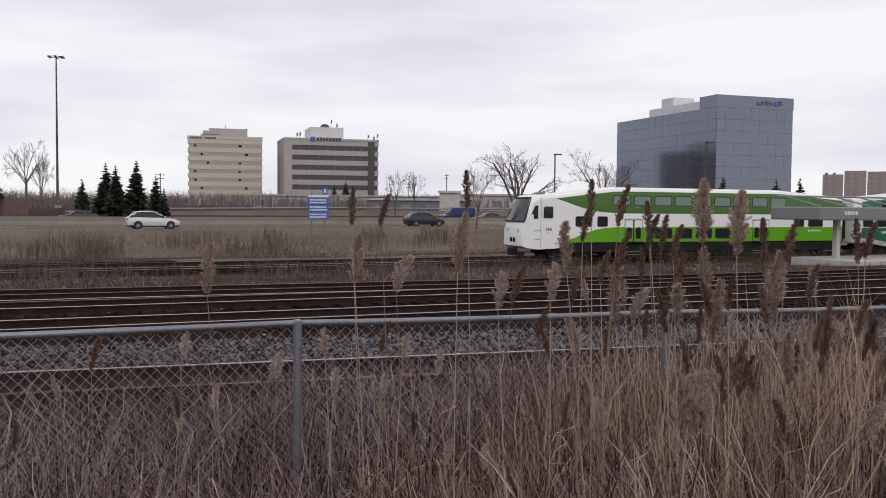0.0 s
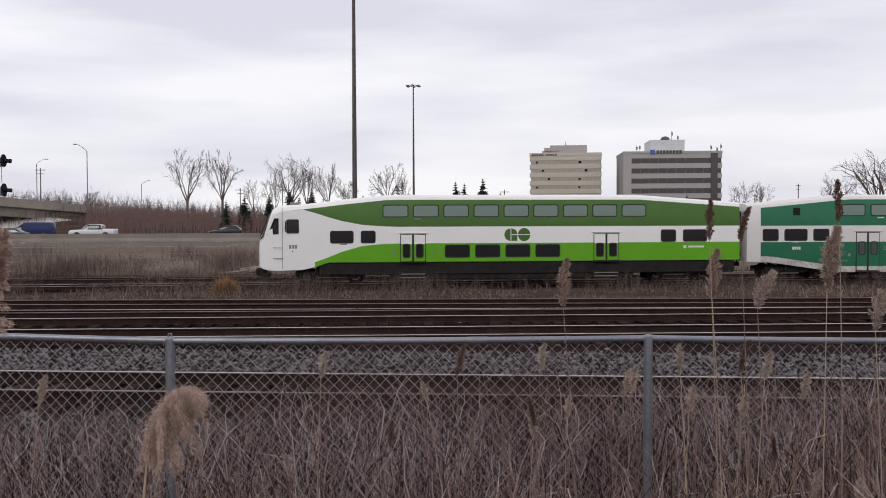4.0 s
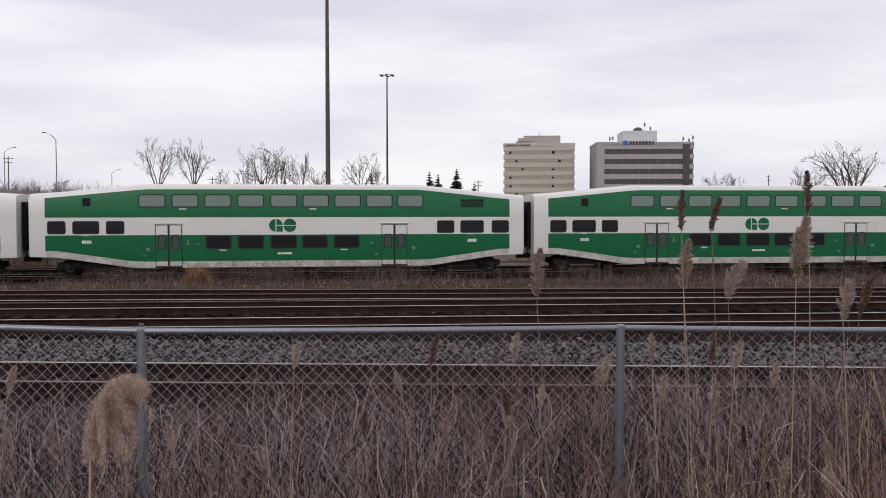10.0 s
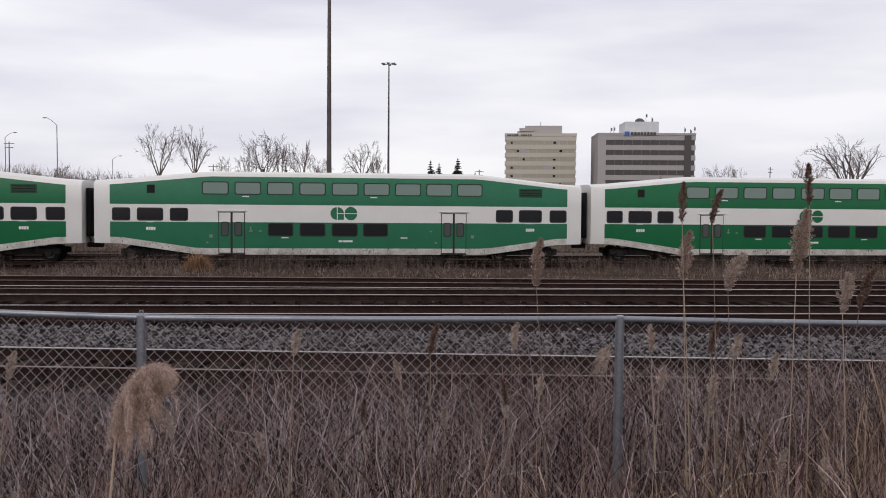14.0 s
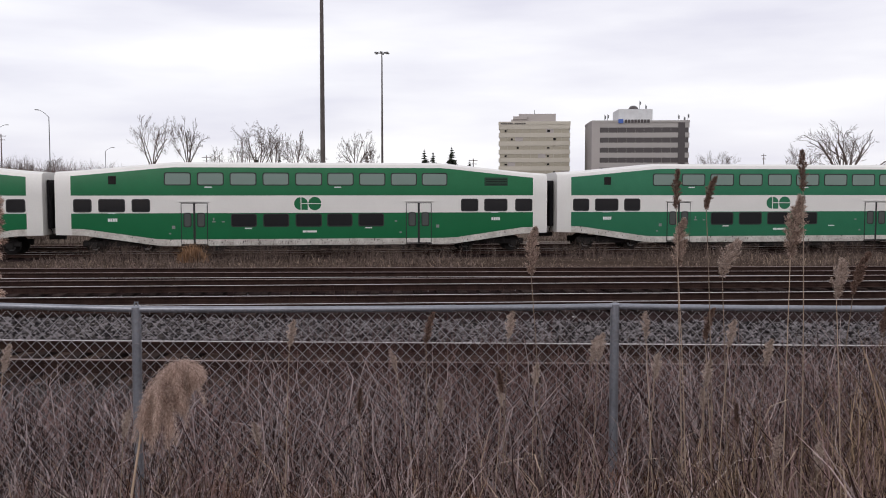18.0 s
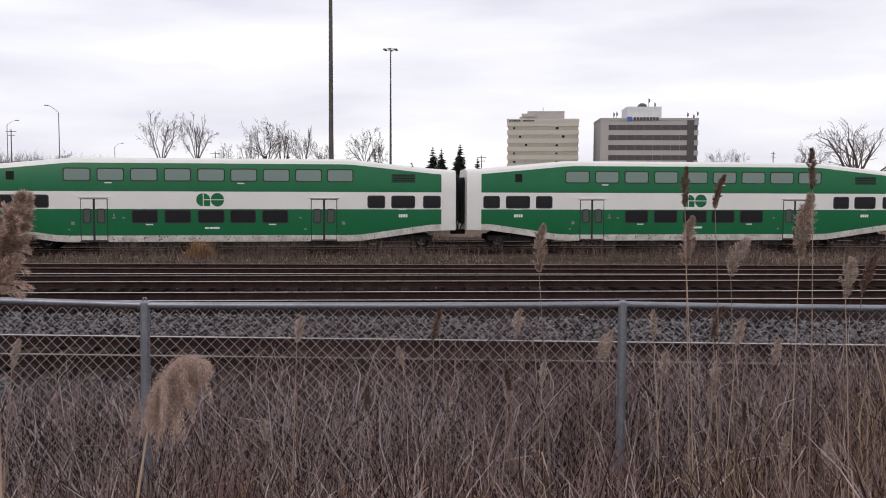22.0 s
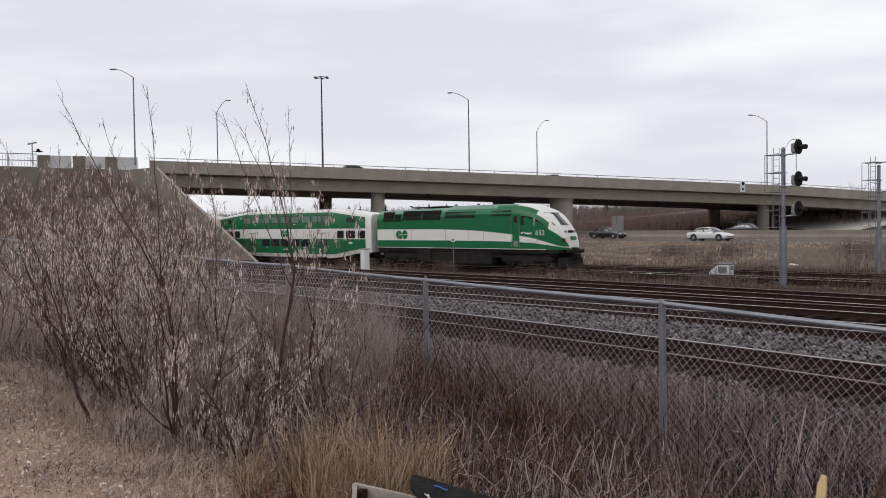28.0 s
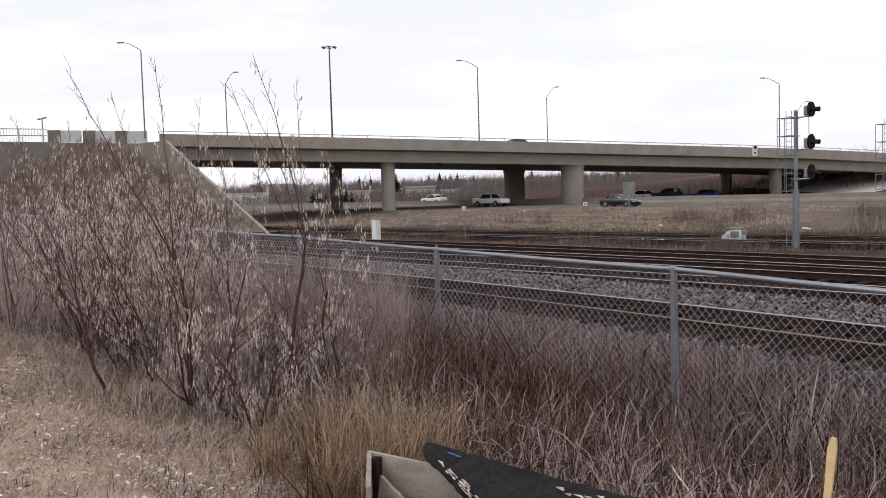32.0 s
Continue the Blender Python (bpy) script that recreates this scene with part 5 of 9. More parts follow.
def make_banded_office(a, b, depth, z0, z1, floors, wall, glass, label, style):
    t = thing("office_building", label, "building", "office buildings")
    ux, uy, w = frame_from(a, b)
    slab(t, "core", a, ux, uy, (.4, w - .4, .4, depth - .4, z0, z1 - .3), wall)
    fh = (z1 - z0) / floors
    for k in range(floors):
        zb = z0 + k * fh
        if style == "beige":
            sp = .52
            slab(t, "spandrel", a, ux, uy, (0, w, 0, depth, zb + fh * (1 - sp), zb + fh), wall)
            n = 9
            for i in range(n):
                x0 = .5 + (w - 1) * i / n
                slab(t, "window", a, ux, uy, (x0 + .06, x0 + (w - 1) / n - .06, .10, .6, zb, zb + fh * (1 - sp)), M_BROWNGL if k == 0 and i not in (3, 7) else M_PINK if (i * 7 + k * 5) % 11 == 0 else glass)
            for i in range(4):
                y0 = 1 + (depth - 2) * i / 4
                slab(t, "window", a, ux, uy, (w - .55, w - .22, y0 + .1, y0 + (depth - 2) / 4 - .1, zb, zb + fh * (1 - sp)), M_BROWNGL)
            if k > 1:
                for i in ((0, 7), (2, 7), (1, 8), (0, 7))[k % 4]:
                    slab(t, "air_conditioner", a, ux, uy, (w * (.085 + i * .085), w * (.085 + i * .085) + rng.uniform(.6, 1.1), -.15, .3, zb + fh * .12, zb + fh * rng.uniform(.3, .42)), M_BLACK)
        else:
            sp = .50
            slab(t, "spandrel", a, ux, uy, (3.0, w * .885, 0, depth, zb + fh * (1 - sp), zb + fh), wall)
            slab(t, "spandrel", a, ux, uy, (w * .955, w, 0, depth, zb + fh * (1 - sp), zb + fh), wall)
            n = 10
            for i in range(n):
                x0 = 3.0 + (w - 3.2) * i / n
                slab(t, "window", a, ux, uy, (x0 + .05, x0 + (w - 3.2) / n - .05, .22, .6, zb, zb + fh * (1 - sp)), glass)
    if style == "beige":
        slab(t, "parapet", a, ux, uy, (-.1, w + .1, -.1, depth, z1, z1 + 1.2), wall)
        slab(t, "podium", a, ux, uy, (-2.2, w + .5, -1.5, depth, z0 - 3, z0 + fh * .55), wall)
        slab(t, "penthouse", a, ux, uy, (w * .28, w * .80, 3, depth - 4, z1 + .5, z1 + 4.4), M_PINK)
        m = Mesh(M_PINK)
        m.loft(local_box(a, ux, uy, w * .17, w * .42, 2.5, depth - 5, z1 + .5, z1 + 2.2))
        m.loft(local_box(a, ux, uy, w * .2, w * .40, 2.0, depth - 5, z1 + 2.2, z1 + 3.4))
        part("penthouse_wing", m, t)
        s = Mesh(M_BROWNGL)
        for i in range(11):
            s.loft(local_box(a, ux, uy, w * .03 + i * .9, w * .03 + i * .9 + (.7 if i not in (5,) else .2), -.16, -.1, z1 + .15, z1 + .75))
        part("sign", s, t, "row of dark letters as bars")
        ant = Mesh(M_STEEL)
        p = a + ux * (w * .5) + uy * 5
        ant.tube((p.x, p.y, z1 + 4), (p.x, p.y, z1 + 6), .12, n=5)
        part("antenna", ant, t)
    else:
        slab(t, "corner_wall", a, ux, uy, (0, 3.0, -.1, depth, z0 - 3, z1), M_PINK)
        slab(t, "stair_strip", a, ux, uy, (w * .885, w * .955, -.2, 1, z0, z1), M_BROWNGL)
        slab(t, "parapet", a, ux, uy, (-.1, w + .1, -.15, depth, z1, z1 + .8), wall)
        slab(t, "penthouse", a, ux, uy, (w * .28, w * .63, 2, depth - 6, z1 + .5, z1 + 5.2), M_PANEL)
        d = Mesh(M_BROWNGL)
        p = a + ux * (w * .44) + uy * 4
        for i in range(5):
            r0, r1 = 1.9 * math.cos(i * .3), 1.9 * math.cos((i + 1) * .3)
            d.tube((p.x, p.y, z1 + 5.2 + 1.5 * math.sin(i * .3)), (p.x, p.y, z1 + 5.2 + 1.5 * math.sin((i + 1) * .3)), r0, r1, 12)
        part("roof_dome", d, t, "dark domed roof vent")
        s = Mesh(M_BROWNGL, M_SIGNBLUE)
        s.loft(local_box(a, ux, uy, w * .27, w * .32, -.3, -.16, z1 - .3, z1 + 1.3), 1)
        for i in range(8):
            s.loft(local_box(a, ux, uy, w * .335 + i * 1.2, w * .335 + i * 1.2 + .95, -.3, -.16, z1 - .1, z1 + 1.1))
        part("sign", s, t, "row of dark letters as bars")
        for q in (.14, .17, .5, .56, .9, .96, 1.0):
            an = Mesh(M_STEEL)
            p = a + ux * (w * q) + uy * 3
            top = z1 + (8.5 if q in (.5,) else 7 if q == .56 else rng.uniform(2.0, 4.0))
            an.tube((p.x, p.y, z1), (p.x, p.y, top), .1, .07, n=5)
            an.box((p.x + .3, p.y, top - 1.0), (.5, .3, 1.2), 0, .05)
            part("antenna", an, t)
    return t


make_banded_office(polar(-10.78, 363), polar(-15.20, 363), 22, 1.5, 27.6, 8, M_BEIGE, M_BEIGE_W, "beige precast office block with ribbon windows and penthouse", "beige")
make_banded_office(polar(-16.52, 352), polar(-22.33, 358), 24, 1.0, 27.4, 7, M_TAUPE, M_BROWNGL, "taupe office tower with dark window bands and rooftop aerials", "taupe")


def make_glass_tower():
    t = thing("glass_office_tower", "blue-grey mirrored glass office block with rooftop screen", "building", "office buildings")
    C, Lf, R = Vector((193.5, 207.9, 0)), Vector((200.3, 265.0, 0)), Vector((221.0, 204.6, 0))
    ux, uy, w = frame_from(C, R)
    dep = (Lf - C).length
    z1, n = 32.9, 9
    fh = (z1 - 1) / n
    slab(t, "core", C, ux, uy, (.3, w - .3, .3, dep - .3, 1, z1 - .2), M_MULL)
    for k in range(n):
        zb = 1 + k * fh
        for x0, x1, y0, y1, nm in ((.05, w, 0, .3, "front"), (0, .3, .05, dep, "side")):
            cells = 9 if nm == "front" else 14
            for i in range(cells):
                m = Mesh(M_BLUEGL)
                if nm == "front":
                    a, b = x0 + (x1 - x0) * i / cells + .03, x0 + (x1 - x0) * (i + 1) / cells - .03
                    m.loft(local_box(C, ux, uy, a, b, rng.uniform(-.012, .012), .3, zb + .022, zb + fh - .022))
                else:
                    a, b = y0 + (y1 - y0) * i / cells + .05, y0 + (y1 - y0) * (i + 1) / cells - .05
                    m.loft(local_box(C, ux, uy, rng.uniform(-.012, .012), .3, a, b, zb + .022, zb + fh - .022))
                part("glass_pane", m, t)
    m = Mesh(M_BLUEGL)
    m.loft(local_box(C, ux, uy, -.1, w + .1, -.1, 8.5, z1, z1 + 3.6))
    part("roof_screen", m, t, "glazed rooftop screen")
    slab(t, "penthouse", C, ux, uy, (3, w, 8.6, dep * .72, z1, z1 + 3.0), M_PANEL)
    slab(t, "plant_room", C, ux, uy, (4, 12, dep * .5, dep * .62, z1, z1 + 6.0), M_PANEL)
    s = Mesh(M_MULL, M_SIGNBLUE)
    for i in range(6):
        s.loft(local_box(C, ux, uy, w * .52 + i * 1.6, w * .52 + i * 1.6 + 1.2, -.3, -.12, z1 + .9 + (i % 2) * .3, z1 + 2.0 + (i % 3) * .25), 1 if i == 4 else 0)
    part("sign", s, t, "dark and blue sign shapes")


make_glass_tower()


M_APART = paint("pale_rose_brick", (0.31, 0.255, 0.245), 0.9, scale=0.1)


def make_apartments():
    t = thing("apartment_block", "distant red-brick and pale apartment block", "building")
    for az0, az1, top, mat in ((-48.9, -50.0, 22.5, M_APART), (-50.05, -51.2, 24.5, M_APART), (-51.25, -53.0, 24, M_APART), (-53.05, -56, 26, M_PINK)):
        a, b = polar(az0, 560), polar(az1, 560)
        ux, uy, w = frame_from(a, b)
        bl = slab(t, "wing", a, ux, uy, (0, w, 0, 18, 2, top), mat)
        for k in range(8):
            for i in range(int(w / 4)):
                slab(bl, "window", a, ux, uy, (i * 4 + 1.2, i * 4 + 2.8, -.05, .3, 4 + k * 2.6, 5.3 + k * 2.6), M_GREY)


make_apartments()


def make_low_building(az, d, w, h, mat, label):
    t = thing("warehouse", label, "building", "low buildings beyond the overpass")
    a = polar(az + math.degrees(w / d / 2), d)
    b = polar(az - math.degrees(w / d / 2), d)
    ux, uy, ww = frame_from(a, b)
    z0 = 0.2
    slab(t, "wall", a, ux, uy, (0, ww, 0, w * .4, z0, h), mat)
    slab(t, "roof", a, ux, uy, (-.4, ww + .4, -.4, w * .4 + .4, h, h + .5), M_CONC_L)
    for i in range(int(w / 6)):
        slab(t, "window", a, ux, uy, (i * 6 + 1.5, i * 6 + 4, -.06, .1, z0 + (h - z0) * .45, z0 + (h - z0) * .75), M_GREY)


for az, d, w, h, mat, lb in ((59.4, 300, 16, 3.7, M_PANEL, "pale flat-roofed warehouse far behind the overpass"), (56.4, 380, 24, 6.7, M_TAUPE, "long taupe warehouse far off"), (57.6, 420, 20, 8.0, M_BRICK, "far red-brick shop building"),
                          (48.5, 340, 11, 4.5, M_CONC_L, "pale warehouse behind bare trees"), (46.6, 300, 6, 3.0, M_CONC_L, "small pale flat-roofed shed"), (52.5, 330, 10, 3.6, M_CONC_L, "pale low workshop far off"), (50.6, 360, 12, 4.0, M_PANEL, "white flat-roofed hall far off"), (44.4, 400, 18, 6.0, M_CONC_L, "pale flat-roofed house far off"), (41.0, 420, 22, 6.4, M_BRICK, "red-brick house far off"), (38.4, 430, 16, 7.0, M_PANEL, "white house far off"), (35.6, 440, 20, 7.4, M_TAUPE, "taupe house far off"), (-24.9, 215, 24, 3.9, M_MULL, "low dark slate building past the highway"), (-26.8, 205, 4.5, 5.6, M_CONC_L, "pale two-storey flat-roofed building"), (-20.6, 290, 60, 5.4, M_TAUPE, "long low taupe building past the highway"), (-31.0, 250, 40, 5.6, M_PINK, "low pinkish building past the highway")):
    make_low_building(az, d, w, h, mat, lb)


# raised slip road with a rail in front of the office blocks
def make_bank_rail():
    """The guard rail of a road that climbs the bank behind the overpass."""
    t = thing("guard_rail", "pale steel guard rail climbing the far bank", "guard rail")
    pts = [(x, 172, ground_z(x, 172) + .75) for x in np.arange(-150, -62, 4.0)]
    m = Mesh(M_GALV)
    m.loft([[(x, y, z - .10), (x, y - .04, z), (x, y, z + .10), (x, y + .06, z + .10), (x, y + .06, z - .10)] for x, y, z in pts])
    part("beam", m, t)
    for x, y, z in pts:
        m = Mesh(M_STEEL)
        m.box((x, y + .12, z - .35), (.12, .1, 1.0), 0)
        part("post", m, t)


make_bank_rail()


def make_ramp():
    m = Mesh(M_TURF, M_ROAD)
    m.loft([[(x, 172, .3), (x, 174, z), (x, 184, z), (x, 186, .3)] for x, z in ((8, .35), (30, 1.2), (60, 1.55), (120, 1.6), (200, 1.2))], closed=False, caps=False, mi=0, mat_of=lambda a, k: 1 if k == 1 else 0)
    setting("slip_road", m, "raised slip road behind the highway")
    g = thing("guard_rail", "steel guard rail along the slip road", "guard rail")
    r = Mesh(M_GALV)
    zz = lambda x: lerp(((8, .35), (30, 1.2), (60, 1.55), (120, 1.6), (200, 1.2)), x)
    r.loft([[(x, 173.6, zz(x) + .35), (x, 173.5, zz(x) + .5), (x, 173.6, zz(x) + .68), (x, 173.75, zz(x) + .5)] for x in range(12, 190, 6)])
    part("rail", r, g, "thin pale steel rail")
    for x in range(12, 190, 6):
        q = Mesh(M_STEEL)
        q.box((x, 173.8, zz(x) + .3), (.15, .15, .7), 0, .02)
        part("post", q, g)


make_ramp()


# ---- masts, lamps, signals, signs ----
M_MAST = surf("weathered_dark_mast", (0.055, 0.045, 0.042), (0.12, 0.10, 0.095), 0.7, 0.2, .6, 8, 0.1, 0.01)


def make_high_mast(at, base, top, r0=.42, r1=.16, label="tall dark weathered high-mast light pole"):
    t = thing("high_mast_light", label, "light mast", "high-mast lights")
    m = Mesh(M_MAST)
    m.path([(at.x, at.y, base + (top - base) * k / 8) for k in range(9)], r0, r1, 10)
    part("mast", m, t, smooth=True)
    m = Mesh(M_CONC_L)
    m.box((at.x, at.y, base + .45), (1.6, 1.2, .9), 0, .08)
    part("footing", m, t, "pale concrete footing")
    m = Mesh(M_STEEL)
    for k in range(12):
        a0, a1 = k * math.pi / 6, (k + 1) * math.pi / 6
        m.tube((at.x + 1.4 * math.cos(a0), at.y + 1.4 * math.sin(a0), top - .3), (at.x + 1.4 * math.cos(a1), at.y + 1.4 * math.sin(a1), top - .3), .09, n=5)
    for k in range(4):
        a0 = k * math.pi / 2 + .4
        m.tube((at.x, at.y, top), (at.x + 1.4 * math.cos(a0), at.y + 1.4 * math.sin(a0), top - .3), .05, n=4)
    part("ring", m, t)
    for k in range(6):
        a0 = k * math.pi / 3 + .3
        m = Mesh(M_GREY)
        m.box((at.x + 1.75 * math.cos(a0), at.y + 1.75 * math.sin(a0), top - .35), (.8, .5, .42), 0, .1, a0)
        part("luminaire", m, t)


make_high_mast(polar(.16, 156), .3, 46, .46, .26)
make_high_mast(polar(-3.52, 250), 1.2, 39.4, .36, .16)
make_high_mast(polar(53.86, 250), .5, 42.6, .36, .16)


def make_street_lamp(at, h, way, arm=1.9, rise=.1, group="overpass street lamps", label="grey steel street lamp with curved arm"):
    t = thing("street_lamp", label, "street lamp", group)
    x, y, z = at
    m = Mesh(M_STEEL)
    m.tube((x, y, z), (x, y, z + h * (1 - rise)), .10, .075, 8)
    part("pole", m, t, smooth=True)
    a = Mesh(M_STEEL)
    pts = [(x + way[0] * arm * u, y + way[1] * arm * u, z + h * (1 - rise) + h * rise * math.sin(u * 1.45)) for u in (0, .15, .35, .6, .85, 1)]
    a.path(pts, .05, .04, 6)
    part("arm", a, t)
    b = Mesh(M_GREY)
    px, py, pz = pts[-1]
    b.box((px + way[0] * .3, py + way[1] * .3, pz), (.75, .3, .16), 0, .06, math.atan2(way[1], way[0]))
    part("lamp_head", b, t, "grey lamp head")


def make_lot_lamp(at, h, label="dark square-headed car park lamp"):
    t = thing("lamp_post", label, "lamp post", "car park lamps")
    m = Mesh(M_MAST)
    m.tube(at, (at[0], at[1], at[2] + h), .11, .09, 8)
    part("pole", m, t, smooth=True)
    m = Mesh(M_MAST)
    m.box((at[0] + .42, at[1], at[2] + h - .05), (1.0, .4, .16), 0, .03)
    part("lamp_head", m, t, "flat square lamp head")


def make_twin_lamp(at, h, label="short twin-armed lamp beyond the overpass"):
    t = thing("street_lamp", label, "street lamp", "roadside lamps")
    x, y, z = at
    m = Mesh(M_STEEL)
    m.tube(at, (x, y, z + h), .09, .07, 8)
    m.tube((x - .7, y, z + h - .12), (x + .7, y, z + h - .12), .05, n=6)
    part("pole", m, t, smooth=True)
    for side in (-1, 1):
        b = Mesh(M_GREY)
        b.box((x + side * .95, y, z + h - .1), (.7, .3, .16), 0, .05)
        part("lamp_head", b, t, "grey lamp head")


def on_edge(az, off):
    """The place on the bridge's edge in that bearing."""
    best = min(np.arange(20, 250, .5), key=lambda y: abs(math.degrees(math.atan2(-br(y, off, 0)[0], br(y, off, 0)[1])) - az))
    return br(best, off, -.6)


WAY_A, WAY_B = (-.75, -.66), (.75, .66)
for az in (64.88, 44.78, 26.95):
    make_street_lamp(on_edge(az, .1), 11.5, WAY_A, 2.2, .09)
for az in (60.24, 40.56, 25.9):
    make_street_lamp(on_edge(az, BR_W - .1), 11.95, WAY_B, 1.5, .15)
make_street_lamp((polar(15.9, 181).x, polar(15.9, 181).y, 4.6), 12.0, WAY_A)
make_street_lamp((polar(18.6, 215).x, polar(18.6, 215).y, 4.6), 11.4, WAY_B)
make_street_lamp((polar(12.9, 250).x, polar(12.9, 250).y, 3), 10.0, (1, 0), 1.6, .1, "roadside lamps")
make_lot_lamp((polar(-33.35, 118).x, polar(-33.35, 118).y, -.3), 9.7)
make_lot_lamp((polar(-42.4, 100).x, polar(-42.4, 100).y, -.3), 9.9)
make_twin_lamp(tuple(polar(70.55, 125, 8)), 5.3)


def make_signal(at, base, heads, pole_top, mirror=False):
    t = thing("railway_signal", "grey railway signal mast with dark round target heads", "railway signal", "railway signals")
    x, y = at
    m = Mesh(M_GALV)
    m.tube((x, y, base), (x, y, base + (pole_top - base) * .45), .16, .16, 10)
    m.tube((x, y, base + (pole_top - base) * .45), (x, y, pole_top), .10, .10, 10)
    m.tube((x, y, pole_top), (x, y, pole_top + .1), .13, .05, 10)
    part("mast", m, t, smooth=True)
    for k, z in enumerate(heads):
        h = Mesh(M_GREY, M_BLACK)
        hx = x + .82
        h.disc((hx, y, z), .39, (1, -.08, 0), .04, 24, 1)
        h.box((hx - .22, y + .08, z - .05), (.34, .3, .5), 0, .05)
        h.tube((hx + .02, y - .02, z), (hx + .45, y - .05, z - .03), .11, .13, 10, 1)
        hd = part("signal_head", h, t, "black round target with a hooded lens")
        b = Mesh(M_GALV)
        b.tube((x, y, z - .38), (hx - .1, y, z - .34), .04, n=6)
        b.box((x, y, z - .38), (.26, .26, .12), 0, .02)
        part("bracket", b, t)
    rod = Mesh(M_GALV)
    rod.tube((x + .7, y, heads[0] - .3), (x + .7, y, heads[1] + .4), .02, n=5)
    part("tie_rod", rod, t)
    cage = Mesh(M_STEEL)
    zs = [heads[0] - .35, heads[1] + .35, heads[1] - .65, heads[1] - 1.6, heads[1] - 2.5]
    for z in zs:
        cage.path([(x, y - .12, z), (x - .95, y - .12, z), (x - .95, y + .5, z), (x, y + .5, z)], .022, n=4)
    for px in (x - .95, x - .55):
        cage.tube((px, y - .12, zs[0]), (px, y - .12, zs[-1]), .02, n=4)
    part("guard_cage", cage, t, "steel cage round the ladder")
    lad = Mesh(M_STEEL)
    for e in (-.42, -.12):
        lad.tube((x + e, y - .2, base), (x + e, y - .2, heads[0]), .018, n=4)
    z = base + .3
    while z < heads[0]:
        lad.tube((x - .42, y - .2, z), (x - .12, y - .2, z), .012, n=4)
        z += .32
    part("ladder", lad, t)


make_signal((-22.35, 45.6), -1.1, (6.22, 4.58, 3.05), 6.15)
make_signal((-21.9, 57.0), -1.1, (6.2, 4.45), 5.6)


def make_road_sign():
    t = thing("road_sign", "blue three-panel road sign on two posts", "road sign")
    o = polar(-18.66, 75)
    for dx in (-.55, .55):
        m = Mesh(M_STEEL)
        m.box((o.x + dx, o.y + .06, 1.2), (.12, .1, 4.9), 0, .02)
        part("post", m, t)
    top, w = 3.42, 1.75
    for k, (h, mat) in enumerate(((.22, M_SIGNWH), (.58, M_SIGNBLUE), (.58, M_SIGNBLUE), (.58, M_SIGNBLUE))):
        m = Mesh(mat, M_SIGNWH)
        m.box((o.x, o.y, top - h / 2), (w, .05, h - .03), 0, .02)
        if k:
            for r in range(2):
                x = o.x - w * .42
                while x < o.x + w * .36:
                    q = rng.uniform(.08, .2)
                    m.box((x + q / 2, o.y - .03, top - h * (.3 + .38 * r)), (q, .012, .12), 1)
                    x += q + .05
        part("panel", m, t, "" if k else "white header strip")
        top -= h + .01
    m = Mesh(M_SIGNBLUE, M_SIGNWH)
    m.box((o.x + .55, o.y, 3.75), (.45, .05, .5), 0, .02)
    m.box((o.x + .55, o.y - .03, 3.75), (.2, .012, .3), 1)
    part("tab", m, t, "small blue tab with a white mark")


make_road_sign()


def make_post_sign(at, z, w, h, base, label):
    t = thing("post_sign", label, "sign", "small white signs")
    m = Mesh(M_STEEL)
    m.tube((at.x, at.y, base), (at.x, at.y, z + h / 2), .03, n=6)
    part("post", m, t)
    m = Mesh(M_SIGNWH, M_BLACK)
    m.box((at.x, at.y - .05, z), (w, .02, h), 0, .008)
    m.box((at.x - w * .15, at.y - .064, z), (w * .14, .008, h * .5), 1)
    m.box((at.x + w * .15, at.y - .064, z), (w * .2, .008, h * .5), 1)
    part("plate", m, t, "white plate with dark bars")


make_post_sign(polar(45.85, 66), 1.35, .42, .3, -1.2, "small white number plate on a thin post by the tracks")
make_post_sign(polar(38.3, 104), .75, .55, .36, -.2, "small white plate by the highway shoulder")


def make_sign_back():
    """A road sign seen from behind: two grey panels on a post."""
    t = thing("road_sign", "grey back of a double road sign beside the highway", "road sign")
    p = polar(35.64, 104)
    m = Mesh(M_STEEL)
    m.tube((p.x, p.y, ROAD_Z - .1), (p.x, p.y, 3.0), .07, n=8)
    part("post", m, t, smooth=True)
    for dx in (-.42, .42):
        m = Mesh(M_STEEL)
        m.box((p.x + dx, p.y - .1, 2.25 - abs(dx) * .1), (.78, .05, 1.7), 0, .03, math.radians(12 * (1 if dx > 0 else -1)))
        part("panel", m, t, "plain grey panel")


make_sign_back()


def make_verge_fence():
    """A low wire fence between the far tracks and the highway."""
    t = thing("wire_fence", "low grey wire fence along the highway verge", "fence")
    for x in np.arange(-74, -8, 4.2):
        g = ground_z(x, 63)
        m = Mesh(M_STEEL)
        m.tube((x, 63, g - .2), (x, 63, .38), .032, n=6)
        part("post", m, t)
    for z in (.36, .05):
        m = Mesh(M_STEEL)
        m.path([(x, 63, z) for x in np.arange(-76, -8, 4.2)], .013, n=4)
        part("wire", m, t)


make_verge_fence()


def make_bridge_plate():
    t = thing("clearance_plate", "white plate with dark round marks on the overpass parapet", "sign")
    p = on_edge(28.35, -.14)
    m = Mesh(M_SIGNWH, M_BLACK)
    m.box((p[0], p[1], p[2] + .1), (.9, .06, 1.7), 0, .03, math.radians(60))
    part("plate", m, t)
    d = Mesh(M_BLACK)
    for z in (.5, -.35):
        d.disc((p[0] + .06, p[1] - .06, p[2] + .1 + z), .27 if z > 0 else .15, (.5, -.86, 0), .05, 14)
    part("mark", d, t)


make_bridge_plate()


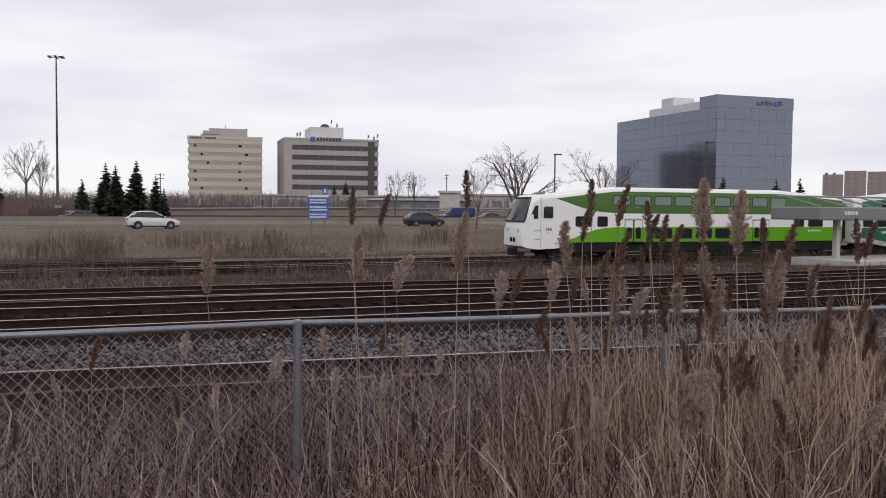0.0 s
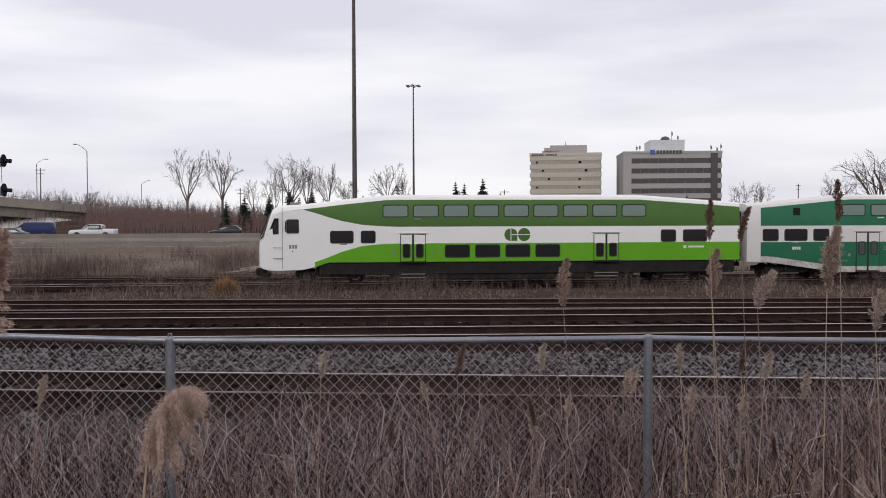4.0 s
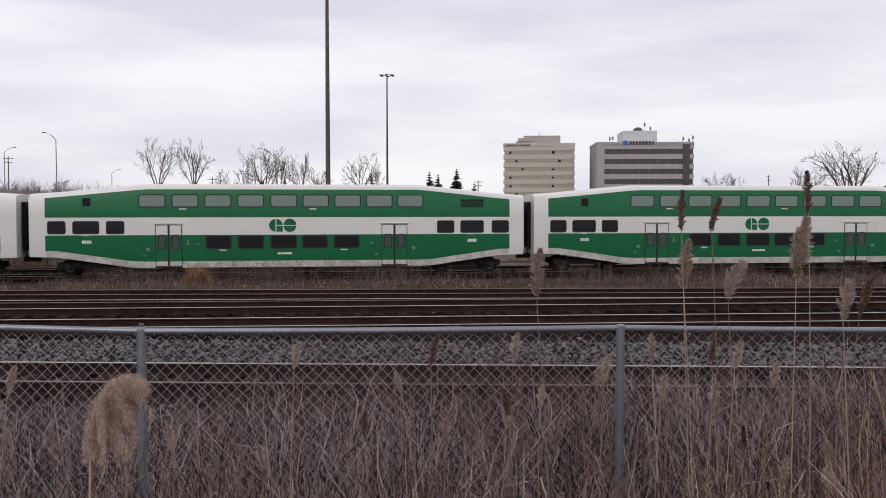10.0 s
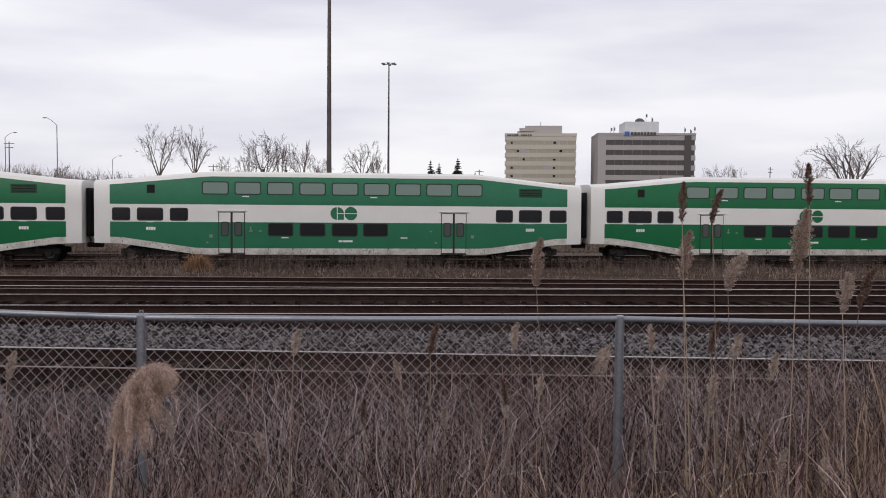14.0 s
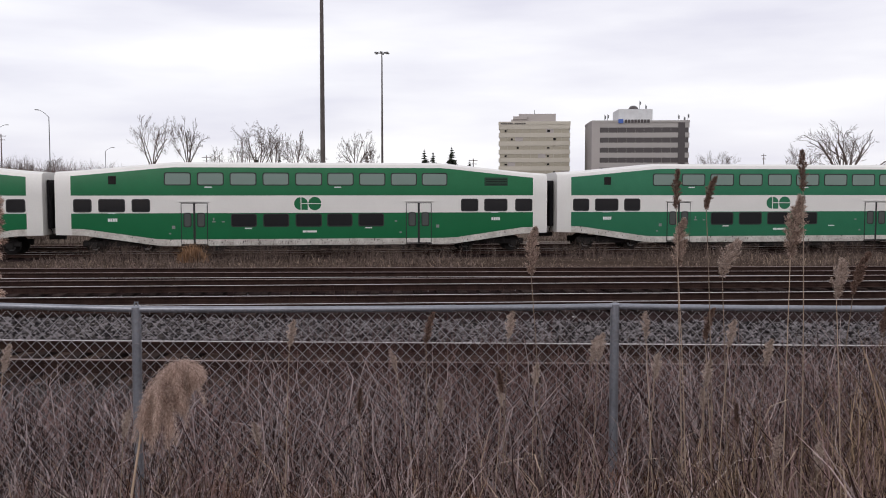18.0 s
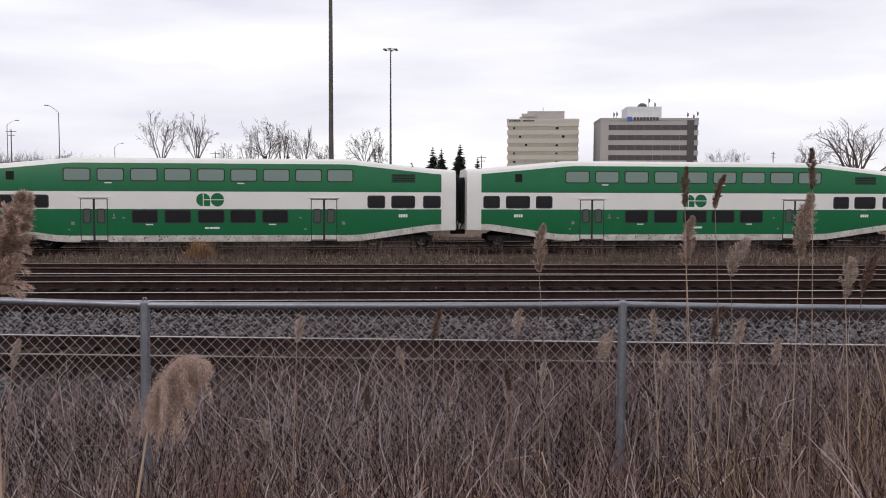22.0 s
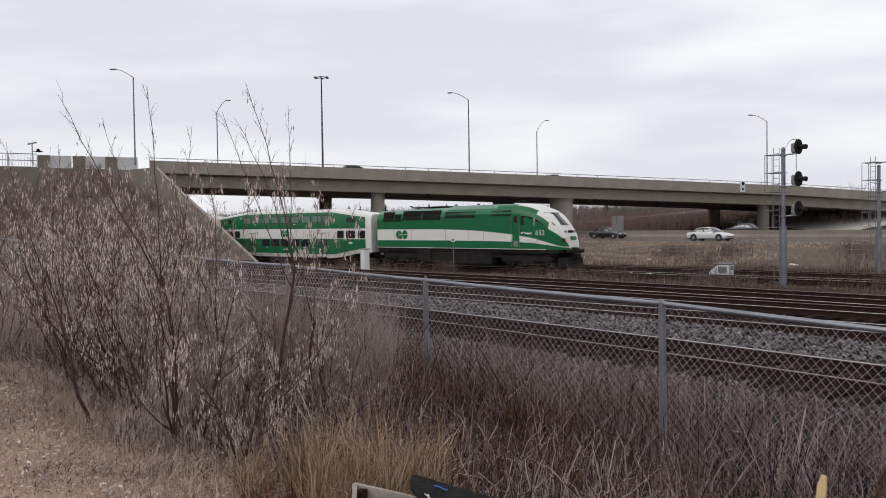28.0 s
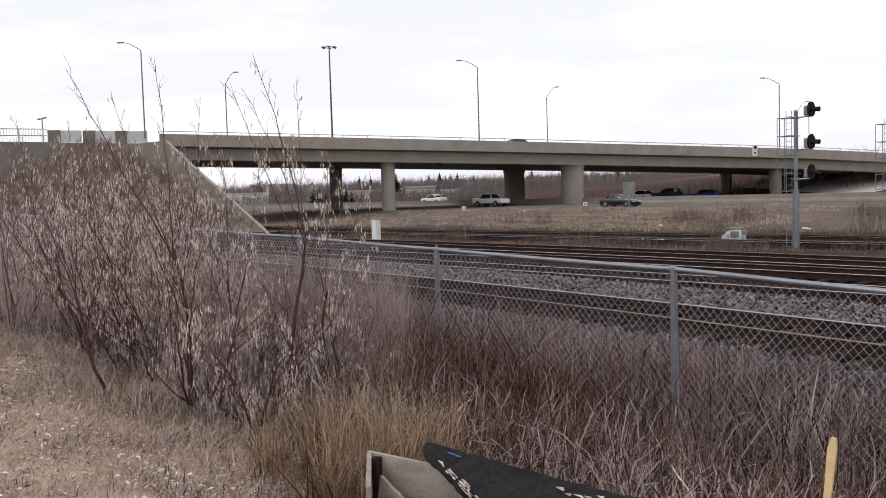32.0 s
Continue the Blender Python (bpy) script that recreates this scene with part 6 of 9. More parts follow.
def make_trackside_boxes():
    t = thing("relay_cabinet", "slim white trackside cabinet beside the rails", "cabinet")
    o = polar(51.42, 57)
    m = Mesh(M_SIGNWH)
    m.box((o.x, o.y, .02), (.44, .4, 1.95), 0, .03)
    part("body", m, t)
    m = Mesh(M_GREY)
    m.box((o.x, o.y, 1.02), (.50, .46, .06), 0, .01)
    part("lid", m, t)
    t = thing("switch_machine", "scuffed silver switch machine beside the rails", "machine")
    o = polar(29.5, 60.3)
    m = Mesh(M_PANEL)
    m.loft([[(o.x - .78, y, z) for y, z in ((o.y - .3, -1.1), (o.y + .3, -1.1), (o.y + .3, -.60), (o.y - .3, -.75))], [(o.x - .34, y, z) for y, z in ((o.y - .3, -1.1), (o.y + .3, -1.1), (o.y + .3, -.36), (o.y - .3, -.40))], [(o.x + .58, y, z) for y, z in ((o.y - .3, -1.1), (o.y + .3, -1.1), (o.y + .3, -.30), (o.y - .3, -.30))]])
    part("housing", m, t)
    m = Mesh(M_STEEL)
    m.box((o.x + .1, o.y, -.26), (1.1, .7, .08), 0, .02)
    m.box((o.x + .74, o.y - .1, -.5), (.22, .22, .25), 0, .03)
    m.box((o.x + .14, o.y - .31, -.62), (.6, .04, .40), 0, .01)
    part("cover", m, t, "darker steel lid and front plate")


make_trackside_boxes()


def make_litter():
    r_ = random.Random(91)
    for x, y in ((-34.9, 49.9), (-34.1, 50.6), (-33.6, 50.2), (-41.5, 62.0), (-28.9, 60.5)):
        t = thing("litter", "crumpled white plastic scrap lying by the rails", "litter", "plastic litter")
        m = Mesh(M_SIGNWH)
        n = 7
        c = Vector((x, y, max(ground_z(x, y), -1.06) + .12))
        for k in range(5):
            o = Vector((r_.gauss(0, .14), r_.gauss(0, .06), r_.uniform(-.02, .03)))
            ring = [c + o + Vector((r_.uniform(.06, .16) * math.cos(6.283 * i / n), r_.uniform(.05, .12) * math.sin(6.283 * i / n), r_.uniform(-.05, .05))) for i in range(n)]
            top = c + o + Vector((r_.gauss(0, .05), 0, r_.uniform(.04, .11)))
            for i in range(n):
                m.face([ring[i], ring[(i + 1) % n], top])
        part("sheet", m, t)


make_litter()


# ---- station platform past the cab car ----
def make_platform():
    m = Mesh(M_CONC_L)
    m.box((80.6, 36.6, -.55), (76.8, 4.6, .7), 0, .04)
    setting("platform", m, "pale concrete station platform")
    m = Mesh(M_ROAD)
    m.box((38, 56.4, -.90), (56, 2.4, .16), 0, .04)
    setting("pavement", m, "grey worn strip along the far track")
    t = thing("platform_canopy", "grey flat platform canopy on pale posts", "canopy")
    a = Mesh(M_GREY, M_CONC_L)
    a.box((58, 37.6, 2.36), (34, 3.6, .75), 0, .06)
    part("roof", a, t, "grey fascia and flat roof")
    a = Mesh(M_GREY)
    for k in range(16):
        a.tube((41.5 + k * 2.1, 36.2, 2.75), (41.5 + k * 2.1, 38.9, 3.35), .05, n=5)
    a.tube((41, 38.9, 3.35), (74, 38.9, 3.35), .06, n=6)
    part("roof_frame", a, t, "sloped ribs above the canopy")
    for x in (43.5, 48.5, 54, 60, 66):
        a = Mesh(M_CONC_L)
        a.box((x, 36.8, .9), (.32, .32, 2.6), 0, .03)
        part("column", a, t)
    a = Mesh(M_SIGNWH)
    for k in range(5):
        a.box((43 + k * .22, 35.78, 2.4), (.16, .02, .2), 0)
    part("lettering", a, t)


make_platform()


# ---- poles on the skyline and litter on the verge ----
def make_utility_pole(at, h, turn):
    t = thing("utility_pole", "thin wooden utility pole far beyond the highway", "utility pole", "utility poles")
    m = Mesh(M_BARK)
    m.tube(at, (at[0], at[1], at[2] + h), .16, .11, 7)
    part("pole", m, t, smooth=True)
    for k, w in enumerate((2.4, 1.8)):
        c = Mesh(M_BARK)
        c.box((at[0], at[1], at[2] + h - .5 - k * .9), (w, .14, .14), 0, .02, turn)
        part("crossarm", c, t)


for i, az in enumerate((7.15, 4.6, -2.6, -9.2, -24.2, -26.6, 18.4, 21.0)):
    q = polar(az, 235 + (i * 41) % 60)
    make_utility_pole((q.x, q.y, ground_z(q.x, q.y) - .2), 8.5 + (i * 7 % 4) * .8, .3 * (i % 3))


def make_log_pile():
    t = thing("log_pile", "small heap of grey broken timber on the verge", "log pile")
    r_ = random.Random(31)
    for k in range(7):
        m = Mesh(M_WOOD)
        x, y = -6.7 + r_.uniform(-.9, .9), 59.2 + r_.uniform(-.3, .3)
        a = r_.uniform(-.5, .5)
        L = r_.uniform(.7, 1.3)
        z = ground_z(x, y) + .06 + r_.uniform(0, .25)
        m.tube((x - L * math.cos(a), y, z - .05), (x + L * math.cos(a), y + r_.uniform(-.3, .3), z + r_.uniform(.05, .55)), .07, .05, 7)
        part("log", m, t)


make_log_pile()


# ---- trees ----
def make_bare_tree(at, h, seed, width, lean=0.0, fork=.2, limbs=5, thick=1.0, label="leafless tree with fine spreading twigs"):
    """A short trunk that forks into rising limbs, branches and twigs, brought to a true height and spread."""
    t = thing("bare_tree", label, "tree", "leafless trees")
    r_ = random.Random(seed)
    base = Vector(at) - Vector((0, 0, .3))
    fine = h * .0012
    tubes = []      # start, end, two radii, level

    def limb(p, d, L, r, level):
        k = 5 if level > 1 else 3
        for i in range(k):
            q = p + d * L / k
            e = max(r * (.84 if level > 1 else .78), fine)
            tubes.append((p, q, r, e, level))
            r, p = e, q
            d = (d + Vector((r_.gauss(0, .14), r_.gauss(0, .14), .025))).normalized()
            if level and i >= (1 if level > 2 else 0):
                for _ in range(1 if level > 1 else r_.choice((1, 2, 2))):
                    s = d.cross(Vector((r_.gauss(0, 1), r_.gauss(0, 1), r_.gauss(0, 1)))).normalized()
                    a = r_.uniform(.42, .85)
                    limb(p, (d * math.cos(a) + s * math.sin(a) + Vector((0, 0, .05))).normalized(), L * r_.uniform(.42, .68) * (1 - .08 * i), max(r * .62, fine), level - 1)
    r0 = h * .0165 * thick
    top = Vector((lean * fork, 0, fork))
    tubes.append((Vector(), top * .5, r0 * 1.25, r0, 4))
    tubes.append((top * .5, top, r0, r0 * .92, 4))
    for i in range(limbs):
        a = 6.283 * (i + r_.uniform(-.3, .3)) / limbs
        tilt = r_.uniform(.35, .95) if i else .12
        d = Vector((math.cos(a) * math.sin(tilt) + lean * .4, math.sin(a) * math.sin(tilt), math.cos(tilt))).normalized()
        limb(top - Vector((0, 0, r_.uniform(0, .05))), d, r_.uniform(.40, .55), r0 * r_.uniform(.45, .68), 3)
    zs = max(b.z for _, b, *_ in tubes)
    xs = sorted(abs(b.x - top.x) for _, b, *_ in tubes)
    kz, kx = (h + .3) / zs, width / 2 / xs[int(len(xs) * .93)]
    tr, cr = Mesh(M_BARK), Mesh(M_BARK)
    for a, b, ra, rb, level in tubes:
        p, q = (base + Vector((v.x * kx, v.y * kx, v.z * kz)) for v in (a, b))
        (tr if level == 4 else cr).tube(p, q, ra, rb, 7 if level == 4 else 5 if level == 3 else 3, caps=False)
    part("trunk", tr, t, smooth=True)
    part("crown", cr, t)
    return t


def gp(az, d):
    p = polar(az, d)
    p.z = ground_z(p.x, p.y)
    return p


make_bare_tree(gp(-30.45, 84), 8.6, 3, 5.9, .35, .34, 6, 1.9, "gnarled dark leafless tree with a leaning trunk by the track")
make_bare_tree(gp(-28.5, 92), 6.8, 5, 3.5, .1, .35, 5, .8, "small leafless tree beside the track")
make_bare_tree(gp(-36.0, 120), 10.4, 8, 6.4, .15, .35, 6, 1.1)
make_bare_tree(gp(-37.3, 126), 8.2, 9, 4.0, 0, .35, 5)
FAR_TREES = ((10.27, 165, 4.49, 2.6), (8.21, 168, 4.37, 1.9), (4.01, 170, 4.21, 2.4), (5.04, 166, 3.4, 1.4), (1.78, 172, 3.66, 1.6), (-1.89, 176, 3.64, 2.1), (3.1, 185, 3.5, 1.6), (-2.7, 186, 2.9, 1.2),
             (15.69, 178, 2.06, .8), (-23.4, 170, 2.33, 1.6), (-24.6, 168, 2.28, 1.2), (.6, 190, 2.7, 1.4), (6.4, 190, 2.6, 1.2))
for i, (az, d, el, spread) in enumerate(FAR_TREES):
    p = gp(az, d)
    make_bare_tree(p, 2.57 + d * math.tan(radians(el)) - p.z, 20 + i, d * radians(spread), 0, .36 + .05 * (i % 3), 5 + i % 3, .95 if spread > 1.4 else .7, "slender leafless tree on the far side of the highway")


def make_spruce(at, h, seed):
    t = thing("spruce_tree", "dark green conical spruce beyond the highway", "tree", "spruces")
    r_ = random.Random(seed)
    m = Mesh(M_BARK)
    m.tube(at, Vector(at) + Vector((0, 0, h)), h * .018, .02, 6)
    part("trunk", m, t)
    m = Mesh(M_SPRUCE)
    tiers = int(h * 2.6)
    for j in range(tiers):
        u = j / tiers
        for _ in range(19 - int(9 * u)):
            z = at[2] + h * (.05 + .95 * u) + r_.uniform(-.12, .12)
            R = h * .29 * (1 - u) ** .85 * r_.uniform(.62, 1.18) + .07
            a = r_.uniform(0, 6.283)
            c, s = math.cos(a), math.sin(a)
            rise = R * r_.uniform(-.05, .22)
            for e in range(3):
                f0, f1 = .25 * e + .12, .25 * e + .55
                w = R * (.30 - .07 * e) * r_.uniform(.7, 1.2)
                x0, y0, x1, y1 = at[0] + c * R * f0, at[1] + s * R * f0, at[0] + c * R * min(f1, 1.05), at[1] + s * R * min(f1, 1.05)
                zz = z - R * .35 * f1 ** .7 + rise * f1 * f1
                m.face([(x0, y0, z - R * .3 * f0), (x0 - s * w, y0 + c * w, zz - .16 * R), (x1, y1, zz), (x0 + s * w, y0 - c * w, zz - .16 * R)])
                m.face([(x0, y0, z - R * .3 * f0), (x0 + r_.gauss(0, .1), y0 + r_.gauss(0, .1), zz - w * 1.1), (x1, y1, zz)])
    part("crown", m, t)


for i, (az, h) in enumerate(((-4.85, 6.3), (-6.15, 9.2), (-6.7, 8.6), (-6.9, 6.0), (-7.85, 9.6), (-8.95, 7.2), (-9.4, 5.0), (-.35, 6.6), (2.8, 7.6), (3.6, 6.2), (4.2, 7.6), (5.4, 6.6), (6.9, 6.4), (8.0, 5.4), (2.1, 6.0))):
    make_spruce(tuple(gp(az, 158 + (i * 7) % 13)), h, 60 + i)
for i, (az, d, h) in enumerate(((-19.6, 300, 8), (-20.3, 300, 9), (-43.4, 150, 7.6), (-46.4, 150, 7.2), (-47.7, 140, 7.0), (50.0, 330, 9), (50.6, 330, 7.5), (33.9, 260, 4.5), (26.9, 250, 4))):
    make_spruce(tuple(gp(az, d)), h, 90 + i)

_sk = random.Random(77)
for i in range(46):
    c = _sk.choice((35.2, 36.4, 39.3, 40.1, 41.0, 44.8, 46.2, 46.7, 47.2, 47.8, 48.8, 49.4, 51.3, 52.0, 52.6, 55.8, 58.0))
    make_spruce(tuple(gp(c + _sk.gauss(0, .3), _sk.uniform(400, 520))), _sk.choice((6.4, 7.4, 8.2, 9.2, 10.4)) * _sk.uniform(.8, 1.1), 140 + i)

# low spruces stand in for a broad dark evergreen bush by the pier
for i in range(7):
    make_spruce(tuple(gp(52.8 + i * .4, 196 + (i * 5) % 9)), 3.2 + (i * 7 % 4) * .35, 190 + i)


def thicket(name, count, place, hlo, hhi, mat, label, wide=.05, seed=3, fork=3):
    """Bare upright twigs with side shoots, joined, for woods nobody could count."""
    r_ = random.Random(seed)
    V, F = [], []
    for _ in range(count):
        x, y, z = place(r_)
        h = r_.uniform(hlo, hhi)
        w = wide * r_.uniform(.6, 1.3)
        for k in range(1 + fork):
            lean = r_.uniform(-.6, .6) if k else r_.uniform(-.12, .12)
            z0 = z + (h * r_.uniform(.15, .7) if k else 0)
            hh = h * (r_.uniform(.25, .5) if k else 1)
            i = len(V)
            V += [(x - w, y, z0), (x + w, y, z0), (x + lean * hh, y + r_.uniform(-.3, .3), z0 + hh)]
            F.append((i, i + 1, i + 2))
            w = wide * .5
    me = bpy.data.meshes.new(name)
    me.from_pydata(V, [], F)
    me.materials.append(mat)
    return tagged(new(name, me), label, kind="stuff")


def wood_place(lo, hi, d0, d1):
    def f(r):
        p = gp(r.uniform(lo, hi), r.uniform(d0, d1))
        return p.x, p.y, p.z
    return f


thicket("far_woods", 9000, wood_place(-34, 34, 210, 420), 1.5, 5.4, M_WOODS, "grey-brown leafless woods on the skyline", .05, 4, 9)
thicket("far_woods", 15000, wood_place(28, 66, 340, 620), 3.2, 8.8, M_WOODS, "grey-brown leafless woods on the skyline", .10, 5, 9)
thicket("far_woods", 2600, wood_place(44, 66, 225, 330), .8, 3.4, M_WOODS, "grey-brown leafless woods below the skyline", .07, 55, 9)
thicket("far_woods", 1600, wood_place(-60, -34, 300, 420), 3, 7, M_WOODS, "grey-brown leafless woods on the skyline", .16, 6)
thicket("roadside_scrub", 4200, wood_place(22, 44, 168, 240), .8, 2.8, M_TWIG, "red-brown leafless scrub on the bank behind the overpass", .035, 9, 7)
thicket("roadside_scrub", 3500, wood_place(-2, 16, 150, 200), 1.2, 3.6, M_TWIG, "red-brown leafless scrub beyond the highway", .03, 7)
thicket("roadside_scrub", 2500, wood_place(9, 24, 165, 235), 1.0, 3.0, M_TWIG, "red-brown leafless scrub on the rising bank", .03, 8)


# ---- highway traffic ----
def make_car(kind, mat, label):
    t = thing({"sedan": "sedan_car", "suv": "suv_car", "pickup": "pickup_truck", "van": "delivery_van", "mini": "minivan"}[kind], label, "car" if kind in ("sedan", "suv", "mini") else kind.replace("pickup", "truck"), "highway traffic")
    if kind == "sedan":
        L, W = 4.75, .90
        lower = [(-2.37, .45, .62), (-2.25, .30, .86), (-1.6, .22, .95), (-.9, .20, .93), (.9, .20, .92), (1.6, .20, .84), (2.15, .24, .70), (2.37, .36, .52)]
        roof = [(-1.75, .0), (-1.05, .46), (-.3, .53), (.25, .50), (1.15, .0)]
    elif kind == "pickup":
        L, W = 5.8, .98
        lower = [(-2.9, .58, 1.16), (-2.84, .48, 1.26), (-1.35, .44, 1.26), (-1.3, .44, 1.20), (1.2, .42, 1.20), (1.4, .42, 1.20), (2.6, .44, 1.12), (2.82, .46, 1.02), (2.9, .52, .80)]
        roof = [(-1.32, .0), (-1.18, .60), (-.9, .68), (.35, .68), (.62, .60), (1.35, .0)]
    elif kind == "van":
        L, W = 5.6, 1.0
        lower = [(-2.8, .45, 2.0), (-2.7, .38, 2.12), (-.5, .36, 2.16), (1.0, .36, 2.12), (1.05, .36, 1.25), (1.9, .36, 1.12), (2.6, .38, .95), (2.8, .45, .7)]
        roof = [(.95, .0), (1.0, .86), (1.15, .84), (1.3, .66), (2.0, .0)]
    else:
        L, W = 4.65, .93
        lower = [(-2.28, .48, .92), (-2.18, .32, 1.06), (-1.5, .26, 1.08), (.6, .24, 1.04), (1.2, .24, 1.0), (1.85, .26, .88), (2.15, .32, .76), (2.3, .42, .58)]
        roof = [(-2.16, .0), (-1.55, .50), (-1.0, .58), (-.3, .60), (.12, .54), (1.20, .0)] if kind == "suv" else [(-2.25, .0), (-2.1, .58), (-.8, .72), (.4, .66), (1.0, .38), (1.55, .0)]
    m = Mesh(mat)
    rings = []
    for x, b, z in lower:
        e = .84 if abs(x) > L / 2 - .06 else .95 if abs(x) > L / 2 - .2 else 1
        w = W * e
        rings.append([(x, -w * .9, b), (x, -w * .985, b + .12), (x, -w, (b + z) / 2), (x, -w * .985, z - .10), (x, -w * .93, z - .03), (x, -w * .80, z), (x, w * .80, z), (x, w * .93, z - .03), (x, w * .985, z - .10), (x, w, (b + z) / 2), (x, w * .985, b + .12), (x, w * .9, b)])
    m.loft(rings)
    part("body", m, t, smooth=True)
    sk = Mesh(M_RUBBER)
    sk.box((0, 0, lower[2][1] + .02), (L * .94, W * 1.9, .16), 0, .05)
    part("sill", sk, t, "black lower trim")
    zb = lambda x: (lerp([(a, c) for a, _, c in lower], x) - .03) if kind != "van" else 1.2
    g = Mesh(M_PANE_CAR, mat)
    xs = sorted({*[x for x, _ in roof], *np.linspace(roof[0][0] + .12, roof[-1][0] - .12, 9)})
    rr = []
    for x in xs:
        h, base = lerp(roof, x), zb(x)
        w0, w1 = W * .92, W * (.90 - .20 * min(1, h / .5))
        rr.append([(x, -w0, base), (x, -(w0 + w1) / 2 * 1.015, base + h * .5), (x, -w1, base + h * .90), (x, -w1 * .86, base + h), (x, w1 * .86, base + h), (x, w1, base + h * .90), (x, (w0 + w1) / 2 * 1.015, base + h * .5), (x, w0, base)])
    g.loft(rr, 0, mat_of=lambda a, k: 1 if (k in (2, 3, 4) and roof[1][0] - .05 < (xs[a] + xs[a + 1]) / 2 < roof[-2][0] + .05) else 0)
    part("cabin", g, t, "dark-glazed cabin with a painted roof", True)
    for x, h in roof[1:-1]:
        for s in (-1, 1):
            ends = (x, h) in (roof[1], roof[-2])
            pl = Mesh(mat if ends else M_RUBBER)
            base = zb(x)
            slope = (roof[0][0] - x) * .45 if x == roof[1][0] else (roof[-1][0] - x) * .55 if x == roof[-2][0] else 0
            pl.path([(x + slope, s * W * .925, base + h * (.4 if slope else 0)), (x + slope * .4, s * W * .86, base + h * .62), (x, s * W * .74, base + h * .93)], .05 if ends else .022, n=5)
            part("pillar", pl, t)
    for s in (-1, 1):
        mr = Mesh(mat)
        mr.box((roof[-1][0] - .28, s * (W + .07), zb(roof[-1][0] - .3) + .08), (.16, .16, .13), 0, .04)
        part("mirror", mr, t)
    r = .33 if kind in ("sedan", "mini", "suv") else .39
    for x in (-L * .30, L * .31):
        for s in (-1, 1):
            w = Mesh(M_RUBBER, M_GREY)
            w.disc((x, s * (W - .045), r + .03), r * 1.17, (0, 1, 0), .098, 18)
            w.disc((x, s * (W - .1), r), r, (0, 1, 0), .23, 16)
            w.disc((x, s * (W + .012), r), r * .52, (0, 1, 0), .02, 12, 1)
            part("wheel", w, t)
    for s in (-1, 1):
        h = Mesh(M_SIGNWH)
        h.box((L / 2 - .16, s * W * .66, lower[-2][2] - .12), (.2, .32, .14), 0, .03)
        part("headlight", h, t)
        h = Mesh(M_TAIL)
        h.box((-L / 2 + .1, s * W * .72, lower[1][2] - .16), (.14, .26, .18), 0, .03)
        part("tail_light", h, t)
    return t


M_TAIL = paint("red_tail_lens", (0.25, 0.01, 0.01), 0.3)
CAR_PAINT = {"white": paint("car_white", (0.62, 0.62, 0.63), .25), "black": paint("car_black", (0.010, 0.010, 0.012), .3), "grey": paint("car_grey", (0.040, 0.040, 0.044), .3), "silver": paint("car_silver", (0.30, 0.32, 0.35), .3, .3),
             "red": paint("car_red", (0.32, 0.03, 0.035), .25), "blue": paint("car_blue", (0.035, 0.05, 0.30), .25), "slate": paint("car_slate", (0.022, 0.026, 0.042), .25), "navy": paint("car_navy", (0.025, 0.04, 0.12), .25), "tan": paint("car_tan", (0.20, 0.16, 0.13), .3)}
CARS = []       # (thing, lane y, metres at t0, t0, speed)
TRAFFIC_A = (
    ("suv", "white", 86.0, 0.0, 13.3, 30.0),
    ("suv", "slate", 94.0, 0.0, 44.3, 30.0),
    ("sedan", "grey", 121.0, 0.0, 9.8, -29.0),
    ("sedan", "red", 94.0, 1.0, 15.6, 33.0),
    ("pickup", "black", 94.0, 1.0, 6.3, 29.0),
    ("sedan", "black", 94.0, 1.7, -13.7, 29.0),
    ("sedan", "grey", 86.0, 1.7, -10.9, 30.0),
    ("mini", "grey", 86.0, 2.3, -8.0, 29.0),
    ("van", "navy", 133.0, 1.7, 20.2, -28.5),
    ("pickup", "white", 121.0, 3.0, -5.8, -28.0),
    ("sedan", "silver", 86.0, 2.3, -19.3, 29.0),
)
TRAFFIC_B = (
    ("suv", "navy", 94.0, 2.3, -21.3, 30.0),
    ("suv", "silver", 86.0, 3.0, -13.6, 29.0),
    ("pickup", "black", 94.0, 3.0, -18.8, 28.0),
    ("sedan", "grey", 121.0, 3.0, -16.3, -28.0),
    ("suv", "black", 133.0, 3.0, 10.2, -29.0),
    ("suv", "navy", 94.0, 24.8, 35.1, 29.0),
    ("sedan", "black", 94.0, 24.3, 48.4, 30.0),
    ("sedan", "red", 94.0, 24.8, 47.3, 28.0),
    ("suv", "black", 86.0, 25.2, 13.9, 29.0),
    ("sedan", "grey", 86.0, 25.5, 9.6, 29.0),
    ("sedan", "blue", 94.0, 26.0, 0.4, 30.0),
)
TRAFFIC_C = (
    ("suv", "silver", 86.0, 26.4, -21.8, 28.0),
    ("sedan", "white", 86.0, 28.5, -36.0, 28.0),
    ("sedan", "black", 94.0, 28.5, -54.4, 29.0),
    ("suv", "slate", 121.0, 28.5, -79.4, -28.0),
    ("suv", "white", 86.0, 29.0, -52.7, 28.0),
    ("suv", "white", 94.0, 29.0, -78.4, 30.0),
    ("sedan", "black", 86.0, 29.0, -66.1, 29.0),
    ("suv", "white", 86.0, 29.0, -82.3, 32.0),
    ("sedan", "black", 94.0, 29.5, -103.1, 28.0),
    ("sedan", "white", 86.0, 30.5, -64.8, 29.0),
)
